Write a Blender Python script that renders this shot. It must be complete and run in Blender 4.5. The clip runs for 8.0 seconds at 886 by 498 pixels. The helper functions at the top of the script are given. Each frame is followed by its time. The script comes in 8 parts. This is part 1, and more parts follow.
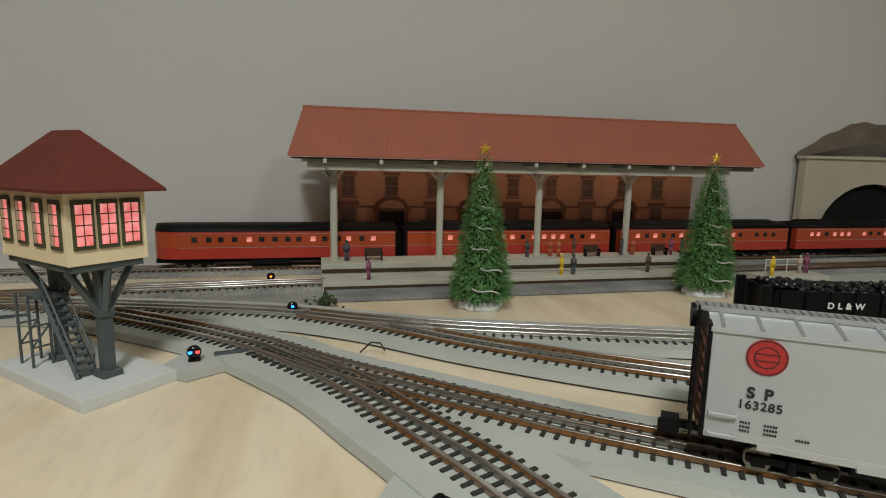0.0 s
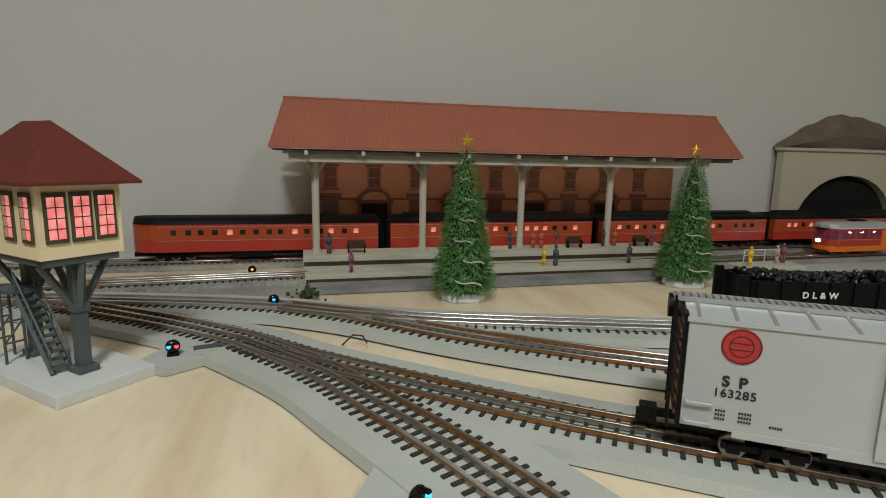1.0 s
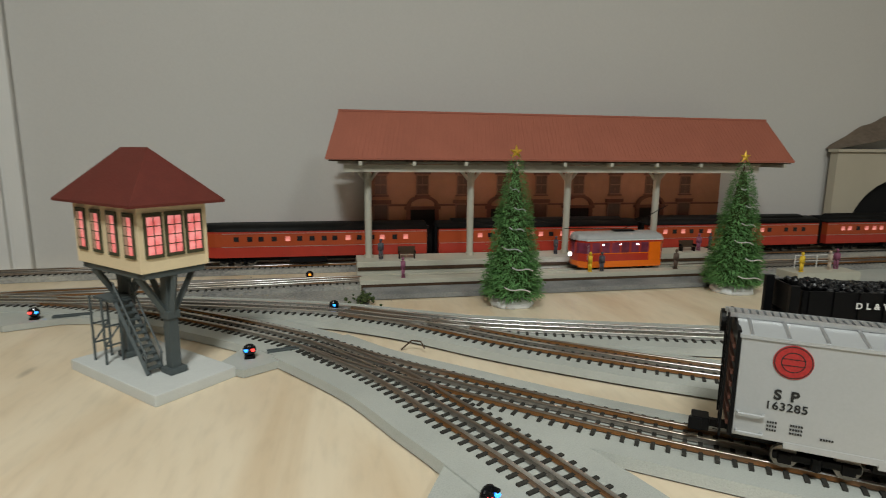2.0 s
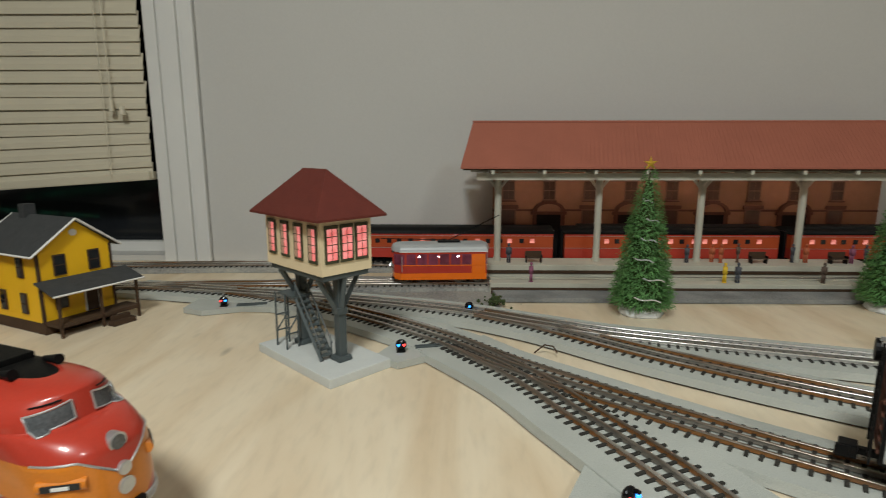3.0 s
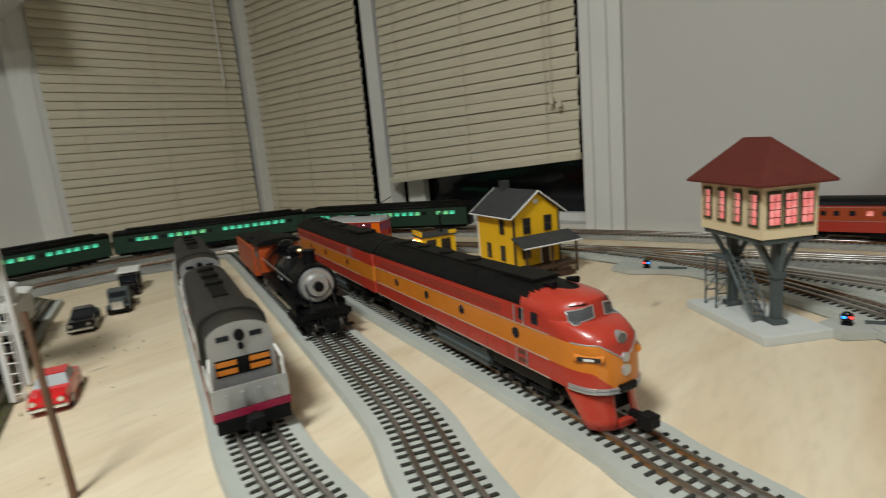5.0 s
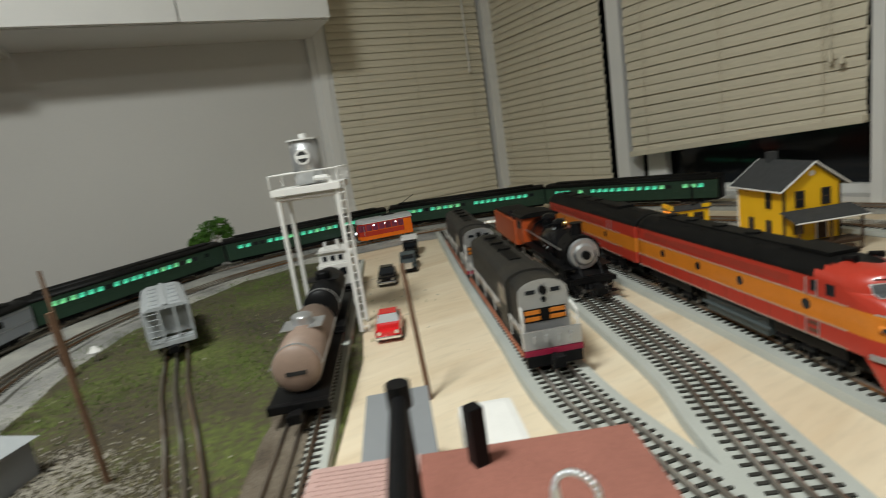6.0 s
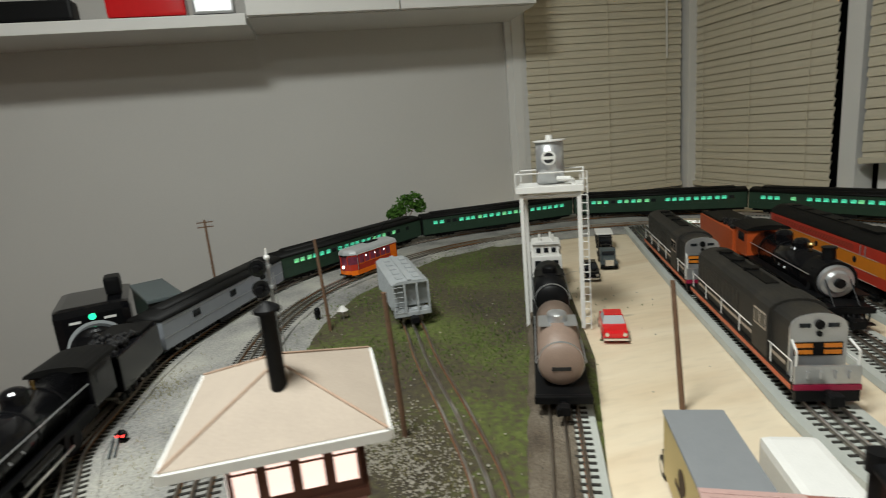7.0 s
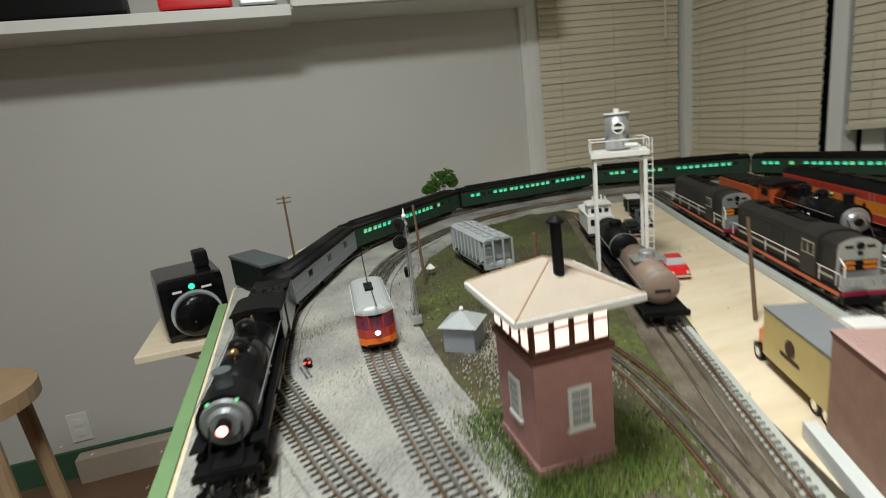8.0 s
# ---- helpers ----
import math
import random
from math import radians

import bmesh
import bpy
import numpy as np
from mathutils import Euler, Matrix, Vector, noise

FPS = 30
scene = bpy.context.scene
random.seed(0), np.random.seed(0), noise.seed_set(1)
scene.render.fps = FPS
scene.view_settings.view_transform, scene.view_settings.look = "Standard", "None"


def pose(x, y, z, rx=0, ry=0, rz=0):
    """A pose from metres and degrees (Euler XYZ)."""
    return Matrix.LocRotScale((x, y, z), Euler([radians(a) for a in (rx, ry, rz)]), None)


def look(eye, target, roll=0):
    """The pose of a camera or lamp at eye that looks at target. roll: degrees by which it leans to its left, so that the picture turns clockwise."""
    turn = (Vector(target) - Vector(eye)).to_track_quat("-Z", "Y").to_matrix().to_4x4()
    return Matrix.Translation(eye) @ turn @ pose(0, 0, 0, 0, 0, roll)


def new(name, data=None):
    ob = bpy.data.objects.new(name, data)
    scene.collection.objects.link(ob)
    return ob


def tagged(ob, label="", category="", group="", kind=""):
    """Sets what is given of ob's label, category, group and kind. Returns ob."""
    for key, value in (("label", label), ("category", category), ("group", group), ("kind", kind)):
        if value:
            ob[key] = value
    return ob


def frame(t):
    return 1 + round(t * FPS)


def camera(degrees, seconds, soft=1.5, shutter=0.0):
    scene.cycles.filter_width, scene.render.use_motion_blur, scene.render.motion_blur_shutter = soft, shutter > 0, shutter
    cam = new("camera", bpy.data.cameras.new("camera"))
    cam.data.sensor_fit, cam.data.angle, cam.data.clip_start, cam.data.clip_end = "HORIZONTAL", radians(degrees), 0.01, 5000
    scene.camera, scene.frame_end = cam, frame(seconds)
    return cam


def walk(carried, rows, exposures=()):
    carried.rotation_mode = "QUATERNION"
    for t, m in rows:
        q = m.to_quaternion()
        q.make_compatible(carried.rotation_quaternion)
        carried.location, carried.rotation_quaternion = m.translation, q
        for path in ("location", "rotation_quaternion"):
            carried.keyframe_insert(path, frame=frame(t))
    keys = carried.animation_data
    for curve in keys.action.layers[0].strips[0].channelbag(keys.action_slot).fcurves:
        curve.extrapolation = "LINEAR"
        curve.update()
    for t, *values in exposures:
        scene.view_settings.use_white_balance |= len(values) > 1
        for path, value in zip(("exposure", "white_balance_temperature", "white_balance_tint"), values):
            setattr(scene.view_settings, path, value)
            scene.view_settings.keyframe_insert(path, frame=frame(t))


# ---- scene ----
cam = camera(78.7, 8.0, soft=1.0, shutter=0.35)
PATH = [
    (0, (0.383, 0.3589, 0.2035), (1.2099, 3.922, -0.3608), 1.2),
    (0.5, (0.3866, 0.3589, 0.2035), (1.2765, 3.8998, -0.3959), 1.2),
    (1, (0.3866, 0.3589, 0.2035), (1.3116, 3.8869, -0.4126), 1.2),
    (1.2, (0.383, 0.3608, 0.198), (1.3228, 3.8887, -0.3959), 1.1),
    (2.3, (0.3571, 0.3164, 0.2368), (0.8103, 3.9294, -0.4163), 0.3),
    (2.5, (0.3552, 0.3034, 0.2442), (0.6327, 3.9331, -0.4144), 0.2),
    (3, (0.3256, 0.2923, 0.2498), (0.2479, 3.9294, -0.4292), 0.0),
    (3.5, (0.3145, 0.2738, 0.2387), (-0.111, 3.8776, -0.4847), -0.0),
    (4, (0.3127, 0.2535, 0.2331), (-0.6826, 3.737, -0.5162), -0.9),
    (4.5, (0.3108, 0.2091, 0.2442), (-1.4597, 3.3633, -0.5402), -2.7),
    (4.7, (0.2979, 0.1943, 0.2442), (-1.7279, 3.1968, -0.5088), -3.8),
    (5.8, (0.3219, 0.0814, 0.2868), (-2.799, 1.9462, -0.4015), -7.6),
    (6, (0.3256, 0.0518, 0.2757), (-2.9304, 1.6558, -0.4366), -8.4),
    (6.5, (0.3293, -0.0148, 0.2923), (-3.1524, 0.975, -0.4773), -8.8),
    (7, (0.3071, -0.1036, 0.3404), (-3.232, 0.6327, -0.4459), -5.2),
    (7.5, (0.3071, -0.2054, 0.3737), (-3.2412, 0.3977, -0.481), -4.4),
    (8, (0.4089, -0.3552, 0.3515), (-3.0618, 0.5476, -0.5568), -6.7),
]
walk(cam, [(t, look(eye, target, roll)) for t, eye, target, roll in PATH], exposures=((0.0, -0.06), (2.5, 0.0), (7.5, 0.0), (8.0, 0.12)))

# ---------------------------------------------------------------- light
world = bpy.data.worlds.new("night")
scene.world = world
world.use_nodes = True
world.node_tree.nodes["Background"].inputs[0].default_value = (0.02, 0.025, 0.04, 1)
world.node_tree.nodes["Background"].inputs[1].default_value = 0.05
scene.view_settings.exposure = 0.0


def ceiling_lamp(x, y, z, size, watts, colour):
    data = bpy.data.lights.new("ceiling_light", "AREA")
    data.shape, data.size, data.energy, data.color = "DISK", size, watts, colour
    ob = new("ceiling_light_glow", data)
    ob.matrix_world = pose(x, y, z)


ceiling_lamp(0.12, -0.45, 1.575, 0.40, 34, (0.94, 0.985, 0.95))
ceiling_lamp(1.3, -0.75, 1.575, 0.40, 13, (0.94, 0.985, 0.95))


# ---------------------------------------------------------------- materials
def mat(name, colour, rough=0.6, metal=0.0, vary=0.12, scale=60.0, bump=0.0, fine=600.0, coat=0.0, per_object=0.0, spec=0.4):
    """A surface with blotches at one scale and grain at a finer one."""
    m = bpy.data.materials.new(name)
    m.use_nodes = True
    nt = m.node_tree
    b = nt.nodes["Principled BSDF"]
    co = nt.nodes.new("ShaderNodeTexCoord")
    n1 = nt.nodes.new("ShaderNodeTexNoise")
    n2 = nt.nodes.new("ShaderNodeTexNoise")
    n1.inputs["Scale"].default_value, n2.inputs["Scale"].default_value = scale, fine
    n1.inputs["Detail"].default_value, n2.inputs["Detail"].default_value = 4, 3
    nt.links.new(co.outputs["Object"], n1.inputs["Vector"])
    nt.links.new(co.outputs["Object"], n2.inputs["Vector"])
    add = nt.nodes.new("ShaderNodeMath")
    add.operation = "ADD"
    nt.links.new(n1.outputs[0], add.inputs[0])
    nt.links.new(n2.outputs[0], add.inputs[1])
    last = add.outputs[0]
    if per_object:
        info = nt.nodes.new("ShaderNodeObjectInfo")
        mul = nt.nodes.new("ShaderNodeMath")
        mul.operation = "MULTIPLY_ADD"
        mul.inputs[1].default_value = per_object
        nt.links.new(info.outputs["Random"], mul.inputs[0])
        nt.links.new(last, mul.inputs[2])
        last = mul.outputs[0]
    ramp = nt.nodes.new("ShaderNodeMapRange")
    ramp.inputs[1].default_value, ramp.inputs[2].default_value = 0.6, 1.4 + per_object
    ramp.inputs[3].default_value, ramp.inputs[4].default_value = 1 - vary, 1 + vary
    nt.links.new(last, ramp.inputs[0])
    mix = nt.nodes.new("ShaderNodeVectorMath")
    mix.operation = "SCALE"
    mix.inputs[0].default_value = colour
    nt.links.new(ramp.outputs[0], mix.inputs["Scale"])
    nt.links.new(mix.outputs[0], b.inputs["Base Color"])
    b.inputs["Roughness"].default_value, b.inputs["Metallic"].default_value = rough, metal
    b.inputs["Coat Weight"].default_value, b.inputs["Specular IOR Level"].default_value = coat, spec
    if bump:
        bp = nt.nodes.new("ShaderNodeBump")
        bp.inputs["Strength"].default_value, bp.inputs["Distance"].default_value = bump, 0.002
        nt.links.new(n2.outputs[0], bp.inputs["Height"])
        nt.links.new(bp.outputs[0], b.inputs["Normal"])
    return m


def glow(name, colour, strength):
    m = bpy.data.materials.new(name)
    m.use_nodes = True
    b = m.node_tree.nodes["Principled BSDF"]
    b.inputs["Base Color"].default_value = (*[c * 0.5 for c in colour], 1)
    b.inputs["Emission Color"].default_value = (*colour, 1)
    b.inputs["Emission Strength"].default_value = strength
    b.inputs["Roughness"].default_value = 0.3
    return m


def lit_window(name, colours, strength, scale):
    """A lit car window: blotches of lamp light, seats and blinds behind the pane."""
    m = glow(name, colours[0], strength)
    nt = m.node_tree
    co = nt.nodes.new("ShaderNodeTexCoord")
    n = nt.nodes.new("ShaderNodeTexNoise")
    n.inputs["Scale"].default_value = scale
    nt.links.new(co.outputs["Object"], n.inputs["Vector"])
    ramp = nt.nodes.new("ShaderNodeValToRGB")
    ramp.color_ramp.elements[0].position, ramp.color_ramp.elements[1].position = 0.36, 0.62
    ramp.color_ramp.elements[0].color, ramp.color_ramp.elements[1].color = (*colours[1], 1), (*colours[0], 1)
    nt.links.new(n.outputs[0], ramp.inputs[0])
    nt.links.new(ramp.outputs[0], nt.nodes["Principled BSDF"].inputs["Emission Color"])
    return m


def glass_mat(name, colour=(1, 1, 1), rough=0.02):
    m = bpy.data.materials.new(name)
    m.use_nodes = True
    b = m.node_tree.nodes["Principled BSDF"]
    b.inputs["Base Color"].default_value = (*colour, 1)
    b.inputs["Transmission Weight"].default_value, b.inputs["Roughness"].default_value = 1.0, rough
    b.inputs["IOR"].default_value = 1.45
    return m


def plywood_mat(name, light, dark):
    """Pale birch plywood: stretched cathedral grain and small dark knots and specks."""
    m = bpy.data.materials.new(name)
    m.use_nodes = True
    nt = m.node_tree
    b = nt.nodes["Principled BSDF"]
    co = nt.nodes.new("ShaderNodeTexCoord")
    mp = nt.nodes.new("ShaderNodeMapping")
    mp.inputs["Scale"].default_value = (9.0, 1.6, 4.0)
    mp.inputs["Rotation"].default_value = (0, 0, 0.1)
    nt.links.new(co.outputs["Object"], mp.inputs["Vector"])
    n = nt.nodes.new("ShaderNodeTexNoise")
    n.inputs["Scale"].default_value, n.inputs["Detail"].default_value, n.inputs["Distortion"].default_value = 1.6, 8, 0.9
    nt.links.new(mp.outputs[0], n.inputs["Vector"])
    ramp = nt.nodes.new("ShaderNodeValToRGB")
    ramp.color_ramp.elements[0].position, ramp.color_ramp.elements[1].position = 0.25, 0.62
    ramp.color_ramp.elements[0].color, ramp.color_ramp.elements[1].color = (*dark, 1), (*light, 1)
    nt.links.new(n.outputs[0], ramp.inputs[0])
    mp2 = nt.nodes.new("ShaderNodeMapping")
    mp2.inputs["Scale"].default_value = (26.0, 9.0, 1.0)
    nt.links.new(co.outputs["Object"], mp2.inputs["Vector"])
    v = nt.nodes.new("ShaderNodeTexVoronoi")
    v.inputs["Scale"].default_value = 0.7
    nt.links.new(mp2.outputs[0], v.inputs["Vector"])
    k = nt.nodes.new("ShaderNodeMapRange")
    k.inputs[1].default_value, k.inputs[2].default_value = 0.03, 0.12
    k.inputs[3].default_value, k.inputs[4].default_value = 0.62, 1.0
    nt.links.new(v.outputs["Distance"], k.inputs[0])
    mp3 = nt.nodes.new("ShaderNodeMapping")
    mp3.inputs["Scale"].default_value = (110.0, 26.0, 1.0)
    mp3.inputs["Rotation"].default_value = (0, 0, 0.1)
    nt.links.new(co.outputs["Object"], mp3.inputs["Vector"])
    n3 = nt.nodes.new("ShaderNodeTexNoise")
    n3.inputs["Scale"].default_value, n3.inputs["Detail"].default_value = 1.0, 6
    nt.links.new(mp3.outputs[0], n3.inputs["Vector"])
    streak = nt.nodes.new("ShaderNodeMapRange")
    streak.inputs[1].default_value, streak.inputs[2].default_value = 0.26, 0.52
    streak.inputs[3].default_value, streak.inputs[4].default_value = 0.91, 1.0
    nt.links.new(n3.outputs[0], streak.inputs[0])
    both = nt.nodes.new("ShaderNodeMath")
    both.operation = "MULTIPLY"
    nt.links.new(k.outputs[0], both.inputs[0])
    nt.links.new(streak.outputs[0], both.inputs[1])
    mul = nt.nodes.new("ShaderNodeVectorMath")
    mul.operation = "SCALE"
    nt.links.new(ramp.outputs[0], mul.inputs[0])
    nt.links.new(both.outputs[0], mul.inputs["Scale"])
    nt.links.new(mul.outputs[0], b.inputs["Base Color"])
    b.inputs["Roughness"].default_value = 0.48
    return m


def patched(name, one, other, scale, rough, metal, share=0.5):
    """Metal that changes from one colour to another in long patches, with grain in both."""
    m = mat(name, one, rough, metal, vary=0.25, scale=40)
    nt = m.node_tree
    b = nt.nodes["Principled BSDF"]
    old = b.inputs["Base Color"].links[0].from_socket
    co = nt.nodes.new("ShaderNodeTexCoord")
    n = nt.nodes.new("ShaderNodeTexNoise")
    n.inputs["Scale"].default_value, n.inputs["Detail"].default_value = scale, 3
    nt.links.new(co.outputs["Object"], n.inputs["Vector"])
    f = nt.nodes.new("ShaderNodeMapRange")
    f.inputs[1].default_value, f.inputs[2].default_value = share - 0.05, share + 0.06
    nt.links.new(n.outputs[0], f.inputs[0])
    mix = nt.nodes.new("ShaderNodeMix")
    mix.data_type = "RGBA"
    nt.links.new(f.outputs[0], mix.inputs[0])
    nt.links.new(old, mix.inputs[6])
    mix.inputs[7].default_value = (*other, 1)
    nt.links.new(mix.outputs[2], b.inputs["Base Color"])
    return m


def ground_mat(name, stops, scale, bump=0.6, rough=0.95):
    """Scattered scenery: two noises mixed through a ramp of earth, turf and stone colours."""
    m = bpy.data.materials.new(name)
    m.use_nodes = True
    nt = m.node_tree
    b = nt.nodes["Principled BSDF"]
    co = nt.nodes.new("ShaderNodeTexCoord")
    a = nt.nodes.new("ShaderNodeTexNoise")
    c = nt.nodes.new("ShaderNodeTexNoise")
    a.inputs["Scale"].default_value, c.inputs["Scale"].default_value = scale, scale * 28
    a.inputs["Detail"].default_value, c.inputs["Detail"].default_value = 5, 4
    nt.links.new(co.outputs["Object"], a.inputs["Vector"])
    nt.links.new(co.outputs["Object"], c.inputs["Vector"])
    mixer = nt.nodes.new("ShaderNodeMix")
    mixer.inputs[0].default_value = 0.38
    nt.links.new(a.outputs[0], mixer.inputs[2])
    nt.links.new(c.outputs[0], mixer.inputs[3])
    ramp = nt.nodes.new("ShaderNodeValToRGB")
    els = ramp.color_ramp.elements
    els[0].position, els[0].color = stops[0][0], (*stops[0][1], 1)
    els[1].position, els[1].color = stops[-1][0], (*stops[-1][1], 1)
    for p, col in stops[1:-1]:
        e = els.new(p)
        e.color = (*col, 1)
    nt.links.new(mixer.outputs[0], ramp.inputs[0])
    nt.links.new(ramp.outputs[0], b.inputs["Base Color"])
    b.inputs["Roughness"].default_value = rough
    bp = nt.nodes.new("ShaderNodeBump")
    bp.inputs["Strength"].default_value, bp.inputs["Distance"].default_value = bump, 0.004
    nt.links.new(c.outputs[0], bp.inputs["Height"])
    nt.links.new(bp.outputs[0], b.inputs["Normal"])
    return m


M_WALL = mat("wall_paint", (0.575, 0.56, 0.53), 0.85, vary=0.03, scale=3, bump=0.06, fine=260)
M_CEIL = mat("ceiling_paint", (0.75, 0.73, 0.69), 0.9, vary=0.03, scale=3)
M_WHITE = mat("white_gloss_paint", (0.72, 0.71, 0.68), 0.45, vary=0.04, scale=8)
M_BLIND = mat("cream_blind_slat", (0.60, 0.545, 0.42), 0.5, vary=0.06, scale=15, per_object=0.25)
M_FLOOR = mat("brown_floor", (0.16, 0.09, 0.055), 0.5, vary=0.2, scale=6)
M_GREENPAINT = mat("green_paint", (0.16, 0.27, 0.12), 0.6, vary=0.1, scale=12, bump=0.1)
M_DARKGREEN = mat("dark_green_baseboard", (0.04, 0.10, 0.055), 0.6, vary=0.1)
M_PLY = plywood_mat("birch_plywood", (0.77, 0.66, 0.49), (0.64, 0.50, 0.33))
M_CARORANGE = mat("dulled_car_orange", (0.43, 0.072, 0.022), 0.3, vary=0.08, scale=50)
M_CORK = mat("grey_roadbed", (0.43, 0.445, 0.41), 0.9, vary=0.13, scale=14, bump=0.35, fine=900)
M_TIE = mat("weathered_tie", (0.040, 0.038, 0.033), 0.85, spec=0.12, vary=0.3, scale=80, per_object=0.5)
M_RUST = patched("rusty_rail_side", (0.28, 0.135, 0.05), (0.30, 0.27, 0.23), 4.5, 0.42, 0.35, 0.5)
M_RUSTED = mat("deep_rust_rail", (0.20, 0.095, 0.050), 0.7, 0.2, vary=0.35, scale=30)
M_HEADWORN = patched("worn_railhead", (0.78, 0.76, 0.72), (0.34, 0.29, 0.24), 6.0, 0.30, 0.9, 0.45)
M_RAILGREY = mat("grey_rail", (0.30, 0.275, 0.24), 0.38, 0.6, vary=0.25, scale=30)
M_NICKEL = mat("bare_nickel_rail", (0.66, 0.64, 0.61), 0.34, 0.85, vary=0.2, scale=30)
M_STEEL = mat("polished_railhead", (0.86, 0.84, 0.80), 0.28, 1.0, vary=0.12, scale=20)
M_BLACK = mat("black_plastic", (0.005, 0.005, 0.0055), 0.45, vary=0.25, scale=120, spec=0.16)
M_BLACKGLOSS = mat("gloss_black", (0.005, 0.005, 0.006), 0.16, vary=0.2, scale=60, coat=0.12, spec=0.3)
M_SOOT = mat("dusty_black_roof", (0.006, 0.0058, 0.0055), 0.55, vary=0.5, scale=40, bump=0.1, spec=0.14)
M_HOODDUST = ground_mat("dust_on_black_paint", [(0.34, (0.010, 0.010, 0.009)), (0.50, (0.018, 0.016, 0.013)), (0.60, (0.026, 0.022, 0.016)), (0.75, (0.075, 0.064, 0.046))], 22, 0.15, 0.6)
M_SILVER = mat("silver_paint", (0.55, 0.56, 0.57), 0.32, 0.75, vary=0.07, scale=50)
M_CARSILVER = mat("satin_silver_paint", (0.46, 0.475, 0.48), 0.42, 0.25, vary=0.04, scale=40)
M_RED = mat("daylight_red", (0.45, 0.042, 0.024), 0.30, vary=0.09, scale=50, coat=0.35)
M_ORANGE = mat("daylight_orange", (0.64, 0.20, 0.020), 0.30, vary=0.09, scale=50, coat=0.35)
M_REDORANGE = mat("red_orange_cab_paint", (0.50, 0.085, 0.020), 0.35, vary=0.1, scale=50)
M_WINDSHIELD = mat("grey_windshield_glass", (0.085, 0.09, 0.095), 0.10, vary=0.5, scale=70, coat=0.6)
M_BRIGHTRED = mat("bright_red_enamel", (0.65, 0.012, 0.016), 0.15, vary=0.05, coat=0.5)
M_TROLLEYRED = mat("trolley_red_paint", (0.47, 0.040, 0.022), 0.25, vary=0.1, scale=70, coat=0.3)
M_ORANGEENAMEL = mat("orange_enamel", (0.85, 0.17, 0.01), 0.25, vary=0.06, coat=0.3)
M_GREENCAR = mat("pullman_green", (0.024, 0.050, 0.032), 0.4, spec=0.25, vary=0.15, scale=60)
M_GREYCAR = mat("two_tone_grey", (0.27, 0.29, 0.32), 0.38, vary=0.07, scale=60)
M_HOPPER = mat("light_grey_hopper", (0.36, 0.38, 0.39), 0.55, vary=0.12, scale=60)
M_TANK = mat("weathered_tank_taupe", (0.26, 0.185, 0.145), 0.5, vary=0.14, scale=40)
M_CREAM = mat("cream_siding", (0.80, 0.66, 0.43), 0.6, vary=0.04, scale=60)
M_MAROON = mat("maroon_shingle_roof", (0.125, 0.022, 0.014), 0.7, vary=0.14, scale=90, bump=0.25)
M_TERRACOTTA = mat("terracotta_roof", (0.36, 0.115, 0.072), 0.75, vary=0.10, scale=18, bump=0.12)
M_GREYSTEEL = mat("slate_grey_steel", (0.072, 0.088, 0.090), 0.55, vary=0.12, scale=70)
M_SMOKEGREY = mat("graphite_smokebox", (0.19, 0.20, 0.20), 0.42, 0.3, vary=0.15, scale=60)
M_OLIVE = mat("olive_sash", (0.06, 0.06, 0.03), 0.6, vary=0.15)
M_CONCRETE = mat("pale_concrete", (0.58, 0.60, 0.58), 0.8, vary=0.06, scale=40, bump=0.12)
M_PLATFORM = mat("stone_platform", (0.50, 0.485, 0.40), 0.8, vary=0.08, scale=30, bump=0.15)
M_POST = mat("cream_post", (0.50, 0.48, 0.40), 0.6, vary=0.06)
M_BRICKBACK = mat("brown_brick_front", (0.35, 0.175, 0.108), 0.85, vary=0.16, scale=50, bump=0.2)
M_SASHBROWN = mat("brown_sash", (0.20, 0.10, 0.065), 0.7, vary=0.15)
M_PANEBROWN = mat("brown_tinted_pane", (0.10, 0.055, 0.040), 0.25, vary=0.2)
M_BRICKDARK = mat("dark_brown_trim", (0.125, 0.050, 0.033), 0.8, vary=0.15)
M_YELLOW = mat("yellow_clapboard", (0.86, 0.50, 0.012), 0.5, vary=0.04, scale=70)
M_BROWN = mat("dark_brown_wood_and_edge_shade", (0.060, 0.032, 0.016), 0.75, vary=0.25, scale=60)
M_SLATE = mat("charcoal_shingle", (0.045, 0.047, 0.048), 0.85, vary=0.25, scale=120, bump=0.3)
M_POLE = mat("brown_timber_pole", (0.15, 0.085, 0.05), 0.8, vary=0.25, scale=90)
M_BRICKTOWER = mat("mauve_brick", (0.43, 0.225, 0.205), 0.85, vary=0.16, scale=60, bump=0.25)
M_WAREHOUSE = mat("brown_warehouse_brick", (0.30, 0.175, 0.125), 0.85, vary=0.2, scale=50, bump=0.3)
M_TANROOF = mat("tan_tower_roof", (0.415, 0.345, 0.28), 0.8, vary=0.08, scale=40, bump=0.15)
M_STONEWHITE = mat("off_white_trim", (0.74, 0.73, 0.70), 0.55, vary=0.05)
M_BRICKROOF = mat("brick_red_sheet", (0.275, 0.108, 0.080), 0.8, vary=0.10, scale=40, bump=0.35, fine=350)
M_PINKBRICK = mat("pink_brick", (0.43, 0.28, 0.25), 0.85, vary=0.12, scale=60, per_object=0.3)
M_TRAILERGREY = mat("trailer_grey_roof", (0.22, 0.23, 0.24), 0.5, vary=0.05)
M_TRAILER = mat("trailer_ochre_side", (0.56, 0.43, 0.17), 0.45, vary=0.05)
M_SNOW = mat("cotton_snow", (0.85, 0.87, 0.88), 0.95, vary=0.05, scale=90, bump=0.6)
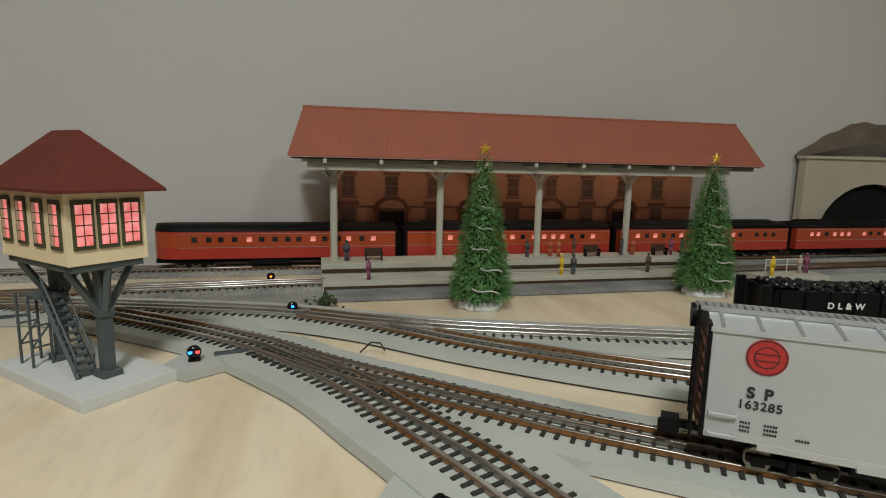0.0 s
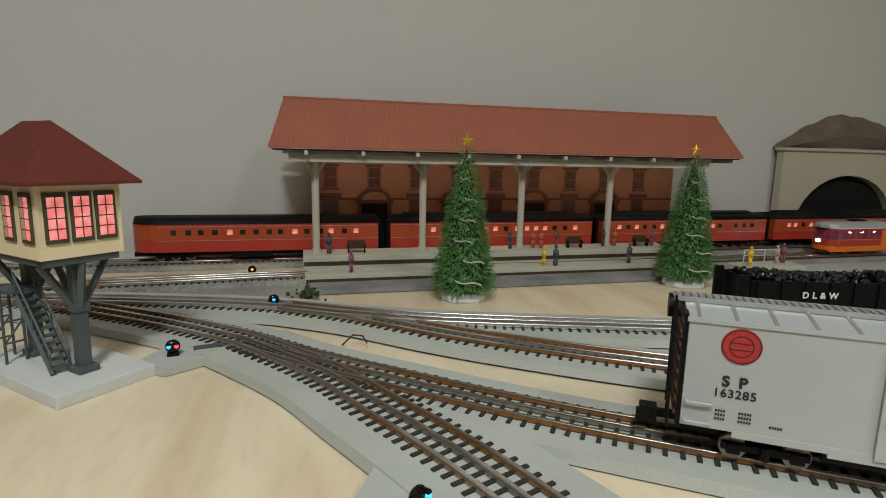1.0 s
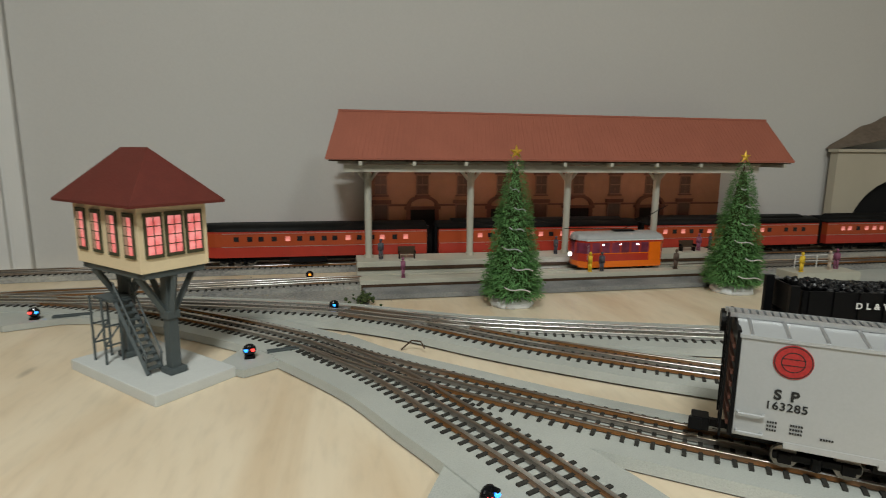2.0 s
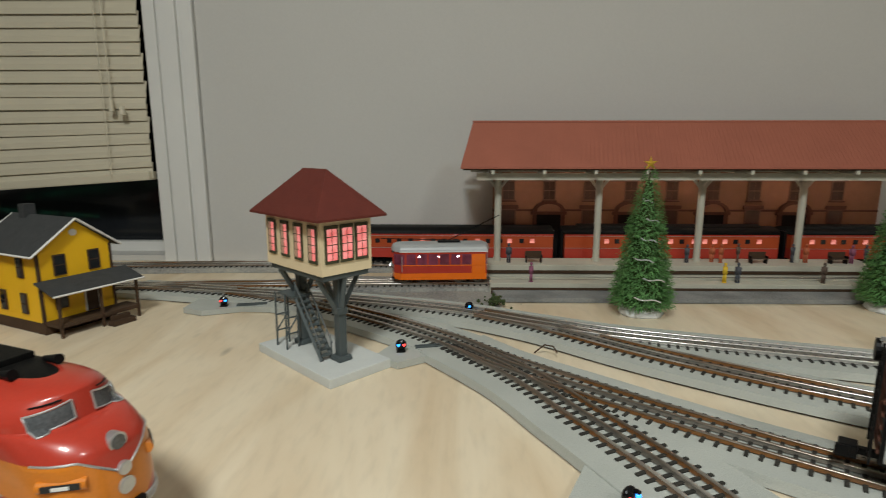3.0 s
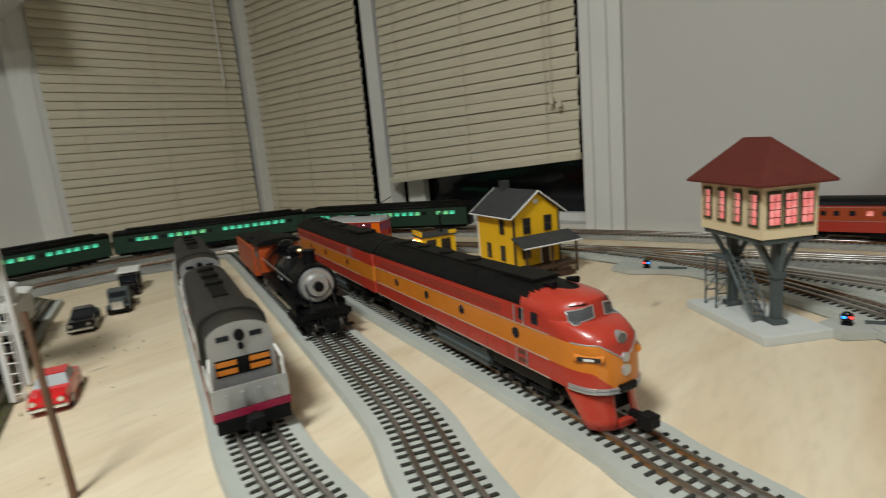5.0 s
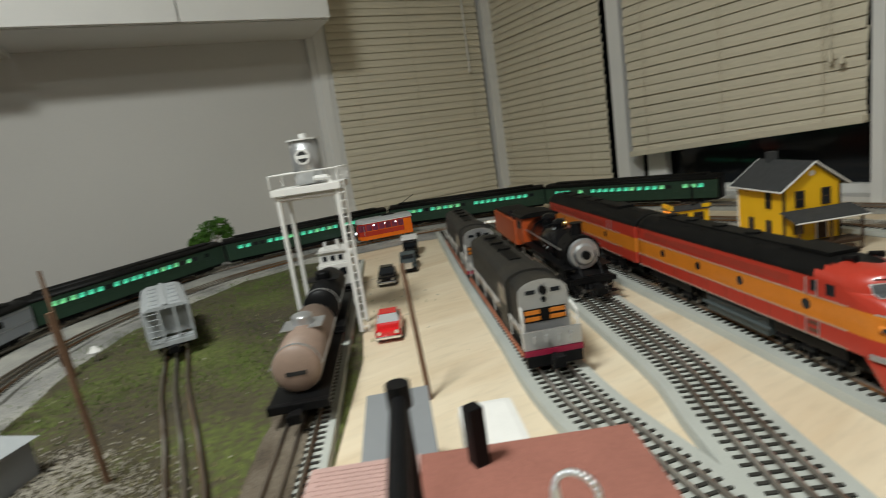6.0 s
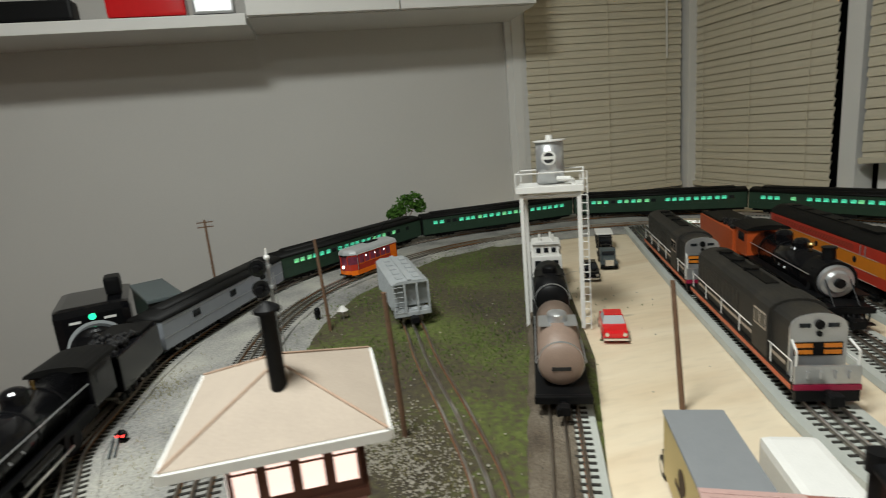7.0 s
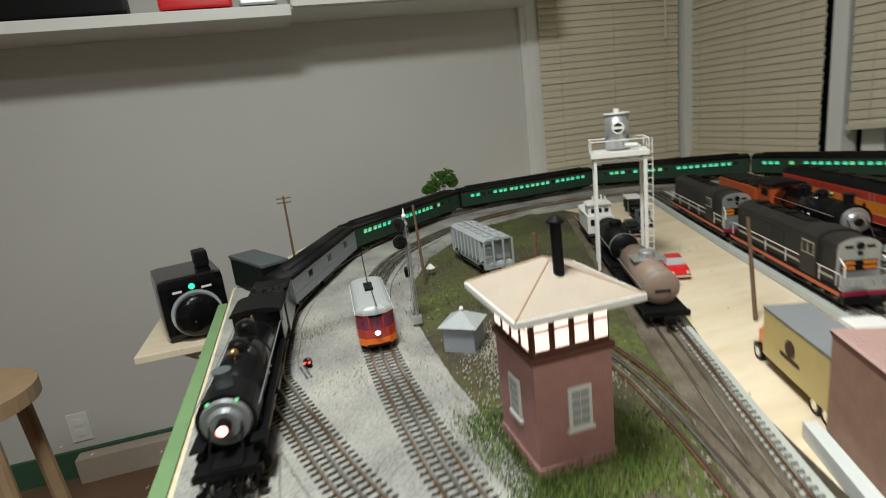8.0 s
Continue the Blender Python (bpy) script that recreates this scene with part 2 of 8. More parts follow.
M_STAR = mat("gold_glitter", (0.75, 0.46, 0.06), 0.3, 0.6, vary=0.3, scale=400)
M_TINSEL = mat("silver_tinsel", (0.85, 0.86, 0.86), 0.25, 0.6)
M_NEEDLE = mat("artificial_fir", (0.110, 0.250, 0.075), 0.65, vary=0.75, scale=180)
M_NEEDLETIP = mat("frosted_fir_tips", (0.135, 0.31, 0.095), 0.7, vary=0.5, scale=220)
M_LICHENSHADE = mat("dark_lichen_and_crown_shade", (0.045, 0.065, 0.02), 0.9, vary=0.4, scale=200)
M_BUSH = mat("leafy_foam", (0.06, 0.15, 0.018), 0.9, vary=0.35, scale=90)
M_COAL = mat("coal", (0.012, 0.012, 0.013), 0.3, vary=0.3)
M_CHROME = mat("chrome", (0.8, 0.8, 0.8), 0.12, 1.0)
M_CHROMEDULL = mat("brushed_nickel", (0.62, 0.63, 0.64), 0.3, 0.7, vary=0.08)
M_BRASS = mat("brass", (0.75, 0.5, 0.2), 0.25, 1.0)
M_GLASSDARK = mat("dark_window_glass", (0.015, 0.017, 0.02), 0.08, vary=0.1)
M_GLASS = glass_mat("clear_pane")
M_INK = mat("black_lettering", (0.02, 0.02, 0.02), 0.6)
M_DECALRED = mat("red_emblem", (0.42, 0.030, 0.028), 0.5, vary=0.25, scale=300)
M_WINE = mat("wine_stripe", (0.25, 0.01, 0.04), 0.4)
M_ROCK = mat("brown_rock", (0.15, 0.115, 0.085), 0.95, vary=0.3, scale=25, bump=0.8, fine=120)
M_PORTAL = mat("cream_portal_plaster", (0.50, 0.45, 0.35), 0.85, vary=0.08, scale=12)
# near-black that paints in the darkness inside openings
M_VOID = mat("unlit_opening_black", (0.006, 0.006, 0.006), 1.0)
M_WOOD = mat("pale_stool_wood", (0.36, 0.24, 0.14), 0.5, vary=0.15, scale=20)
M_GRASS = ground_mat("static_grass_and_dirt", [(0.30, (0.016, 0.013, 0.010)), (0.41, (0.048, 0.038, 0.024)), (0.50, (0.068, 0.058, 0.028)), (0.555, (0.074, 0.086, 0.022)), (0.63, (0.105, 0.128, 0.028)), (0.76, (0.17, 0.142, 0.095))], 4.2)
M_DIRT = ground_mat("trampled_dirt", [(0.30, (0.035, 0.027, 0.020)), (0.45, (0.105, 0.080, 0.055)), (0.58, (0.16, 0.13, 0.095)), (0.72, (0.26, 0.22, 0.17))], 14, 0.8)
M_BALLAST = ground_mat("grey_ballast", [(0.30, (0.10, 0.10, 0.095)), (0.45, (0.27, 0.265, 0.25)), (0.58, (0.38, 0.37, 0.33)), (0.72, (0.50, 0.48, 0.42))], 9, 0.9)
M_BALLASTGREY = ground_mat("dusty_grey_roadbed", [(0.30, (0.12, 0.125, 0.125)), (0.5, (0.24, 0.245, 0.24)), (0.72, (0.36, 0.355, 0.33))], 16, 0.6)
M_TALUS = mat("talus_stone", (0.31, 0.285, 0.235), 0.9, vary=0.3, scale=40, per_object=0.3)
M_LITRED = lit_window("rosy_lit_window", ((1.0, 0.36, 0.30), (0.30, 0.035, 0.03)), 0.75, 90)
M_LITTOWER = lit_window("pink_lit_window", ((1.0, 0.34, 0.32), (0.80, 0.12, 0.12)), 0.72, 120)
M_DIMTOWER = glow("dim_pink_window", (0.80, 0.48, 0.34), 0.12)
M_LITGREEN = lit_window("green_lit_window", ((0.10, 0.80, 0.46), (0.008, 0.11, 0.075)), 0.85, 110)
M_LITYELLOWGREEN = lit_window("yellow_green_lit_window", ((0.22, 0.78, 0.34), (0.02, 0.15, 0.06)), 0.8, 110)
M_LITWARM = glow("warm_lit_window", (1.0, 0.74, 0.64), 1.25)
M_HEADLIGHT = glow("headlight", (0.85, 0.88, 1.0), 14)
M_TROLLEYLAMP = glow("trolley_headlight", (0.62, 0.72, 1.0), 150)
M_REDLAMP = glow("red_lamp", (1.0, 0.05, 0.04), 2.6)
M_PINKLAMP = glow("rosy_headlight", (1.0, 0.22, 0.18), 7)
M_BLUELAMP = glow("blue_lamp", (0.03, 0.30, 1.0), 2.6)
M_YELLOWLAMP = glow("amber_lamp", (1.0, 0.30, 0.02), 2.4)
M_GREENLAMP = glow("green_lamp", (0.03, 1.0, 0.45), 1.3)
M_HIPRIDGE = mat("tan_hip_ridge", (0.42, 0.29, 0.21), 0.8)
M_CANOPYLAMP = glow("canopy_lamp", (1.0, 0.66, 0.46), 18.0)
M_WARMLAMP = glow("warm_lamp", (1.0, 0.45, 0.25), 14)
M_PURPLEPANE = lit_window("violet_lit_pane", ((0.22, 0.040, 0.075), (0.03, 0.004, 0.006)), 0.28, 90)


# ---------------------------------------------------------------- building helpers
def part(name, bm, material, parent, label=""):
    me = bpy.data.meshes.new(name)
    bm.to_mesh(me)
    bm.free()
    me.materials.append(material)
    ob = new(name, me)
    ob.parent = parent
    if label:
        tagged(ob, label)
    return ob


def shared(name, me, parent, m):
    ob = new(name, me)
    ob.parent = parent
    ob.matrix_local = m
    return ob


def thing(name, m, label, category, group="", kind=""):
    ob = new(name)
    ob.empty_display_size = 0.01
    ob.matrix_world = m
    return tagged(ob, label, category, group, kind)


def structure(name, bm, material, label, category):
    me = bpy.data.meshes.new(name)
    bm.to_mesh(me)
    bm.free()
    me.materials.append(material)
    return tagged(new(name, me), label, category, kind="structure")


def box(bm, x0, x1, y0, y1, z0, z1, bevel=0.0):
    r = bmesh.ops.create_cube(bm, size=1.0)
    vs = r["verts"]
    bmesh.ops.scale(bm, vec=(x1 - x0, y1 - y0, z1 - z0), verts=vs)
    bmesh.ops.translate(bm, vec=((x0 + x1) / 2, (y0 + y1) / 2, (z0 + z1) / 2), verts=vs)
    if bevel:
        es = list({e for v in vs for e in v.link_edges})
        bmesh.ops.bevel(bm, geom=es, offset=bevel, segments=2, affect="EDGES", profile=0.7)
    return bm


def boxes(*rows, bevel=0.0):
    bm = bmesh.new()
    for r in rows:
        box(bm, *r, bevel=bevel)
    return bm


def rod(bm, a, b, r, r2=None, seg=8):
    a, b = Vector(a), Vector(b)
    d = b - a
    m = Matrix.Translation((a + b) / 2) @ d.to_track_quat("Z", "Y").to_matrix().to_4x4()
    bmesh.ops.create_cone(bm, cap_ends=True, segments=seg, radius1=r, radius2=r if r2 is None else r2, depth=d.length, matrix=m)
    return bm


def rods(*rows, seg=8):
    bm = bmesh.new()
    for r in rows:
        rod(bm, *r, seg=seg)
    return bm


def ball(bm, c, r, sx=1, sy=1, sz=1, seg=14):
    bmesh.ops.create_uvsphere(bm, u_segments=seg, v_segments=seg // 2 + 1, radius=r, matrix=Matrix.Translation(c) @ Matrix.Diagonal((sx, sy, sz, 1)))
    return bm


def prism(bm, outline, x0, x1):
    """A solid whose (y, z) outline runs from x0 to x1."""
    a = [bm.verts.new((x0, y, z)) for y, z in outline]
    b = [bm.verts.new((x1, y, z)) for y, z in outline]
    n = len(a)
    for i in range(n):
        bm.faces.new((a[i], a[(i + 1) % n], b[(i + 1) % n], b[i]))
    bm.faces.new(a[::-1])
    bm.faces.new(b)
    bmesh.ops.recalc_face_normals(bm, faces=bm.faces)
    return bm


def solid(bm, outline, z0, z1):
    """A solid whose (x, y) outline runs from z0 to z1."""
    a = [bm.verts.new((x, y, z0)) for x, y in outline]
    b = [bm.verts.new((x, y, z1)) for x, y in outline]
    n = len(a)
    for i in range(n):
        bm.faces.new((a[i], a[(i + 1) % n], b[(i + 1) % n], b[i]))
    bm.faces.new(a[::-1])
    bm.faces.new(b)
    bmesh.ops.recalc_face_normals(bm, faces=bm.faces)
    return bm


def smooth(ob):
    for p in ob.data.polygons:
        p.use_smooth = True
    return ob


def roof_arc(w, z0, z1, n=10):
    """Points of a rounded roof from +w at z0 over z1 to -w."""
    return [(w * math.cos(math.pi * i / n), z0 + (z1 - z0) * math.sin(math.pi * i / n) ** 0.8) for i in range(n + 1)]


# ---------------------------------------------------------------- tracks on the plan
RAILTOP = 0.0142
BED = 0.009


def curve_points(knots, step=0.012):
    """Even points along a Catmull-Rom curve through the knots."""
    k = [Vector(p) for p in knots]
    k = [2 * k[0] - k[1], *k, 2 * k[-1] - k[-2]]
    dense = []
    for i in range(1, len(k) - 2):
        p0, p1, p2, p3 = k[i - 1:i + 3]
        for j in range(60):
            t = j / 60
            dense.append(0.5 * (2 * p1 + (p2 - p0) * t + (2 * p0 - 5 * p1 + 4 * p2 - p3) * t * t + (3 * p1 - p0 - 3 * p2 + p3) * t ** 3))
    dense.append(k[-2])
    out, carry = [dense[0]], 0.0
    for a, b in zip(dense, dense[1:]):
        d = (b - a).length
        while carry + d >= step:
            a = a + (b - a) * ((step - carry) / d)
            d = (b - a).length
            carry = 0.0
            out.append(a)
        carry += d
    return out


class Line:
    """A track's centre line: place and heading by the distance along it."""

    def __init__(self, knots, step=0.0107):
        self.step = step
        self.pts = curve_points(knots, step)

    def at(self, s):
        i = min(max(int(s / self.step), 0), len(self.pts) - 2)
        a, b = self.pts[i], self.pts[i + 1]
        return a + (b - a) * (s / self.step - i), math.degrees(math.atan2(b.y - a.y, b.x - a.x))

    def nearest(self, x, y):
        return min(range(len(self.pts)), key=lambda i: (self.pts[i] - Vector((x, y))).length) * self.step

    def stand(self, s, z=RAILTOP, flip=0):
        p, a = self.at(s)
        return pose(p.x, p.y, z, 0, 0, a + flip)

    def car(self, s, base, z=RAILTOP, flip=0):
        """Pose of a car whose trucks stand base apart round s."""
        a, b = self.at(s - base / 2)[0], self.at(s + base / 2)[0]
        c = (a + b) / 2
        return pose(c.x, c.y, z, 0, 0, math.degrees(math.atan2(b.y - a.y, b.x - a.x)) + flip)


OUTER = Line([(0.30, -0.385), (0.1, -0.435), (-0.10, -0.458), (-0.35, -0.442), (-0.65, -0.400), (-0.95, -0.27), (-1.2, -0.06), (-1.33, 0.17), (-1.38, 0.45), (-1.35, 0.75), (-1.22, 1.03), (-1.0, 1.21), (-0.75, 1.31), (-0.45, 1.365), (-0.1, 1.395), (0.3, 1.40), (1.2, 1.40), (2.3, 1.40)])
INNER = Line([(2.5, 1.30), (1.5, 1.275), (1.0, 1.265), (0.4, 1.25), (0.24, 1.24), (0.0, 1.225), (-0.25, 1.205), (-0.57, 1.155), (-0.80, 1.105), (-1.0, 1.01), (-1.14, 0.86), (-1.21, 0.66), (-1.225, 0.45), (-1.19, 0.24), (-1.1, 0.06), (-0.93, -0.115), (-0.75, -0.21), (-0.56, -0.255), (-0.33, -0.272), (-0.075, -0.262), (0.15, -0.235), (0.4, -0.20)])
TRACK_A = Line([(1.3, 0.20), (1.05, 0.375), (0.80, 0.548), (0.628, 0.668), (0.56, 0.718), (0.507, 0.762), (0.455, 0.808), (0.39, 0.866), (0.312, 0.949), (0.246, 1.007), (0.15, 1.077), (0.07, 1.125), (-0.08, 1.18), (-0.25, 1.21)])
TRACK_B = Line([(0.60, 0.36), (0.555, 0.48), (0.503, 0.628), (0.471, 0.70), (0.445, 0.75), (0.40, 0.835), (0.32, 0.942)])
TRACK_C = Line([(1.7, 0.61), (1.2, 0.765), (0.789, 0.889), (0.55, 0.963), (0.432, 1.018), (0.337, 1.067), (0.19, 1.115), (0.05, 1.15), (-0.14, 1.19)])
TRACK_D = Line([(1.2, 0.50), (0.95, 0.645), (0.716, 0.789), (0.622, 0.852), (0.54, 0.915), (0.45, 0.995), (0.36, 1.055)])
TRACK_E = Line([(0.75, 0.31), (0.5, 0.415), (0.35, 0.472), (0.19, 0.536), (0.136, 0.563), (-0.06, 0.640), (-0.327, 0.736), (-0.75, 0.90), (-1.1, 1.03)])
TRACK_F = Line([(0.45, 0.24), (0.30, 0.30), (0.17, 0.372), (0.05, 0.438), (-0.04, 0.492), (-0.188, 0.556), (-0.31, 0.606), (-0.876, 0.835), (-1.12, 0.93)])
TRACK_G = Line([(0.45, 0.25), (0.28, 0.285), (0.10, 0.333), (-0.08, 0.375), (-0.26, 0.444), (-0.636, 0.592), (-1.14, 0.80)])
TRACK_H = Line([(0.45, -0.14), (0.12, -0.01), (-0.2, 0.122), (-0.634, 0.293), (-1.02, 0.445)])
TRACK_J = Line([(0.36, -0.125), (0.18, -0.065), (0.08, -0.03), (-0.1, 0.008), (-0.25, 0.014), (-0.434, 0.012), (-0.6, 0.018), (-0.82, 0.012)])
TRACK_K = Line([(-0.52, -0.422), (-0.36, -0.432), (-0.281, -0.416), (-0.13, -0.373), (-0.04, -0.344), (0.12, -0.285), (0.30, -0.235)])


def in_range(p):
    """The stretch of the table that the path passes nearest."""
    return -1.35 < p.x < 1.25 and -0.52 < p.y < 1.45


def build_track(line, label, bedded=True, half=0.037, rail_mat=None, polished=(), skip=(), ties=True, base=None, lift=0.0):
    tr = thing("railway_track", pose(0, 0, lift), label, "track")
    pts = line.pts
    n = len(pts)
    heads = [(pts[min(i + 1, n - 1)] - pts[max(i - 1, 0)]).normalized() for i in range(n)]
    norms = [Vector((-h.y, h.x)) for h in heads]
    if bedded:
        bm = bmesh.new()
        prev = None
        for p, q in zip(pts, norms):
            row = [bm.verts.new((*(p + q * s), z)) for s, z in ((-half - 0.002, 0.0005), (-half, BED), (half, BED), (half + 0.002, 0.0005))]
            if prev:
                for a in range(3):
                    bm.faces.new((prev[a], prev[a + 1], row[a + 1], row[a]))
            prev = row
        part("roadbed", bm, base or M_CORK, tr, "grey foam roadbed strip")
    for off, nm, m in ((-0.0159, "rail", rail_mat), (0.0, "centre_rail", M_RAILGREY), (0.0159, "rail", rail_mat)):
        bm, cap = bmesh.new(), bmesh.new()
        for out, w, z0, z1 in ((bm, 0.0012, BED + 0.0012, RAILTOP - 0.0011), (cap, 0.0016, RAILTOP - 0.0011, RAILTOP)):
            prev = None
            for p, q in zip(pts, norms):
                c = p + q * off
                row = [out.verts.new((*(c + q * s), z)) for s, z in (((-w, z0), (-w, z1), (w, z1), (w, z0)) if out is bm else ((-w, z0), (-w, z1 - 0.0006), (-w * 0.55, z1), (w * 0.55, z1), (w, z1 - 0.0006), (w, z0)))]
                if out is bm:
                    row = [out.verts.new((*(c - q * 0.0026), z0))] + row + [out.verts.new((*(c + q * 0.0026), z0))]
                if prev:
                    for a in range(len(row) - 1):
                        out.faces.new((prev[a], prev[a + 1], row[a + 1], row[a]))
                prev = row
        r = part(nm, bm, m or M_RUST, tr)
        smooth(part("railhead", cap, M_STEEL if rail_mat is M_NICKEL else M_HEADWORN, r, "bright worn railhead"))
    if not ties:
        return tr
    me = bpy.data.meshes.new("tie")
    bm = boxes((-0.0016, 0.0016, -0.0265, 0.0265, BED, BED + 0.0014))
    for f in list(bm.faces):
        if f.normal.z < -0.5:
            bm.faces.remove(f)
    bm.to_mesh(me)
    bm.free()
    me.materials.append(M_TIE)
    singles, rest = 0, bmesh.new()
    for i in range(1, n - 1):
        a = math.degrees(math.atan2(heads[i].y, heads[i].x))
        m = pose(pts[i].x + random.uniform(-0.0004, 0.0004), pts[i].y, 0, 0, 0, a + random.uniform(-1.2, 1.2))
        if singles < 290 and in_range(pts[i]):
            shared("tie", me, tr, m)
            singles += 1
        else:
            c = [rest.verts.new(m @ Vector((sx * 0.0016, sy * 0.0265, z))) for z in (BED, BED + 0.0014) for sx, sy in ((-1, -1), (1, -1), (1, 1), (-1, 1))]
            for f in ((4, 5, 6, 7), (0, 1, 5, 4), (1, 2, 6, 5), (2, 3, 7, 6), (3, 0, 4, 7)):
                rest.faces.new([c[k] for k in f])
    if len(rest.verts):
        tagged(part("tie_bed", rest, M_TIE, tr), kind="stuff")
    else:
        rest.free()
    return tr


# ---------------------------------------------------------------- room
NORTH, WEST, FLOOR_Z, CEIL_Z = 1.475, -1.79, -0.86, 1.60
structure("floor", boxes((-2.0, 3.6, -3.2, 1.6, FLOOR_Z - 0.05, FLOOR_Z)), M_FLOOR, "dark brown floor of the train room", "floor")
structure("ceiling", boxes((-2.0, 3.6, -3.2, 1.7, CEIL_Z, CEIL_Z + 0.05)), M_CEIL, "plain off-white ceiling of the room", "ceiling")
structure("wall_north", boxes((-0.325, 3.6, NORTH, NORTH + 0.12, FLOOR_Z, CEIL_Z), (WEST - 0.12, -0.325, NORTH, NORTH + 0.12, FLOOR_Z, 0.012), (WEST - 0.12, -0.325, NORTH, NORTH + 0.12, 1.25, CEIL_Z)), M_WALL, "plain pale grey painted wall behind the layout", "wall")
structure("wall_west", boxes((WEST - 0.12, WEST, -3.2, 0.72, FLOOR_Z, CEIL_Z), (WEST - 0.12, WEST, 0.72, NORTH, FLOOR_Z, 0.012), (WEST - 0.12, WEST, 0.72, NORTH, 1.25, CEIL_Z)), M_WALL, "plain pale grey painted wall with a window", "wall")
structure("wall_south", boxes((-2.0, 3.6, -3.3, -3.2, FLOOR_Z, CEIL_Z)), M_WALL, "plain pale grey painted wall", "wall")
structure("wall_east", boxes((3.5, 3.6, -3.2, NORTH, FLOOR_Z, CEIL_Z)), M_WALL, "plain pale grey painted wall", "wall")
structure("baseboard", boxes((WEST, WEST + 0.015, -3.2, NORTH, FLOOR_Z, FLOOR_Z + 0.11)), M_DARKGREEN, "dark green painted baseboard along the wall", "baseboard")
for i, (x, y) in enumerate(((-0.15, -0.55), (1.3, -0.75))):
    f = thing("ceiling_light", pose(x, y, CEIL_Z), "round white ceiling light fixture, switched on", "ceiling light", "ceiling lights")
    part("rim", rods(((0, 0, -0.018), (0, 0, 0), 0.23), seg=32), M_WHITE, f)

w = thing("window_1", pose(0, 0, 0), "wide window with white fluted casing, night outside", "window", kind="structure")
bm = boxes((-0.318, -0.292, NORTH - 0.018, NORTH, 0.0, 1.3, ), (-0.286, -0.248, NORTH - 0.022, NORTH, 0.0, 1.3), (-0.242, -0.215, NORTH - 0.018, NORTH, 0.0, 1.3), (-0.318, -0.215, NORTH - 0.012, NORTH - 0.002, 0.0, 1.3), bevel=0.003)
part("casing", bm, M_WHITE, w, "white fluted window casing")
part("mullion", boxes((-1.075, -1.02, NORTH - 0.02, NORTH + 0.05, 0.012, 1.25), bevel=0.002), M_WHITE, w)
part("corner_post", boxes((WEST + 0.001, WEST + 0.06, NORTH - 0.06, NORTH + 0.05, 0.0, 1.3), bevel=0.002), M_WHITE, w)
part("sash", boxes((-1.0, -0.33, NORTH + 0.05, NORTH + 0.075, 0.012, 0.035), (-1.0, -0.925, NORTH + 0.045, NORTH + 0.07, 0.035, 0.22), (-0.345, -0.33, NORTH + 0.05, NORTH + 0.075, 0.035, 1.25), bevel=0.002), M_WHITE, w)
g = part("pane", boxes((WEST, -0.325, NORTH + 0.085, NORTH + 0.089, 0.012, 1.25)), M_GLASSDARK, w, "night-dark window pane")
w2 = thing("window_2", pose(0, 0, 0), "tall window with white casing beside the wall cabinet", "window", kind="structure")
part("casing", boxes((WEST, WEST + 0.018, 0.645, 0.73, 0.0, 1.3), (WEST, WEST + 0.024, 0.67, 0.705, 0.0, 1.3), bevel=0.003), M_WHITE, w2)
part("pane", boxes((WEST - 0.08, WEST - 0.076, 0.72, NORTH, 0.012, 1.25)), M_GLASSDARK, w2, "night-dark window pane")


def blind(m, width, z_left, z_right, top, label):
    b = thing("venetian_blind", m, label, "blind", "venetian blinds at the windows")
    n = int((top - min(z_left, z_right)) / 0.0275)
    bm = bmesh.new()
    prof = [(-0.0040, -0.0175), (-0.0030, -0.006), (0.0002, 0.006), (0.0036, 0.0160), (0.0042, 0.0155), (0.0010, 0.0055), (-0.0022, -0.0066), (-0.0033, -0.0178)]
    prism(bm, prof, 0, width)
    me = bpy.data.meshes.new("slat")
    bm.to_mesh(me)
    bm.free()
    me.materials.append(M_BLIND)
    lean = math.degrees(math.atan2(z_right - z_left, width))
    for i in range(n):
        f = max(0.0, 1 - i / 7)
        z = z_left + 0.012 + i * 0.0275
        z = z + (0 if f > 0 else 0)
        shared("slat", me, b, pose(random.uniform(-0.002, 0.002), random.uniform(-0.001, 0.001), z + (z_right - z_left) * (1 - f) * 0.5, random.uniform(-1.2, 1.2), -lean * f + random.uniform(-0.12, 0.12), 0))
    bm = boxes((0, width, -0.016, 0.016, -0.009, 0.009), bevel=0.004)
    ob = part("bottom_rail", bm, M_BLIND, b)
    ob.matrix_local = pose(0, 0, z_left, 0, -lean, 0)
    for fx in (0.12, 0.5, 0.88):
        part("ladder_cord", rods(((width * fx, -0.019, z_left + (z_right - z_left) * fx), (width * fx, -0.019, top), 0.0011), seg=5), M_BLIND, b)
    return b


b1 = blind(pose(-0.998, NORTH - 0.022, 0), 0.675, 0.146, 0.192, 1.15, "cream venetian blind, raised unevenly over a dark pane")
part("pull_cord", rods(((0.612, -0.022, 0.35), (0.612, -0.022, 1.1), 0.0013), ((0.612, -0.022, 0.325), (0.612, -0.022, 0.352), 0.006, 0.004), ((0.634, -0.022, 0.335), (0.634, -0.022, 0.318), 0.005, 0.007)), M_BLIND, b1, "cord with a cream tassel")
b2 = blind(pose(-1.745, NORTH - 0.022, 0), 0.647, 0.03, 0.03, 1.15, "cream venetian blind, fully lowered and closed")
b3 = blind(pose(WEST + 0.027, 0.722, 0, 0, 0, 90), 0.678, 0.03, 0.03, 1.15, "cream venetian blind, fully lowered and closed")
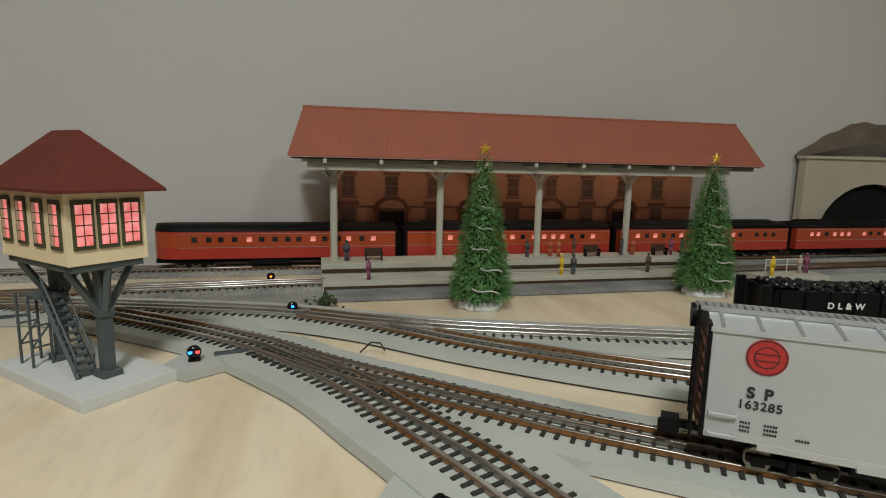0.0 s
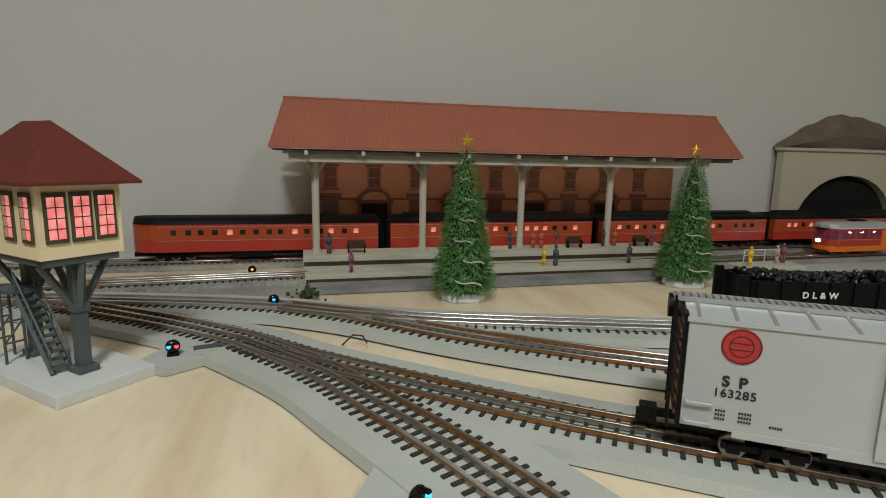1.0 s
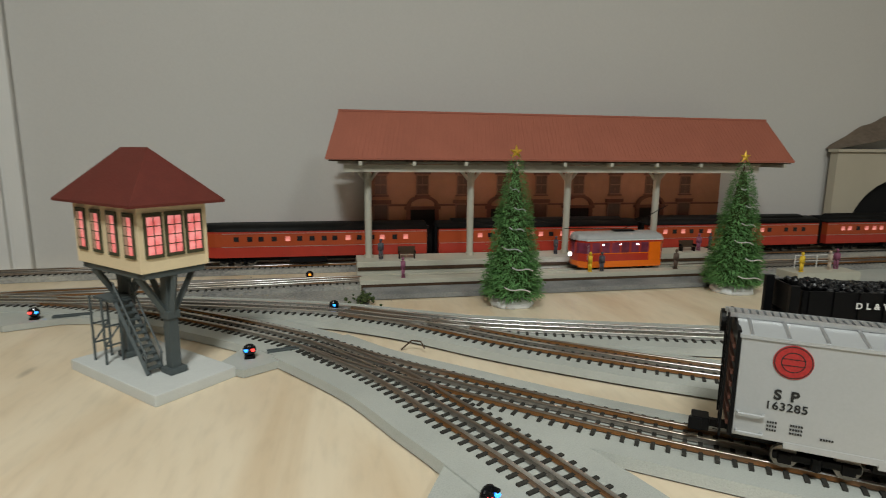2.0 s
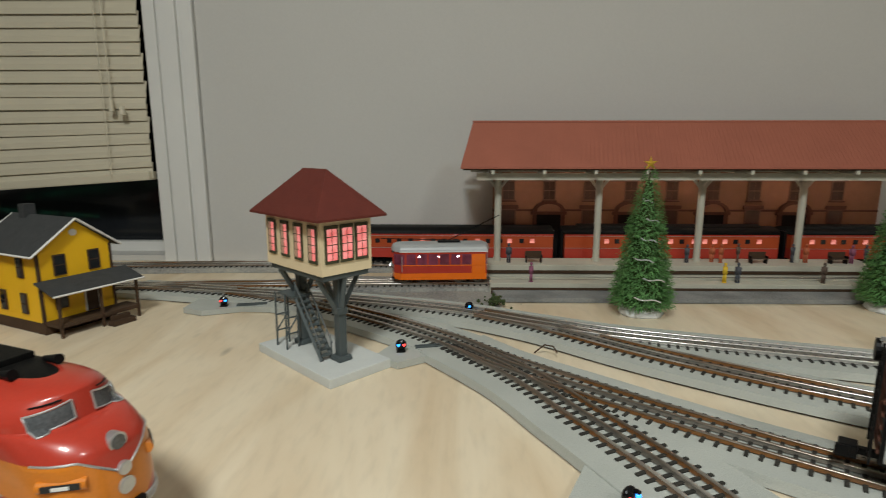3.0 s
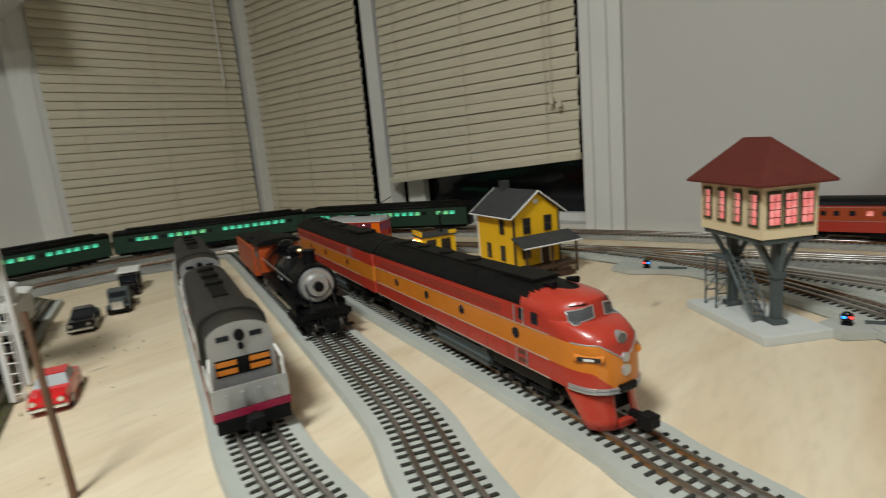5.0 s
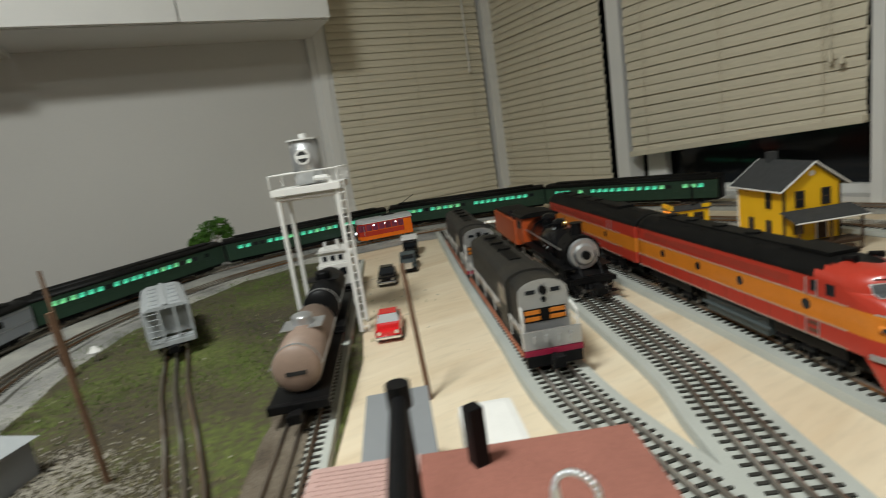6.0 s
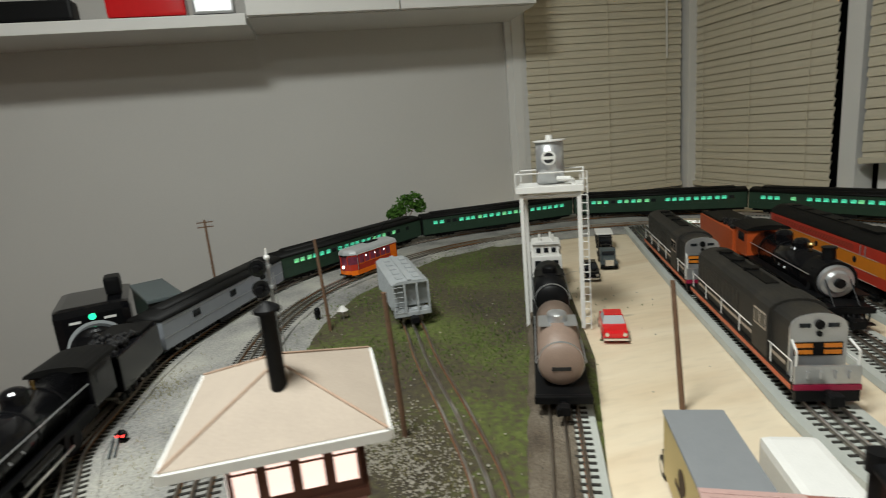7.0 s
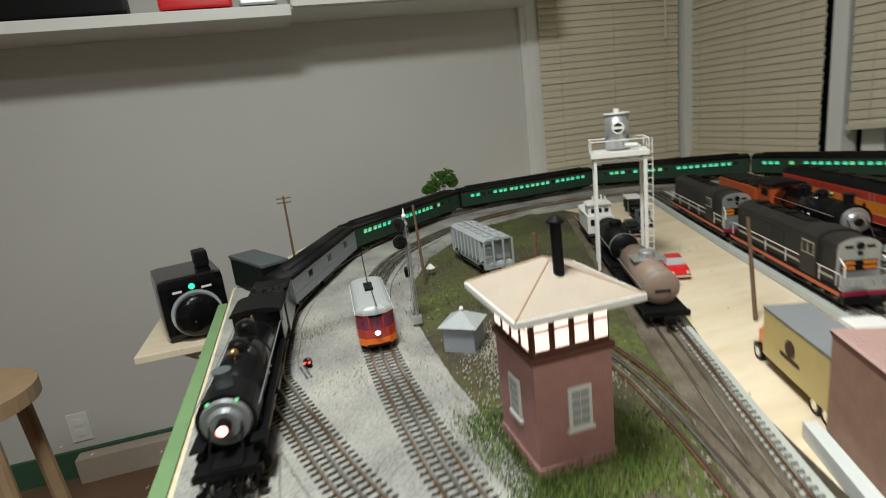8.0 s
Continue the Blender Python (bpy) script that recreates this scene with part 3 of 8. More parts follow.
part("wand", rods(((0.60, -0.022, 0.55), (0.60, -0.022, 1.1), 0.003)), M_WHITE, b3)

cab = thing("wall_cabinet", pose(0, 0, 0), "white wall-hung cabinet with flat doors", "cabinet")
part("body", boxes((WEST, -1.512, -0.262, 0.665, 0.735, 1.25), bevel=0.002), M_WHITE, cab)
part("bottom_panel", boxes((WEST, -1.52, -0.262, 0.665, 0.725, 0.7345), bevel=0.001), M_WHITE, cab)
for y0, y1 in ((-0.259, 0.203), (0.207, 0.662)):
    part("door", boxes((-1.5115, -1.494, y0, y1, 0.727, 1.245), bevel=0.002), M_WHITE, cab)
sh = thing("wall_shelf", pose(0, 0, 0), "long white wall shelf with things stored on it", "shelf")
part("board", boxes((WEST, -1.512, -2.2, -0.2645, 0.710, 0.735), bevel=0.002), M_WHITE, sh)
part("front_edge", boxes((-1.5118, -1.498, -2.2, -0.2645, 0.702, 0.7355), bevel=0.002), M_WHITE, sh, "white edge strip")
for y, l, m, nm, lab in ((-0.55, 0.22, M_BRIGHTRED, "model_locomotive", "dark red model locomotive stored on the shelf"), (-0.36, 0.12, M_SILVER, "model_wagon", "silver model wagon stored on the shelf"), (-0.95, 0.4, M_BLACK, "model_locomotive", "black model locomotive stored on the shelf")):
    o = thing(nm, pose(-1.60, y, 0.735), lab, "model train", "models stored on the shelf")
    part("body", boxes((-0.03, 0.03, -l / 2, l / 2, 0.018, 0.075), bevel=0.008), m, o)
    part("chassis", boxes((-0.024, 0.024, -l / 2 + 0.01, l / 2 - 0.01, 0.0, 0.0175), bevel=0.002), M_BLACK, o)

# ---------------------------------------------------------------- table
table = thing("layout_table", pose(0, 0, 0), "large plywood layout table with green painted edge", "table", kind="structure")
part("tabletop", solid(bmesh.new(), [(2.9, -0.535), (2.9, NORTH - 0.001), (WEST, NORTH - 0.001), (WEST, 0.52), (-1.62, 0.28), (-1.50, -0.02), (-1.25, -0.36), (-0.92, -0.535)], -0.018, 0.0), M_PLY, table, "pale birch plywood top")
part("edge_board", boxes((-0.80, 2.9, -0.555, -0.5355, -0.11, 0.003), bevel=0.003), M_GREENPAINT, table, "green painted edge board")
for x, y in ((-0.8, -0.45), (-0.2, -0.45), (1.2, -0.45), (2.7, -0.45), (2.7, 1.3), (-1.6, 1.3)):
    part("leg", boxes((x - 0.04, x + 0.04, y - 0.04, y + 0.04, FLOOR_Z, -0.018), bevel=0.003), M_WOOD, table)


def mound(x, y):
    """Height of the turf bank round the brick tower."""
    return 0.011 * math.exp(-(((x + 0.03) / 0.075) ** 2 + ((y + 0.135) / 0.055) ** 2) ** 2)


def sheet(name, outline, z, material, label, category, rough=0.0):
    """A thin layer of scenery with an uneven surface."""
    bm = bmesh.new()
    bm.faces.new([bm.verts.new((x, y, 0)) for x, y in outline])
    bmesh.ops.triangulate(bm, faces=bm.faces)
    for _ in range(6):
        long = [e for e in bm.edges if e.calc_length() > 0.035]
        if not long:
            break
        bmesh.ops.subdivide_edges(bm, edges=long, cuts=1)
    bmesh.ops.triangulate(bm, faces=bm.faces)
    for v in bm.verts:
        v.co.z = 0.0012 if v.is_boundary else z + rough * noise.noise(v.co * 22) + mound(v.co.x, v.co.y)
    bmesh.ops.recalc_face_normals(bm, faces=bm.faces)
    for f in bm.faces:
        if f.normal.z < 0:
            f.normal_flip()
    ob = structure(name, bm, material, label, category)
    return smooth(ob)


LAWN = [(0.5, -0.20), (0.12, 0.045), (-0.06, 0.10), (-0.36, 0.244), (-0.66, 0.35), (-1.03, 0.475), (-1.14, 0.46), (-1.15, 0.32), (-1.10, 0.17), (-1.0, 0.05), (-0.86, -0.07), (-0.70, -0.145), (-0.5, -0.195), (-0.3, -0.20), (-0.1, -0.195), (0.12, -0.175), (0.35, -0.15)]
sheet("scenery_lawn", LAWN, 0.0075, M_GRASS, "rough turf and dirt scenery mat with worn patches", "turf", 0.0025)
GRAVEL = [(0.6, -0.525), (0.6, -0.16), (0.35, -0.14), (0.12, -0.165), (-0.1, -0.185), (-0.3, -0.19), (-0.5, -0.185), (-0.70, -0.135), (-0.86, -0.06), (-1.0, 0.06), (-1.10, 0.18), (-1.15, 0.33), (-1.14, 0.48), (-1.12, 0.66), (-1.05, 0.82), (-1.2, 0.98), (-1.50, 0.95), (-1.58, 0.5), (-1.55, 0.2), (-1.46, -0.03), (-1.22, -0.345), (-0.91, -0.53), (-0.35, -0.53)]
sheet("scenery_gravel", GRAVEL, 0.0085, M_BALLAST, "pale grey ballast and gravel scenery", "gravel", 0.0012)
sheet("scenery_bank", [(0.045, -0.165), (0.12, -0.178), (0.22, -0.172), (0.33, -0.155), (0.30, -0.125), (0.20, -0.085), (0.10, -0.050), (0.045, -0.080)], 0.0098, M_DIRT, "pale trampled dirt bank between the tower and the spur", "dirt", 0.0020)
sheet("scenery_ballast", [(-0.1, 1.275), (0.0, 1.18), (0.2, 1.115), (0.335, 1.085), (0.40, 1.12), (0.39, 1.2), (0.39, 1.32), (0.1, 1.33)], 0.004, M_BALLAST, "grey ballast between the tracks beside the platform", "gravel", 0.001)

def dirt_cover(line, lift, south, north):
    """Trampled dirt that buries the ties of a line between two distances from its middle."""
    pts, bm, prev = line.pts, bmesh.new(), None
    for i, p in enumerate(pts):
        h = (pts[min(i + 1, len(pts) - 1)] - pts[max(i - 1, 0)]).normalized()
        q = Vector((-h.y, h.x))
        row = []
        for k in range(9):
            f = k / 8
            off = north + (south - north) * f + (0.004 * noise.noise(Vector((p.x * 40, p.y * 40, 5 + k))) if k in (0, 8) else 0)
            z = BED + lift + 0.0018 + 0.0010 * noise.noise(Vector((p.x * 60, p.y * 60, k * 0.7)))
            row.append(bm.verts.new((*(p + q * off), z if 0 < k < 8 else BED - 0.003)))
        if prev:
            for a in range(8):
                bm.faces.new((prev[a], prev[a + 1], row[a + 1], row[a]))
        prev = row
    bmesh.ops.recalc_face_normals(bm, faces=bm.faces)
    smooth(structure("scenery_dirt", bm, M_DIRT, "brown trampled dirt over the ties of a yard track", "dirt"))


build_track(OUTER, "curved three-rail track under the long passenger train", base=M_BALLAST, lift=0.0000)
build_track(INNER, "curved three-rail track with dark ties, trolley line", base=M_BALLAST, lift=0.0004)
build_track(TRACK_K, "three-rail spur leaving the outer line through the gravel", base=M_BALLAST, lift=0.0006)
build_track(TRACK_A, "three-rail track with brown rails leading to a switch", half=0.045, lift=0.0008)
build_track(TRACK_B, "three-rail track with brown rails curving from a switch", half=0.05, lift=0.0012)
build_track(TRACK_C, "three-rail siding with bright railheads", half=0.045, rail_mat=M_NICKEL, lift=0.0016)
build_track(TRACK_D, "three-rail siding with brown rails on grey roadbed", half=0.042, lift=0.0020)
build_track(TRACK_E, "three-rail yard track under the diesel pair", half=0.038, lift=0.0000)
build_track(TRACK_F, "three-rail yard track under the steam locomotive", half=0.038, rail_mat=M_RAILGREY, lift=0.0003)
build_track(TRACK_G, "three-rail yard track under the hood diesels", half=0.038, rail_mat=M_RAILGREY, lift=0.0006)
build_track(TRACK_H, "worn three-rail track under the tank wagon", half=0.034, rail_mat=M_RUSTED, lift=0.0009)
dirt_cover(TRACK_H, 0.0009, 0.041, -0.015)
build_track(TRACK_J, "three-rail spur half buried in dirt", bedded=False, ties=False, rail_mat=M_RUSTED, lift=0.0012)


# ---------------------------------------------------------------- rolling stock
def truck(parent, x, axles=2, spread=0.042, label="black sprung truck"):
    """A truck frame with its wheelsets; z 0 is the railhead."""
    ax = [x - spread / 2 + spread * i / (axles - 1) for i in range(axles)]
    bm = bmesh.new()
    for s in (-1, 1):
        box(bm, ax[0] - 0.007, ax[-1] + 0.007, s * 0.0195 - 0.0018, s * 0.0195 + 0.0018, 0.007, 0.012, 0.0008)
        for a in ax:
            box(bm, a - 0.004, a + 0.004, s * 0.0205 - 0.0022, s * 0.0205 + 0.0022, 0.005, 0.012, 0.0008)
        for a, b in zip(ax, ax[1:]):
            c = (a + b) / 2
            rod(bm, (c, s * 0.021, 0.004), (c, s * 0.021, 0.013), 0.0032, seg=8)
    box(bm, ax[0], ax[-1], -0.018, 0.018, 0.009, 0.0115)
    t = part("truck", bm, M_BLACK, parent, label)
    for a in ax:
        bm = rods(((a, -0.0148, 0.0085), (a, -0.0185, 0.0085), 0.0082), ((a, 0.0148, 0.0085), (a, 0.0185, 0.0085), 0.0082), ((a, -0.016, 0.0085), (a, 0.016, 0.0085), 0.0022), seg=16)
        part("wheelset", bm, M_RAILGREY, t)
    return t


def coupler(parent, x, s):
    bm = boxes((min(x, x + s * 0.014), max(x, x + s * 0.014), -0.003, 0.003, 0.013, 0.018), (min(x + s * 0.012, x + s * 0.024), max(x + s * 0.012, x + s * 0.024), -0.007, 0.006, 0.0105, 0.0205), bevel=0.0012)
    box(bm, min(x + s * 0.017, x + s * 0.026), max(x + s * 0.017, x + s * 0.026), -0.009, -0.005, 0.011, 0.02, 0.001)
    return part("coupler", bm, M_BLACK, parent, "black knuckle coupler")


def car_shell(L, w, z0, z1, z2, round_end=False):
    """Straight sides with a rounded roof above them, as three outlines."""
    return [(w, z0), (w, z1)], roof_arc(w, z1, z2)


def passenger_car(m, L, label, colours, lit, windows, group, dark_share=0.0, rounded=0, seed=0, band=(0.0375, 0.062), roof=M_SOOT, stripe=M_SILVER):
    rnd = random.Random(seed)
    car = thing("passenger_car", m, label, "passenger car", group)
    w, z0, z1, z2 = 0.0315, 0.0175, 0.0655, 0.0785
    h = L / 2 - 0.006
    lower, upper = colours

    def outline(z):
        pts = [(-h, -w), (h, -w), (h, w), (-h, w)]
        if rounded:
            pts = [(-h + 0.045 - 0.045 * math.sin(a), w * math.cos(a)) for a in [math.pi * i / 12 for i in range(13)]]
            pts = [(h, w), *pts, (h, -w)]
        return pts

    part("side", solid(bmesh.new(), outline(0), z0, band[0]), lower, car, "painted lower sides")
    part("window_band", solid(bmesh.new(), outline(0), band[0] + 0.0001, band[1]), upper, car, "painted window band")
    part("letterboard", solid(bmesh.new(), outline(0), band[1] + 0.0001, z1), lower, car)
    bm = bmesh.new()
    if rounded:
        prev = None
        out = outline(0)
        for k in range(6):
            f = k / 5
            row = [bm.verts.new((x * (1 - 0.02 * f) if x < 0 else x, y * math.cos(f * 1.25) ** 0.9, z1 + 0.0001 + (z2 - z1) * math.sin(f * math.pi / 2))) for x, y in out]
            if prev:
                for i in range(len(row)):
                    j = (i + 1) % len(row)
                    bm.faces.new((prev[i], prev[j], row[j], row[i]))
            prev = row
        bm.faces.new(prev)
        bmesh.ops.recalc_face_normals(bm, faces=bm.faces)
    else:
        prism(bm, roof_arc(w + 0.0006, z1 + 0.0001, z2), -h - 0.001, h + 0.001)
        prism(bm, roof_arc(w * 0.55, z2 - 0.003, z2 + 0.0045), -h + 0.03, h - 0.03)
    smooth(part("roof", bm, roof, car, "dusty dark roof"))
    for z in (band[0], band[1]):
        for s in (-1, 1):
            part("stripe", boxes((-h + (0.045 if rounded else 0), h, min(s * w, s * (w + 0.0004)), max(s * w, s * (w + 0.0004)), z - 0.0004, z + 0.0004)), stripe, car)
    part("underframe", boxes((-h + 0.004, h - 0.004, -0.020, 0.020, 0.0095, z0 - 0.0001), (-0.05, 0.02, -0.028, -0.020, 0.006, z0 - 0.0001), (-0.03, 0.05, 0.020, 0.028, 0.006, z0 - 0.0001), bevel=0.001), M_BLACK, car)
    for s in ((1,) if rounded else (-1, 1)):
        part("diaphragm", boxes((min(s * (h + 0.0002), s * (h + 0.006)), max(s * (h + 0.0002), s * (h + 0.006)), -0.017, 0.017, 0.014, 0.070), bevel=0.001), M_BLACK, car, "black pleated end diaphragm")
    for x in (-L / 2 + 0.075, L / 2 - 0.075):
        truck(car, x, 3, 0.05)
    zc = (band[0] + band[1]) / 2 + 0.002
    wide, high = windows[1]
    me = {}
    for nm, mt in (("lit", lit[0]), ("lit2", lit[1]), ("dark", M_GLASSDARK)):
        bm = boxes((-wide / 2, wide / 2, -0.0006, 0.0006, -high / 2, high / 2), bevel=0.0003)
        me[nm] = bpy.data.meshes.new("window")
        bm.to_mesh(me[nm])
        bm.free()
        me[nm].materials.append(mt)
    n = windows[0]
    for s in (-1, 1):
        for i in range(n):
            x = -h + 0.03 + (0.03 if rounded else 0) + (2 * h - 0.06 - (0.03 if rounded else 0)) * (i + 0.5) / n + rnd.uniform(-0.002, 0.002)
            if rnd.random() < 0.14:
                continue
            kind = "dark" if rnd.random() < dark_share else ("lit" if rnd.random() < 0.7 else "lit2")
            shared("window", me[kind], car, pose(x, s * (w + 0.0002), zc, 0, 0, 0))
    return car


def pick_cars(line, s_first, lengths, gap=0.012):
    s = s_first
    for L in lengths:
        yield s + L / 2, L
        s += L + gap


RED_GROUP = "cars of the red passenger train"
for i, (c, L) in enumerate(pick_cars(OUTER, 0, [0.436, 0.437, 0.434, 0.436])):
    x = 0.094 + c
    passenger_car(pose(x, 1.40, RAILTOP), L, ("red and orange round-ended observation car with lit windows" if i == 0 else "red and orange streamlined passenger car with lit windows"), (M_RED, M_CARORANGE), (M_LITRED, M_LITRED), (17 if i else 15, (0.0092, 0.0088)), RED_GROUP, 0.55 if i == 0 else 0.40, rounded=1 if i == 0 else 0, seed=i + 3)
GREEN_GROUP = "cars of the dark green passenger train"
s0 = OUTER.nearest(-1.33, 0.174)
for i in range(4):
    L = 0.525
    s = s0 + (i - 0.5) * (L + 0.012)
    passenger_car(OUTER.car(s, 0.39), L, "dark green heavyweight passenger car with green-lit windows", (M_GREENCAR, M_GREENCAR), (M_LITGREEN, M_LITYELLOWGREEN), (22, (0.0135, 0.0098)), GREEN_GROUP, 0.10, seed=20 + i, stripe=M_GREENCAR)
    if i == 2:
        bd = thing("white_strip", OUTER.car(s, 0.33, 0.0095), "long white strip of card standing beside the train", "card strip")
        part("strip", boxes((-0.15, 0.15, 0.0405, 0.0425, 0.0, 0.026)), M_STONEWHITE, bd)
        bd.matrix_world = OUTER.car(s, 0.33, 0.0095)
s = s0 - 0.752
passenger_car(OUTER.car(s, 0.30), 0.42, "two-tone grey baggage car with a black roof", (M_GREYCAR, M_GREYCAR), (M_GLASSDARK, M_GLASSDARK), (3, (0.02, 0.012)), GREEN_GROUP, 1.0, seed=40)


def box_car(m):
    car = thing("box_car", m, "silver box car with red round emblem and black lettering", "box car")
    L, w, z0, z1 = 0.262, 0.0325, 0.0245, 0.0950
    ze = 0.0802
    part("body", boxes((-L / 2, L / 2, -w, w, z0, z1), bevel=0.0008), M_CARSILVER, car, "satin silver sides")
    bm = prism(bmesh.new(), [(w + 0.0012, z1), (0, z1 + 0.0048), (-w - 0.0012, z1), (-w - 0.0012, z1 - 0.0022), (w + 0.0012, z1 - 0.0022)], -L / 2 - 0.001, L / 2 + 0.001)
    roof = part("roof", bm, M_CARSILVER, car, "pale ribbed metal roof")
    for i in range(13):
        x = -L / 2 + 0.006 + i * (L - 0.012) / 12
        bm = bmesh.new()
        for s in (-1, 1):
            rod(bm, (x, s * 0.006, z1 + 0.0042), (x, s * w, z1 + 0.0004), 0.0011, seg=6)
        part("roof_rib", bm, M_SILVER, roof)
    walk_bm = bmesh.new()
    for k in range(60):
        x = -L / 2 - 0.006 + (L + 0.012) * k / 60
        box(walk_bm, x, x + 0.0028, -0.007, 0.007, z1 + 0.0062, z1 + 0.0072)
    for y in (-0.007, 0.007):
        box(walk_bm, -L / 2 - 0.008, L / 2 + 0.008, y - 0.0006, y + 0.0006, z1 + 0.0042, z1 + 0.0074)
    part("running_board", walk_bm, M_SILVER, car, "slotted metal running board")
    for s in (-1, 1):
        end = part("end", boxes((min(s * (L / 2 + 0.0002), s * (L / 2 + 0.0025)), max(s * (L / 2 + 0.0002), s * (L / 2 + 0.0025)), -w + 0.001, w - 0.001, z0 - 0.002, z1 + 0.002)), M_BLACK, car, "black corrugated end")
        for k in range(7):
            z = z0 + 0.006 + k * 0.009
            part("end_rib", rods(((s * (L / 2 + 0.0026), -w + 0.004, z), (s * (L / 2 + 0.0026), w - 0.004, z), 0.0019), seg=6), M_BRICKDARK, end)
        bm = rods(((s * (L / 2 + 0.0075), -w + 0.002, z0 - 0.004), (s * (L / 2 + 0.0075), -w + 0.002, z1 + 0.01), 0.0009), ((s * (L / 2 + 0.0075), -w + 0.014, z0 - 0.004), (s * (L / 2 + 0.0075), -w + 0.014, z1 + 0.01), 0.0009), seg=6)
        for k in range(8):
            rod(bm, (s * (L / 2 + 0.0075), -w + 0.002, z0 + k * 0.0095), (s * (L / 2 + 0.0075), -w + 0.014, z0 + k * 0.0095), 0.0007, seg=5)
        part("end_ladder", bm, M_BLACK, car)
        bm = rods(((s * (L / 2 + 0.006), 0.012, z1 - 0.004), (s * (L / 2 + 0.010), 0.012, z1 - 0.004), 0.0085), seg=18)
        part("brake_wheel", bm, M_BLACK, car)
        part("brake_staff", rods(((s * (L / 2 + 0.006), 0.012, z0 - 0.004), (s * (L / 2 + 0.006), 0.012, z1), 0.0009), seg=6), M_BLACK, car)
        coupler(car, s * (L / 2), s)
        truck(car, s * (L / 2 - 0.052), 2, 0.036)
    for z in (z0 + 0.004, z0 + 0.017):
        bm = rods(((-L / 2 + 0.002, -w - 0.0035, z), (-L / 2 + 0.017, -w - 0.0035, z), 0.0009), ((-L / 2 + 0.002, -w, z), (-L / 2 + 0.002, -w - 0.0038, z), 0.0009), ((-L / 2 + 0.017, -w, z), (-L / 2 + 0.017, -w - 0.0038, z), 0.0009), seg=6)
        part("grab_iron", bm, M_CARSILVER, car)
    part("underframe", boxes((-L / 2 + 0.002, L / 2 - 0.002, -0.012, 0.012, 0.012, z0), (-L / 2 + 0.08, L / 2 - 0.08, -0.028, 0.028, 0.013, z0), bevel=0.001), M_BLACK, car)
    part("side_sill", boxes((-L / 2 + 0.03, L / 2 - 0.03, -w - 0.0004, -w + 0.002, z0 - 0.0035, z0 + 0.001), (-0.05, 0.05, -w - 0.0006, -w + 0.002, z0 - 0.006, z0), bevel=0.0004), M_CARSILVER, car)
    part("door", boxes((-0.028, 0.028, -w - 0.0025, -w - 0.0003, z0 - 0.002, z1 - 0.004), (-0.026, 0.026, -w - 0.0035, -w - 0.0026, z0 + 0.02, z0 + 0.022), (-0.026, 0.026, -w - 0.0035, -w - 0.0026, z0 + 0.045, z0 + 0.047), bevel=0.0004), M_CARSILVER, car, "silver sliding door")
    em = part("emblem", rods(((-L / 2 + 0.0300, -w - 0.0007, ze), (-L / 2 + 0.0300, -w + 0.001, ze), 0.0112), seg=32), M_DECALRED, car, "round red emblem with dark rings")
    for r in (0.0107, 0.0068):
        bm = bmesh.new()
        for k in range(32):
            a, b = 2 * math.pi * k / 32, 2 * math.pi * (k + 1) / 32
            q = [bm.verts.new((-L / 2 + 0.0300 + rr * math.cos(t), -w - 0.0009, ze + rr * math.sin(t))) for rr, t in ((r, a), (r, b), (r - 0.0006, b), (r - 0.0006, a))]
            bm.faces.new(q)
        part("emblem_ring", bm, M_INK, em)
    part("emblem_bar", boxes((-L / 2 + 0.0233, -L / 2 + 0.0367, -w - 0.001, -w - 0.0008, ze - 0.0023, ze - 0.0019), (-L / 2 + 0.0233, -L / 2 + 0.0367, -w - 0.001, -w - 0.0008, ze + 0.0019, ze + 0.0023)), M_INK, em)
    bm = bmesh.new()
    for z, xs in ((z0 + 0.0125, (0.0195, 0.0325)), (z0 + 0.0098, (0.0195, 0.0325)), (z0 + 0.0071, (0.0195, 0.0325)), (z0 + 0.0066, (0.0495,))):
        for x in xs:
            for k in range(4 if x < 0.03 else 5):
                box(bm, -L / 2 + x + k * 0.0015, -L / 2 + x + k * 0.0015 + 0.0010, -w - 0.0006, -w - 0.0002, z, z + 0.0013)
    tagged(part("stencil_line", bm, M_INK, car), "rows of small black stencilled data", kind="stuff")
    return car, L, w, z0, z1


def lettering(parent, text, x, z, y, size, material, rot=(90, 0, 0), spacing=1.0, name="lettering", bold=0.0):
    cu = bpy.data.curves.new(name, "FONT")
    cu.body, cu.size, cu.space_character, cu.extrude, cu.offset = text, size, spacing, 0.00008, bold
    cu.materials.append(material)
    ob = new(name, cu)
    ob.parent = parent
    ob.matrix_local = pose(x, y, z, *rot)
    return ob


BOX_DIR = Vector((0.826, -0.564)).normalized()
box_c = Vector((0.629, 0.664)) + BOX_DIR * 0.139
bc, BL, BW, BZ0, BZ1 = box_car(pose(box_c.x, box_c.y, RAILTOP, 0, 0, math.degrees(math.atan2(BOX_DIR.y, BOX_DIR.x))))
lettering(bc, "S P", -BL / 2 + 0.0215, BZ0 + 0.0296, -BW - 0.0005, 0.0094, M_INK, spacing=1.25, bold=0.00035)
lettering(bc, "163285", -BL / 2 + 0.0170, BZ0 + 0.0224, -BW - 0.0005, 0.0076, M_INK, spacing=1.08, bold=0.00012)


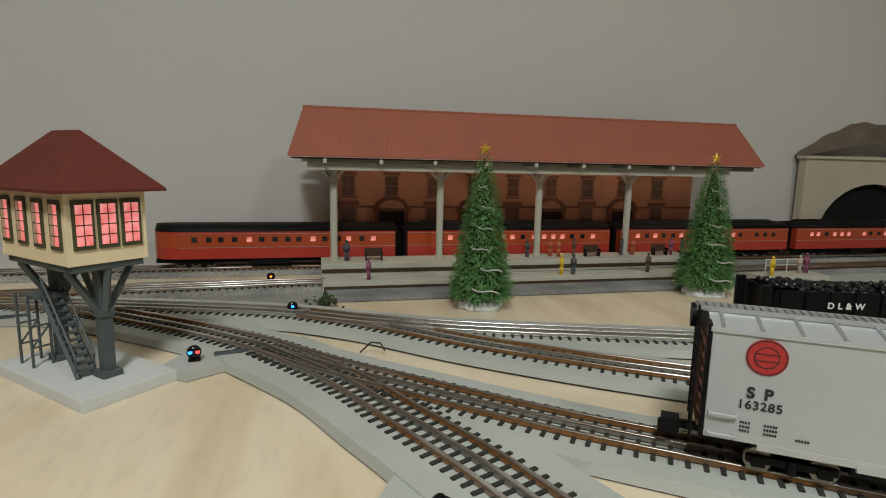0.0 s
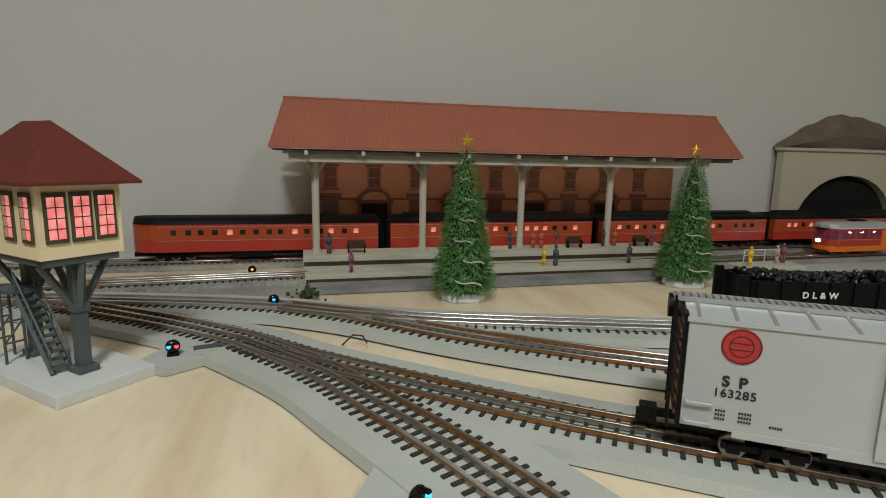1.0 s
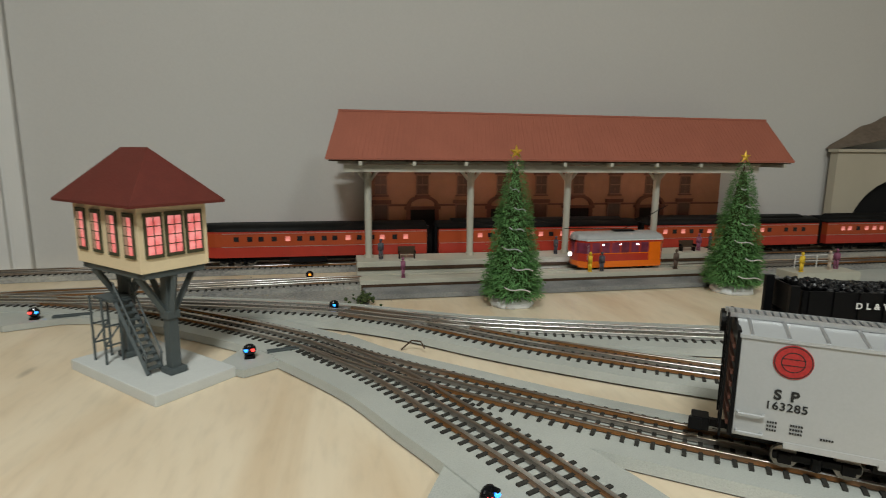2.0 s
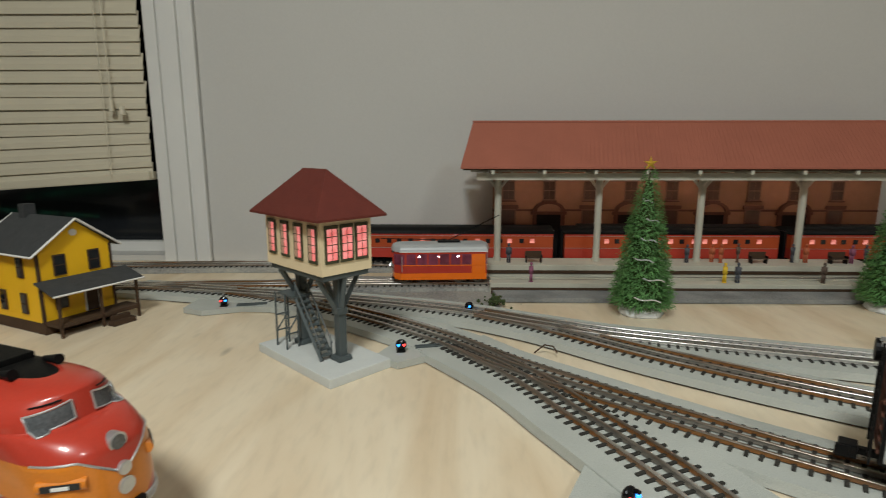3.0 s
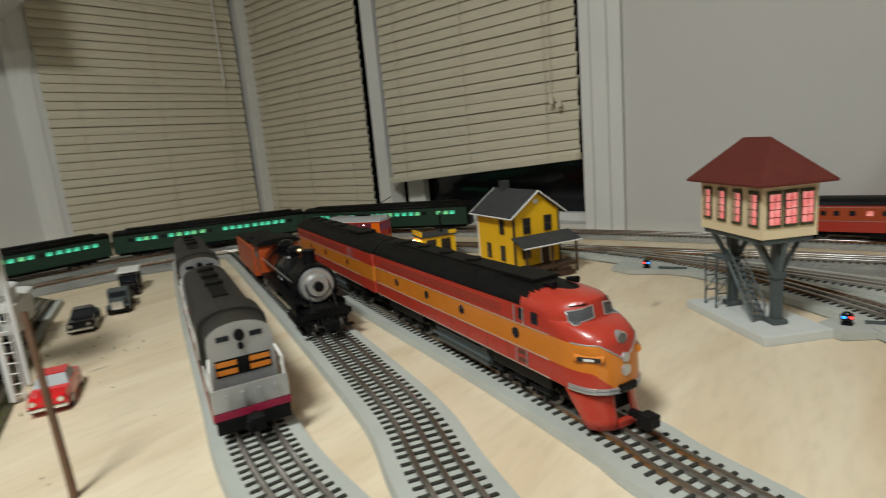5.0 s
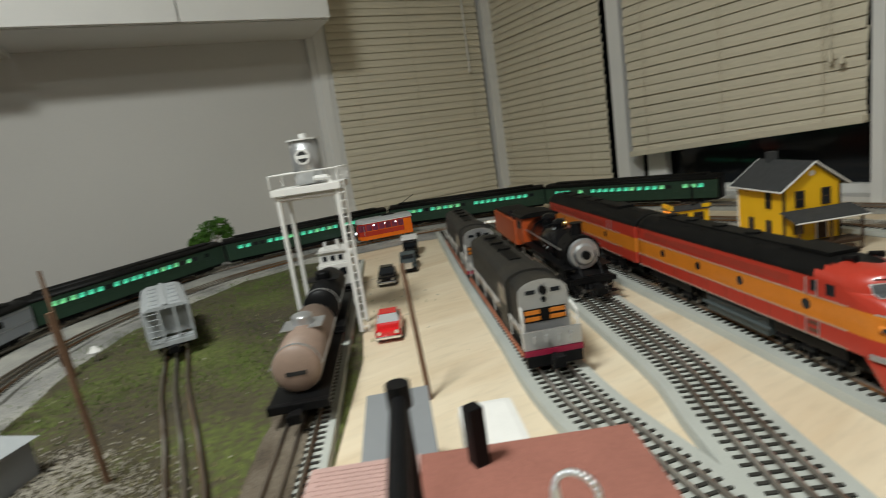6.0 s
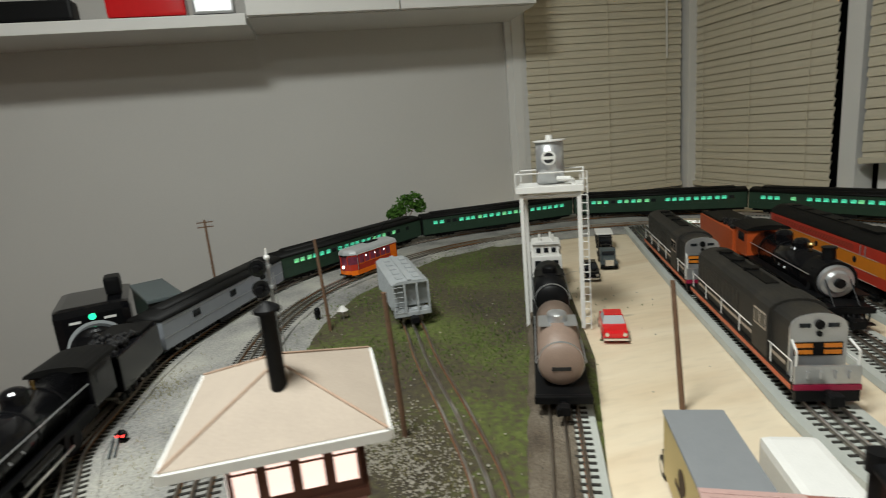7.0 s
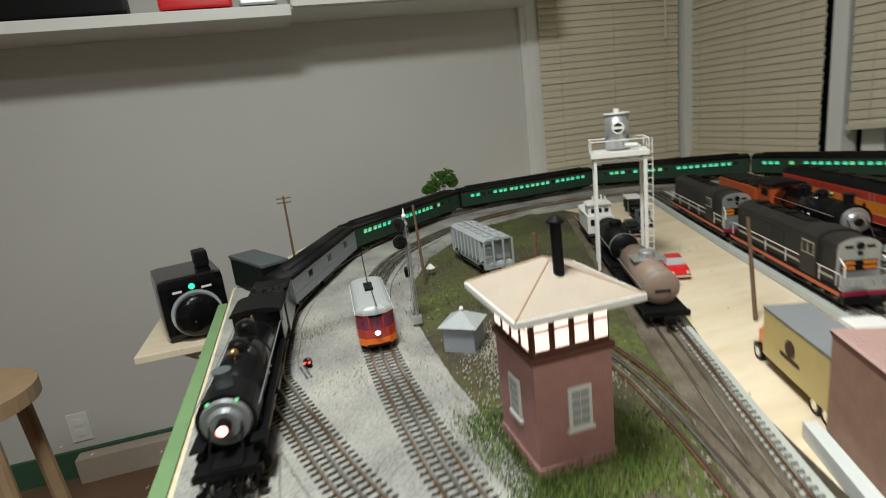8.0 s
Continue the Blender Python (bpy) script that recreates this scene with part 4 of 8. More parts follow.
def coal_hopper(m):
    car = thing("coal_hopper_car", m, "black open hopper car heaped with coal", "hopper car")
    L, w = 0.25, 0.032
    bm = boxes((-L / 2, L / 2, -w, -w + 0.002, 0.022, 0.062), (-L / 2, L / 2, w - 0.002, w, 0.022, 0.062), (-L / 2, -L / 2 + 0.002, -w, w, 0.03, 0.062), (L / 2 - 0.002, L / 2, -w, w, 0.03, 0.062), (-L / 2, L / 2, -w, w, 0.018, 0.024))
    part("body", bm, M_BLACK, car, "black ribbed steel sides")
    for i in range(10):
        x = -L / 2 + 0.008 + i * (L - 0.016) / 9
        for s in (-1, 1):
            part("side_rib", boxes((x - 0.0015, x + 0.0015, min(s * w, s * (w + 0.002)), max(s * w, s * (w + 0.002)), 0.02, 0.062)), M_BLACK, car)
    for y in (-w, w - 0.006):
        part("end_post", boxes((-L / 2 - 0.012, -L / 2 - 0.002, y, y + 0.006, 0.006, 0.067), bevel=0.001), M_BLACK, car)
    rnd = random.Random(5)
    bm = bmesh.new()
    for i in range(520):
        x, y = rnd.uniform(-L / 2 + 0.006, L / 2 - 0.006), rnd.uniform(-w + 0.005, w - 0.005)
        z = 0.058 + 0.009 * (1 - (abs(y) / w) ** 2) * (0.7 + 0.3 * math.sin(x * 45)) + rnd.uniform(-0.001, 0.002)
        bmesh.ops.create_icosphere(bm, subdivisions=1, radius=rnd.uniform(0.0022, 0.0042), matrix=pose(x, y, z, rnd.uniform(0, 360), rnd.uniform(0, 360), 0) @ Matrix.Diagonal((1, rnd.uniform(0.6, 1), rnd.uniform(0.5, 0.9), 1)))
    tagged(part("coal_load", bm, M_COAL, car, "glinting heap of coal lumps"), kind="stuff")
    lettering(car, "D L & W", -0.070, 0.0445, -w - 0.0025, 0.0095, M_STONEWHITE, spacing=1.1, bold=0.0003)
    for s in (-1, 1):
        coupler(car, s * L / 2, s)
        truck(car, s * (L / 2 - 0.04), 2, 0.036)
    return car


coal_hopper(TRACK_C.car(TRACK_C.nearest(0.865, 0.866) - 0.135, 0.15, RAILTOP + 0.0016, 180))


def e_unit(m, label, cab=True):
    """A streamlined diesel: stacked outlines, painted in bands; the cab end has a blunt rounded nose."""
    loco = thing("streamlined_diesel", m, label, "locomotive", "red and orange diesel pair")
    L, w = 0.432, 0.0325
    h = L / 2
    rows = 140
    z0, z1 = 0.0325, 0.1070

    def outline(z):
        """Front reach, where the sides begin to turn in, half width and roundness at a height."""
        f = max(0.0, (z - 0.0890) / (z1 - 0.0890))
        ww = w * math.sqrt(max(0.0, 1 - 0.86 * f * f)) if f else w
        tip, start, e = h, h - 0.004, 0.3
        if cab:
            if z < 0.070:
                u = (z - z0) / (0.070 - z0)
                tip, start, e = h - 0.001 - 0.003 * u * u, h - 0.044, 0.72
            elif z < 0.086:
                u = (z - 0.070) / 0.016
                tip, start, e = h - 0.004 - 0.0250 * (1 - math.sqrt(1 - u * u * 0.995)), h - 0.044 - 0.018 * u, 0.72 + 0.28 * u
            elif z < 0.1015:
                u = (z - 0.086) / 0.0155
                tip, start, e = h - 0.0280 - 0.003 * u, h - 0.062 - 0.006 * u, 1.0
            else:
                u = (z - 0.1015) / (z1 - 0.1015)
                tip, start, e = h - 0.031 - 0.022 * u ** 2.2, h - 0.068 - 0.02 * u, 1.0
        return tip, start, ww, e

    def surface(y, z, lift=0.0007):
        tip, start, ww, e = outline(z)
        s = min(1.0, (abs(y) / ww) ** 1.25)
        return Vector((start + (tip - start) * math.sqrt(1 - s * s) ** e + lift, y, z))

    bm = bmesh.new()
    levels = []
    for k in range(rows + 1):
        z = z0 + (z1 - z0) * k / rows
        tip, start, ww, e = outline(z)
        pts = []
        for i in range(97):
            a = -math.pi / 2 + math.pi * i / 96
            c, s = math.cos(a), math.sin(a)
            pts.append((start + (tip - start) * (abs(c) ** e), ww * math.copysign(abs(s) ** (0.8 if cab else 0.6), s), z))
        for j in range(40):
            pts.append((start - (start + h) * (j + 1) / 40, ww, z))
        pts.append((-h, 0, z))
        for j in range(40):
            pts.append((-h + (start + h) * j / 40, -ww, z))
        levels.append([bm.verts.new(p) for p in pts])
    mats = [M_RED, M_ORANGE, M_SOOT, M_SILVER]
    for a, b in zip(levels, levels[1:]):
        n = len(a)
        for i in range(n):
            j = (i + 1) % n
            f = bm.faces.new((a[i], a[j], b[j], b[i]))
            c = f.calc_center_median()
            lo, hi = 0.0500, 0.0725
            if cab and c.x > h - 0.040:
                d = max(0.0, 1 - abs(c.y) / 0.026)
                lo -= 0.015 * min(1.0, d * 1.6)
                hi -= 0.0125 * min(1.0, max(0.0, d - 0.22) * 1.5)
            f.material_index = 1 if lo < c.z < hi else (2 if c.z > 0.0905 and (not cab or c.x < h - 0.072 - 0.022 * (c.y / w) ** 2) else 0)
    f = bm.faces.new(levels[-1])
    f.material_index = 2
    bm.faces.new(levels[0][::-1])
    bmesh.ops.recalc_face_normals(bm, faces=bm.faces)
    body = part("body", bm, M_RED, loco, "red and orange striped carbody with a black roof")
    for mt in mats[1:]:
        body.data.materials.append(mt)
    smooth(body)

    def side(s, d0, d1):
        return min(s * (w + d0), s * (w + d1)), max(s * (w + d0), s * (w + d1))

    for s in (-1, 1):
        for z in (0.0500, 0.0725, 0.0332):
            part("pinstripe", boxes((-h, h - 0.055, *side(s, 0, 0.0003), z - 0.0005, z + 0.0005)), M_TANROOF, loco)
        for x in (-0.145, -0.06, 0.02, 0.115) if cab else (-0.12, -0.02, 0.10):
            part("porthole", rods(((x, s * (w - 0.001), 0.0625), (x, s * (w + 0.0004), 0.0625), 0.0052), seg=20), M_GLASSDARK, loco, "round dark porthole")
        part("side_grille", boxes((-h + 0.02, h - 0.12, *side(s, -0.001, 0.0004), 0.0765, 0.0870)), M_RED, loco)
        for k in range(4):
            part("grille_groove", boxes((-h + 0.021, h - 0.121, *side(s, 0.0004, 0.0006), 0.0782 + k * 0.0022, 0.0787 + k * 0.0022)), M_BRICKDARK, loco)
        part("fuel_skirt_pipe", rods(((-0.06, s * 0.0275, 0.016), (0.06, s * 0.0275, 0.016), 0.0016), ((-0.05, s * 0.0275, 0.0245), (0.045, s * 0.0275, 0.0245), 0.0011), seg=7), M_GREYSTEEL, loco)
        for x in (-h + 0.050, -h + 0.085, -h + 0.120, h - 0.140, h - 0.105, h - 0.070):
            part("brake_cylinder", rods(((x - 0.008, s * 0.0255, 0.0145), (x + 0.008, s * 0.0255, 0.0145), 0.0032), ((x, s * 0.0255, 0.004), (x, s * 0.0255, 0.020), 0.0020), seg=8), M_BLACK, loco)
        for x in (h - 0.086, h - 0.099):
            part("grab_rail", rods(((x, s * (w + 0.0022), 0.074), (x, s * (w + 0.0022), 0.090), 0.0007), seg=5), M_SILVER, loco)
        for i in range(9):
            x = -h + 0.03 + i * 0.036
            part("panel_joint", boxes((x, x + 0.0005, *side(s, 0, 0.0002), 0.0345, 0.0490)), M_BRICKDARK, loco)
        if cab:
            part("cab_side_window", boxes((h - 0.078, h - 0.068, *side(s, -0.002, 0.0003), 0.0770, 0.0880), bevel=0.0008), M_GLASSDARK, loco)
            part("cab_door_window", boxes((h - 0.096, h - 0.089, *side(s, -0.002, 0.0003), 0.0770, 0.0880), bevel=0.0008), M_GLASSDARK, loco)
            part("side_step", boxes((h - 0.098, h - 0.086, *side(s, -0.001, 0.0006), 0.0365, 0.0405)), M_BRICKDARK, loco)
            part("side_step", boxes((h - 0.098, h - 0.086, *side(s, -0.001, 0.0006), 0.0440, 0.0480)), M_BRICKDARK, loco)
            for x in (h - 0.100, h - 0.0845):
                part("grab_rail", rods(((x, s * (w + 0.0014), 0.034), (x, s * (w + 0.0014), 0.049), 0.0006), seg=5), M_SILVER, loco)
    if cab:
        for s in (-1, 1):
            lo_y, hi_y, lo_z, hi_z = 0.0058, 0.0250, 0.0882, 0.0985
            bm = bmesh.new()
            grid = []
            for a in range(9):
                fa = a / 8
                y = s * (lo_y + (hi_y - lo_y) * fa)
                grid.append([bm.verts.new(surface(y, lo_z - 0.0034 * fa + (hi_z - lo_z - 0.0006 * fa) * b / 4)) for b in range(5)])
            edge = [v.co.copy() for v in [g[0] for g in grid] + grid[-1][1:] + [g[-1] for g in grid[-2::-1]] + grid[0][-2::-1]]
            for a in range(8):
                for b in range(4):
                    bm.faces.new((grid[a][b], grid[a + 1][b], grid[a + 1][b + 1], grid[a][b + 1]))
            bmesh.ops.recalc_face_normals(bm, faces=bm.faces)
            bmesh.ops.solidify(bm, geom=bm.faces[:], thickness=0.0006)
            part("windshield", bm, M_WINDSHIELD, loco, "grey split windshield pane in a silver frame")
            part("windshield_frame", rods(*[(p, q, 0.00065) for p, q in zip(edge, edge[1:]) if (p - q).length > 1e-5], seg=5), M_SILVER, loco)
            wiper = [surface(s * (0.010 + 0.004 * k), 0.1002 - 0.0006 * k, 0.0012) for k in range(4)]
            part("wiper", rods(*[(p, q, 0.0005) for p, q in zip(wiper, wiper[1:])], seg=5), M_BLACK, loco)
            trim = [surface(s * y, 0.0726 - 0.0125 * min(1.0, max(0.0, 1 - y / 0.026 - 0.22) * 1.5), 0.0002) for y in [0.0018 + 0.0295 * k / 18 for k in range(19)]]
            part("nose_trim", rods(*[(p, q, 0.0007) for p, q in zip(trim, trim[1:])], seg=5), M_SILVER, loco, "bright trim along the nose")
            b0, c0 = surface(s * 0.0312, 0.0615, 0.0006), surface(s * 0.0180, 0.0615, 0.0006)
            turn = math.degrees(math.atan2(c0.y - b0.y, c0.x - b0.x))
            nb = part("number_board", rods((b0, c0, 0.0034), seg=14), M_ORANGE, loco, "oblong orange number board housing")
            out = Vector((abs(c0.y - b0.y), s * abs(c0.x - b0.x), 0)).normalized()
            mid = (b0 + c0) / 2
            part("number_panel", boxes((-0.0095, 0.0095, -0.0006, 0.0006, -0.0018, 0.0018), bevel=0.0006), M_INK, nb).matrix_local = pose(*(mid + out * 0.0032), 0, 0, turn)
            part("number_bar", boxes((-0.0042, 0.0042, -0.0006, 0.0006, -0.0010, 0.0010)), M_STONEWHITE, nb).matrix_local = pose(*(mid + out * 0.0035), 0, 0, turn)
            bm = bmesh.new()
            cols = []
            for k in range(9):
                f = k / 8
                top, low = surface(s * (0.0085 + 0.0236 * f), 0.0335, 0), surface(s * (0.0085 + 0.0200 * f), 0.0335, 0)
                col = []
                for g in range(5):
                    c = top.lerp(low, g / 4)
                    col.append(Vector((c.x - 0.0055 + 0.0060 * (g / 4) ** 1.6, c.y, 0.0322 - 0.0305 * g / 4)))
                cols.append(([bm.verts.new(c) for c in col], [bm.verts.new(c - Vector((0.0022, s * 0.0008 * f, 0))) for c in col]))
            for (a0, a1), (b0_, b1_) in zip(cols, cols[1:]):
                for g in range(4):
                    bm.faces.new((a0[g], b0_[g], b0_[g + 1], a0[g + 1]))
                    bm.faces.new((a1[g], a1[g + 1], b1_[g + 1], b1_[g]))
                bm.faces.new((a0[0], a1[0], b1_[0], b0_[0]))
                bm.faces.new((a0[4], b0_[4], b1_[4], a1[4]))
            for a0, a1 in (cols[0], cols[-1]):
                for g in range(4):
                    bm.faces.new((a0[g], a0[g + 1], a1[g + 1], a1[g]))
            bmesh.ops.recalc_face_normals(bm, faces=bm.faces)
            smooth(part("pilot_flare", bm, M_RED, loco, "flared red pilot plate"))
        part("pilot_bar", boxes((h - 0.006, h - 0.001, -0.0088, 0.0088, 0.0016, 0.0075), bevel=0.0008), M_RED, loco, "red pilot foot")
        lamp = part("headlight", rods(((h - 0.016, 0, 0.0755), (h - 0.0044, 0, 0.0755), 0.0054), seg=24), M_SILVER, loco, "silver-rimmed headlight")
        part("lens", rods(((h - 0.0043, 0, 0.0755), (h - 0.0039, 0, 0.0755), 0.0042), seg=24), M_WINDSHIELD, lamp)
        for z, r in ((0.0500, 0.0050), (0.0605, 0.0040)):
            lamp = part("lower_headlight", rods(((h - 0.012, 0, z), (h - 0.0008, 0, z), r), seg=20), M_SILVER, loco)
            part("lens", rods(((h - 0.0007, 0, z), (h - 0.0003, 0, z), r * 0.78), seg=20), M_SILVER, lamp)
        for z in (0.0335, 0.0362):
            band = [surface(y, z, 0.0004) for y in (-0.0322, -0.031, -0.0285, -0.024, -0.017, -0.0085, 0.0, 0.0085, 0.017, 0.024, 0.0285, 0.031, 0.0322)]
            part("bumper", rods(*[(a, b, 0.0014) for a, b in zip(band, band[1:])]), M_SILVER, loco, "silver nose band")
        part("coupler_pocket", boxes((h - 0.004, h + 0.0018, -0.009, 0.009, 0.0335, 0.0395), bevel=0.001), M_BLACK, loco)
        for s in (-1, 1):
            part("horn", rods(((h - 0.080, s * 0.013, 0.1085), (h - 0.066, s * 0.013, 0.1100), 0.0016, 0.0032), ((h - 0.076, s * 0.013, 0.1060), (h - 0.076, s * 0.013, 0.1085), 0.0012), seg=12), M_BLACK, loco, "black air horn")
    roof = part("roof_hatch", boxes((-h + 0.03, h - 0.14, -0.012, 0.012, 0.1064, 0.1090), bevel=0.001), M_SOOT, loco, "black roof hatch")
    part("roof_box", boxes((h - 0.142, h - 0.092, -0.015, 0.015, 0.1064, 0.1108), bevel=0.001), M_SOOT, loco, "black box on the roof")
    for x in (-0.17, -0.12, -0.06, 0.0):
        part("roof_fan", rods(((x, 0, 0.1088), (x, 0, 0.1112), 0.009), seg=16), M_SOOT, roof)
    for i in range(8):
        x = -h + 0.045 + i * 0.034
        for y in (-0.0185, 0.0185):
            part("lift_ring", rods(((x, y, 0.1035), (x, y, 0.1062), 0.0009), seg=6), M_BLACK, loco)
    part("underframe", boxes((-0.055, 0.055, -0.026, 0.026, 0.006, 0.0322), bevel=0.003), M_GREYSTEEL, loco, "grey fuel tank")
    part("chassis", boxes((-h + 0.005, h - 0.012, -0.018, 0.018, 0.012, 0.0323)), M_BLACK, loco)
    for x in (-h + 0.085, h - 0.105):
        truck(loco, x, 3, 0.076, "black three-axle diesel truck")
        for s in (-1, 1):
            part("truck_bolster", boxes((x - 0.045, x + 0.045, min(s * 0.022, s * 0.0275), max(s * 0.022, s * 0.0275), 0.018, 0.0300), bevel=0.002), M_BLACK, loco)
    coupler(loco, h + 0.002, 1)
    coupler(loco, -h + 0.006, -1)
    return loco


e_s = TRACK_E.nearest(0.150, 0.551)
e_unit(TRACK_E.car(e_s + 0.231, 0.3, flip=180), "red and orange streamlined diesel with black roof")
e_unit(TRACK_E.car(e_s + 0.231 + 0.437, 0.3, flip=180), "red and orange cabless streamlined booster diesel", cab=False)


def hood_diesel(m, label, striped):
    loco = thing("hood_diesel", m, label, "locomotive", "black hood diesel pair")
    L, w = 0.378, 0.0275
    h = L / 2
    part("walkway", boxes((-h, h, -0.0325, 0.0325, 0.0185, 0.0225), bevel=0.0008), M_SOOT, loco, "black walkway")
    part("frame", boxes((-h + 0.004, h - 0.004, -0.0325, 0.0325, 0.0135, 0.0183), (-0.05, 0.05, -0.028, 0.028, 0.006, 0.0135), bevel=0.001), M_BLACK, loco)
    part("hood", prism(bmesh.new(), [(-w, 0.0227), (w, 0.0227), *roof_arc(w, 0.069, 0.083)], -h + 0.024, h - 0.026), M_HOODDUST, loco, "dusty weathered black long hood")
    part("hood_side", boxes((-h + 0.03, h - 0.032, -w - 0.0005, -w + 0.001, 0.030, 0.0335), (-h + 0.03, h - 0.032, w - 0.001, w + 0.0005, 0.030, 0.0335)), M_TANROOF, loco, "pale stripe along the hood")
    for s in (-1, 1):
        part("sill_stripe", boxes((-h + 0.002, h - 0.006, min(s * 0.0325, s * 0.0329), max(s * 0.0325, s * 0.0330), 0.0150, 0.0198)), M_REDORANGE, loco, "dull orange sill stripe")
        for k in range(16):
            x = -h + 0.036 + k * 0.0135 + (0.055 if k > 12 else 0.0)
            part("hood_door", boxes((x - 0.0058, x + 0.0058, min(s * w, s * (w + 0.0007)), max(s * w, s * (w + 0.0007)), 0.0355, 0.0655), bevel=0.0003), M_HOODDUST, loco)
        part("window_frame", boxes((h - 0.110, h - 0.0925, min(s * 0.0312, s * 0.0322), max(s * 0.0312, s * 0.0322), 0.050, 0.068), (h - 0.0923, h - 0.075, min(s * 0.0312, s * 0.0322), max(s * 0.0312, s * 0.0322), 0.050, 0.068)), M_TANROOF, loco)
    part("cab", prism(bmesh.new(), [(-0.032, 0.0227), (0.032, 0.0227), *roof_arc(0.032, 0.070, 0.0855)], h - 0.115, h - 0.070), M_HOODDUST, loco)
    for s in (-1, 1):
        part("cab_window", boxes((h - 0.108, h - 0.094, min(s * 0.0315, s * 0.0325), max(s * 0.0315, s * 0.0325), 0.052, 0.066), (h - 0.091, h - 0.077, min(s * 0.0315, s * 0.0325), max(s * 0.0315, s * 0.0325), 0.052, 0.066)), M_GLASSDARK, loco)
        posts = [(x, s * 0.0315, 0.0225, 0.0225 + 0.020) for x in (-h + 0.012, -h + 0.08, -h + 0.15, -h + 0.22, h - 0.06, h - 0.008)]
        for x, y, a, b in posts:
            part("stanchion", rods(((x, y, a), (x, y, b), 0.0007), seg=5), M_STONEWHITE, loco)
        part("handrail", rods(((-h + 0.012, s * 0.0315, 0.0425), (h - 0.118, s * 0.0315, 0.0425), 0.0007), ((h - 0.066, s * 0.0315, 0.0425), (h - 0.008, s * 0.0315, 0.0425), 0.0007), seg=5), M_STONEWHITE, loco)
        part("corner_handrail", rods(((h - 0.002, s * 0.030, 0.020), (h - 0.002, s * 0.030, 0.054), 0.0013), ((h - 0.002, s * 0.030, 0.054), (h - 0.018, s * 0.028, 0.060), 0.0013)), M_STONEWHITE, loco, "white corner handrail")
    if striped:
        e = part("hood_end", prism(bmesh.new(), [(-w - 0.0006, 0.0227), (w + 0.0006, 0.0227), *roof_arc(w + 0.0006, 0.069, 0.0836)], h - 0.0258, h - 0.0225), M_SILVER, loco, "silver hood end with orange bars")
        for z in (0.044, 0.0505):
            for s in (-1, 1):
                part("orange_bar", boxes((h - 0.0224, h - 0.0216, min(s * 0.0055, s * 0.023), max(s * 0.0055, s * 0.023), z, z + 0.0042)), M_ORANGE, e)
        part("end_door", boxes((h - 0.0224, h - 0.0218, -0.024, 0.024, 0.0425, 0.0425 + 0.0135)), M_BLACK, e)
        part("headlight", rods(((h - 0.0224, 0, 0.0735), (h - 0.0195, 0, 0.0735), 0.0045), ((h - 0.0224, 0, 0.0645), (h - 0.0195, 0, 0.0645), 0.0026), seg=16), M_BLACK, e)
        for s in (-1, 1):
            part("number_panel", boxes((h - 0.0224, h - 0.0216, s * 0.014 - 0.0055, s * 0.014 + 0.0055, 0.0705, 0.0745)), M_GLASSDARK, e)
        part("end_sheet", boxes((h - 0.003, h, -0.0322, 0.0322, 0.0225, 0.0405), bevel=0.001), M_SILVER, loco, "silver end sheet with brackets")
        for y in (-0.02, -0.007, 0.007, 0.02):
            part("bracket", boxes((h, h + 0.004, y - 0.001, y + 0.001, 0.029, 0.036)), M_SILVER, loco)
        part("wine_stripe", boxes((h - 0.002, h + 0.0012, -0.0326, 0.0326, 0.0168, 0.0222), bevel=0.0004), M_WINE, loco)
        part("buffer_beam", boxes((h - 0.006, h + 0.002, -0.031, 0.031, 0.006, 0.0166), bevel=0.001), M_BLACK, loco)
    bm = boxes((-h + 0.05, h - 0.14, -0.008, 0.008, 0.0815, 0.0842), bevel=0.001)
    for x in (-0.12, -0.07, -0.02):
        rod(bm, (x, 0, 0.081), (x, 0, 0.0865), 0.010, seg=14)
    part("roof_detail", bm, M_SOOT, loco)
    for x in (-h + 0.075, h - 0.075):
        truck(loco, x, 3, 0.07, "black three-axle diesel truck")
    coupler(loco, h, 1)
    coupler(loco, -h, -1)
    return loco


g_s = TRACK_G.nearest(-0.125, 0.392)
hood_diesel(TRACK_G.car(g_s + 0.195, 0.26, flip=180) @ Matrix.Diagonal((1, 1.02, 1.17, 1)), "black hood diesel with silver end, orange bars and wine stripe", True)
hood_diesel(TRACK_G.car(g_s + 0.195 + 0.405, 0.26, flip=180) @ Matrix.Diagonal((1, 1.02, 1.17, 1)), "black hood diesel with silver end behind another", True)


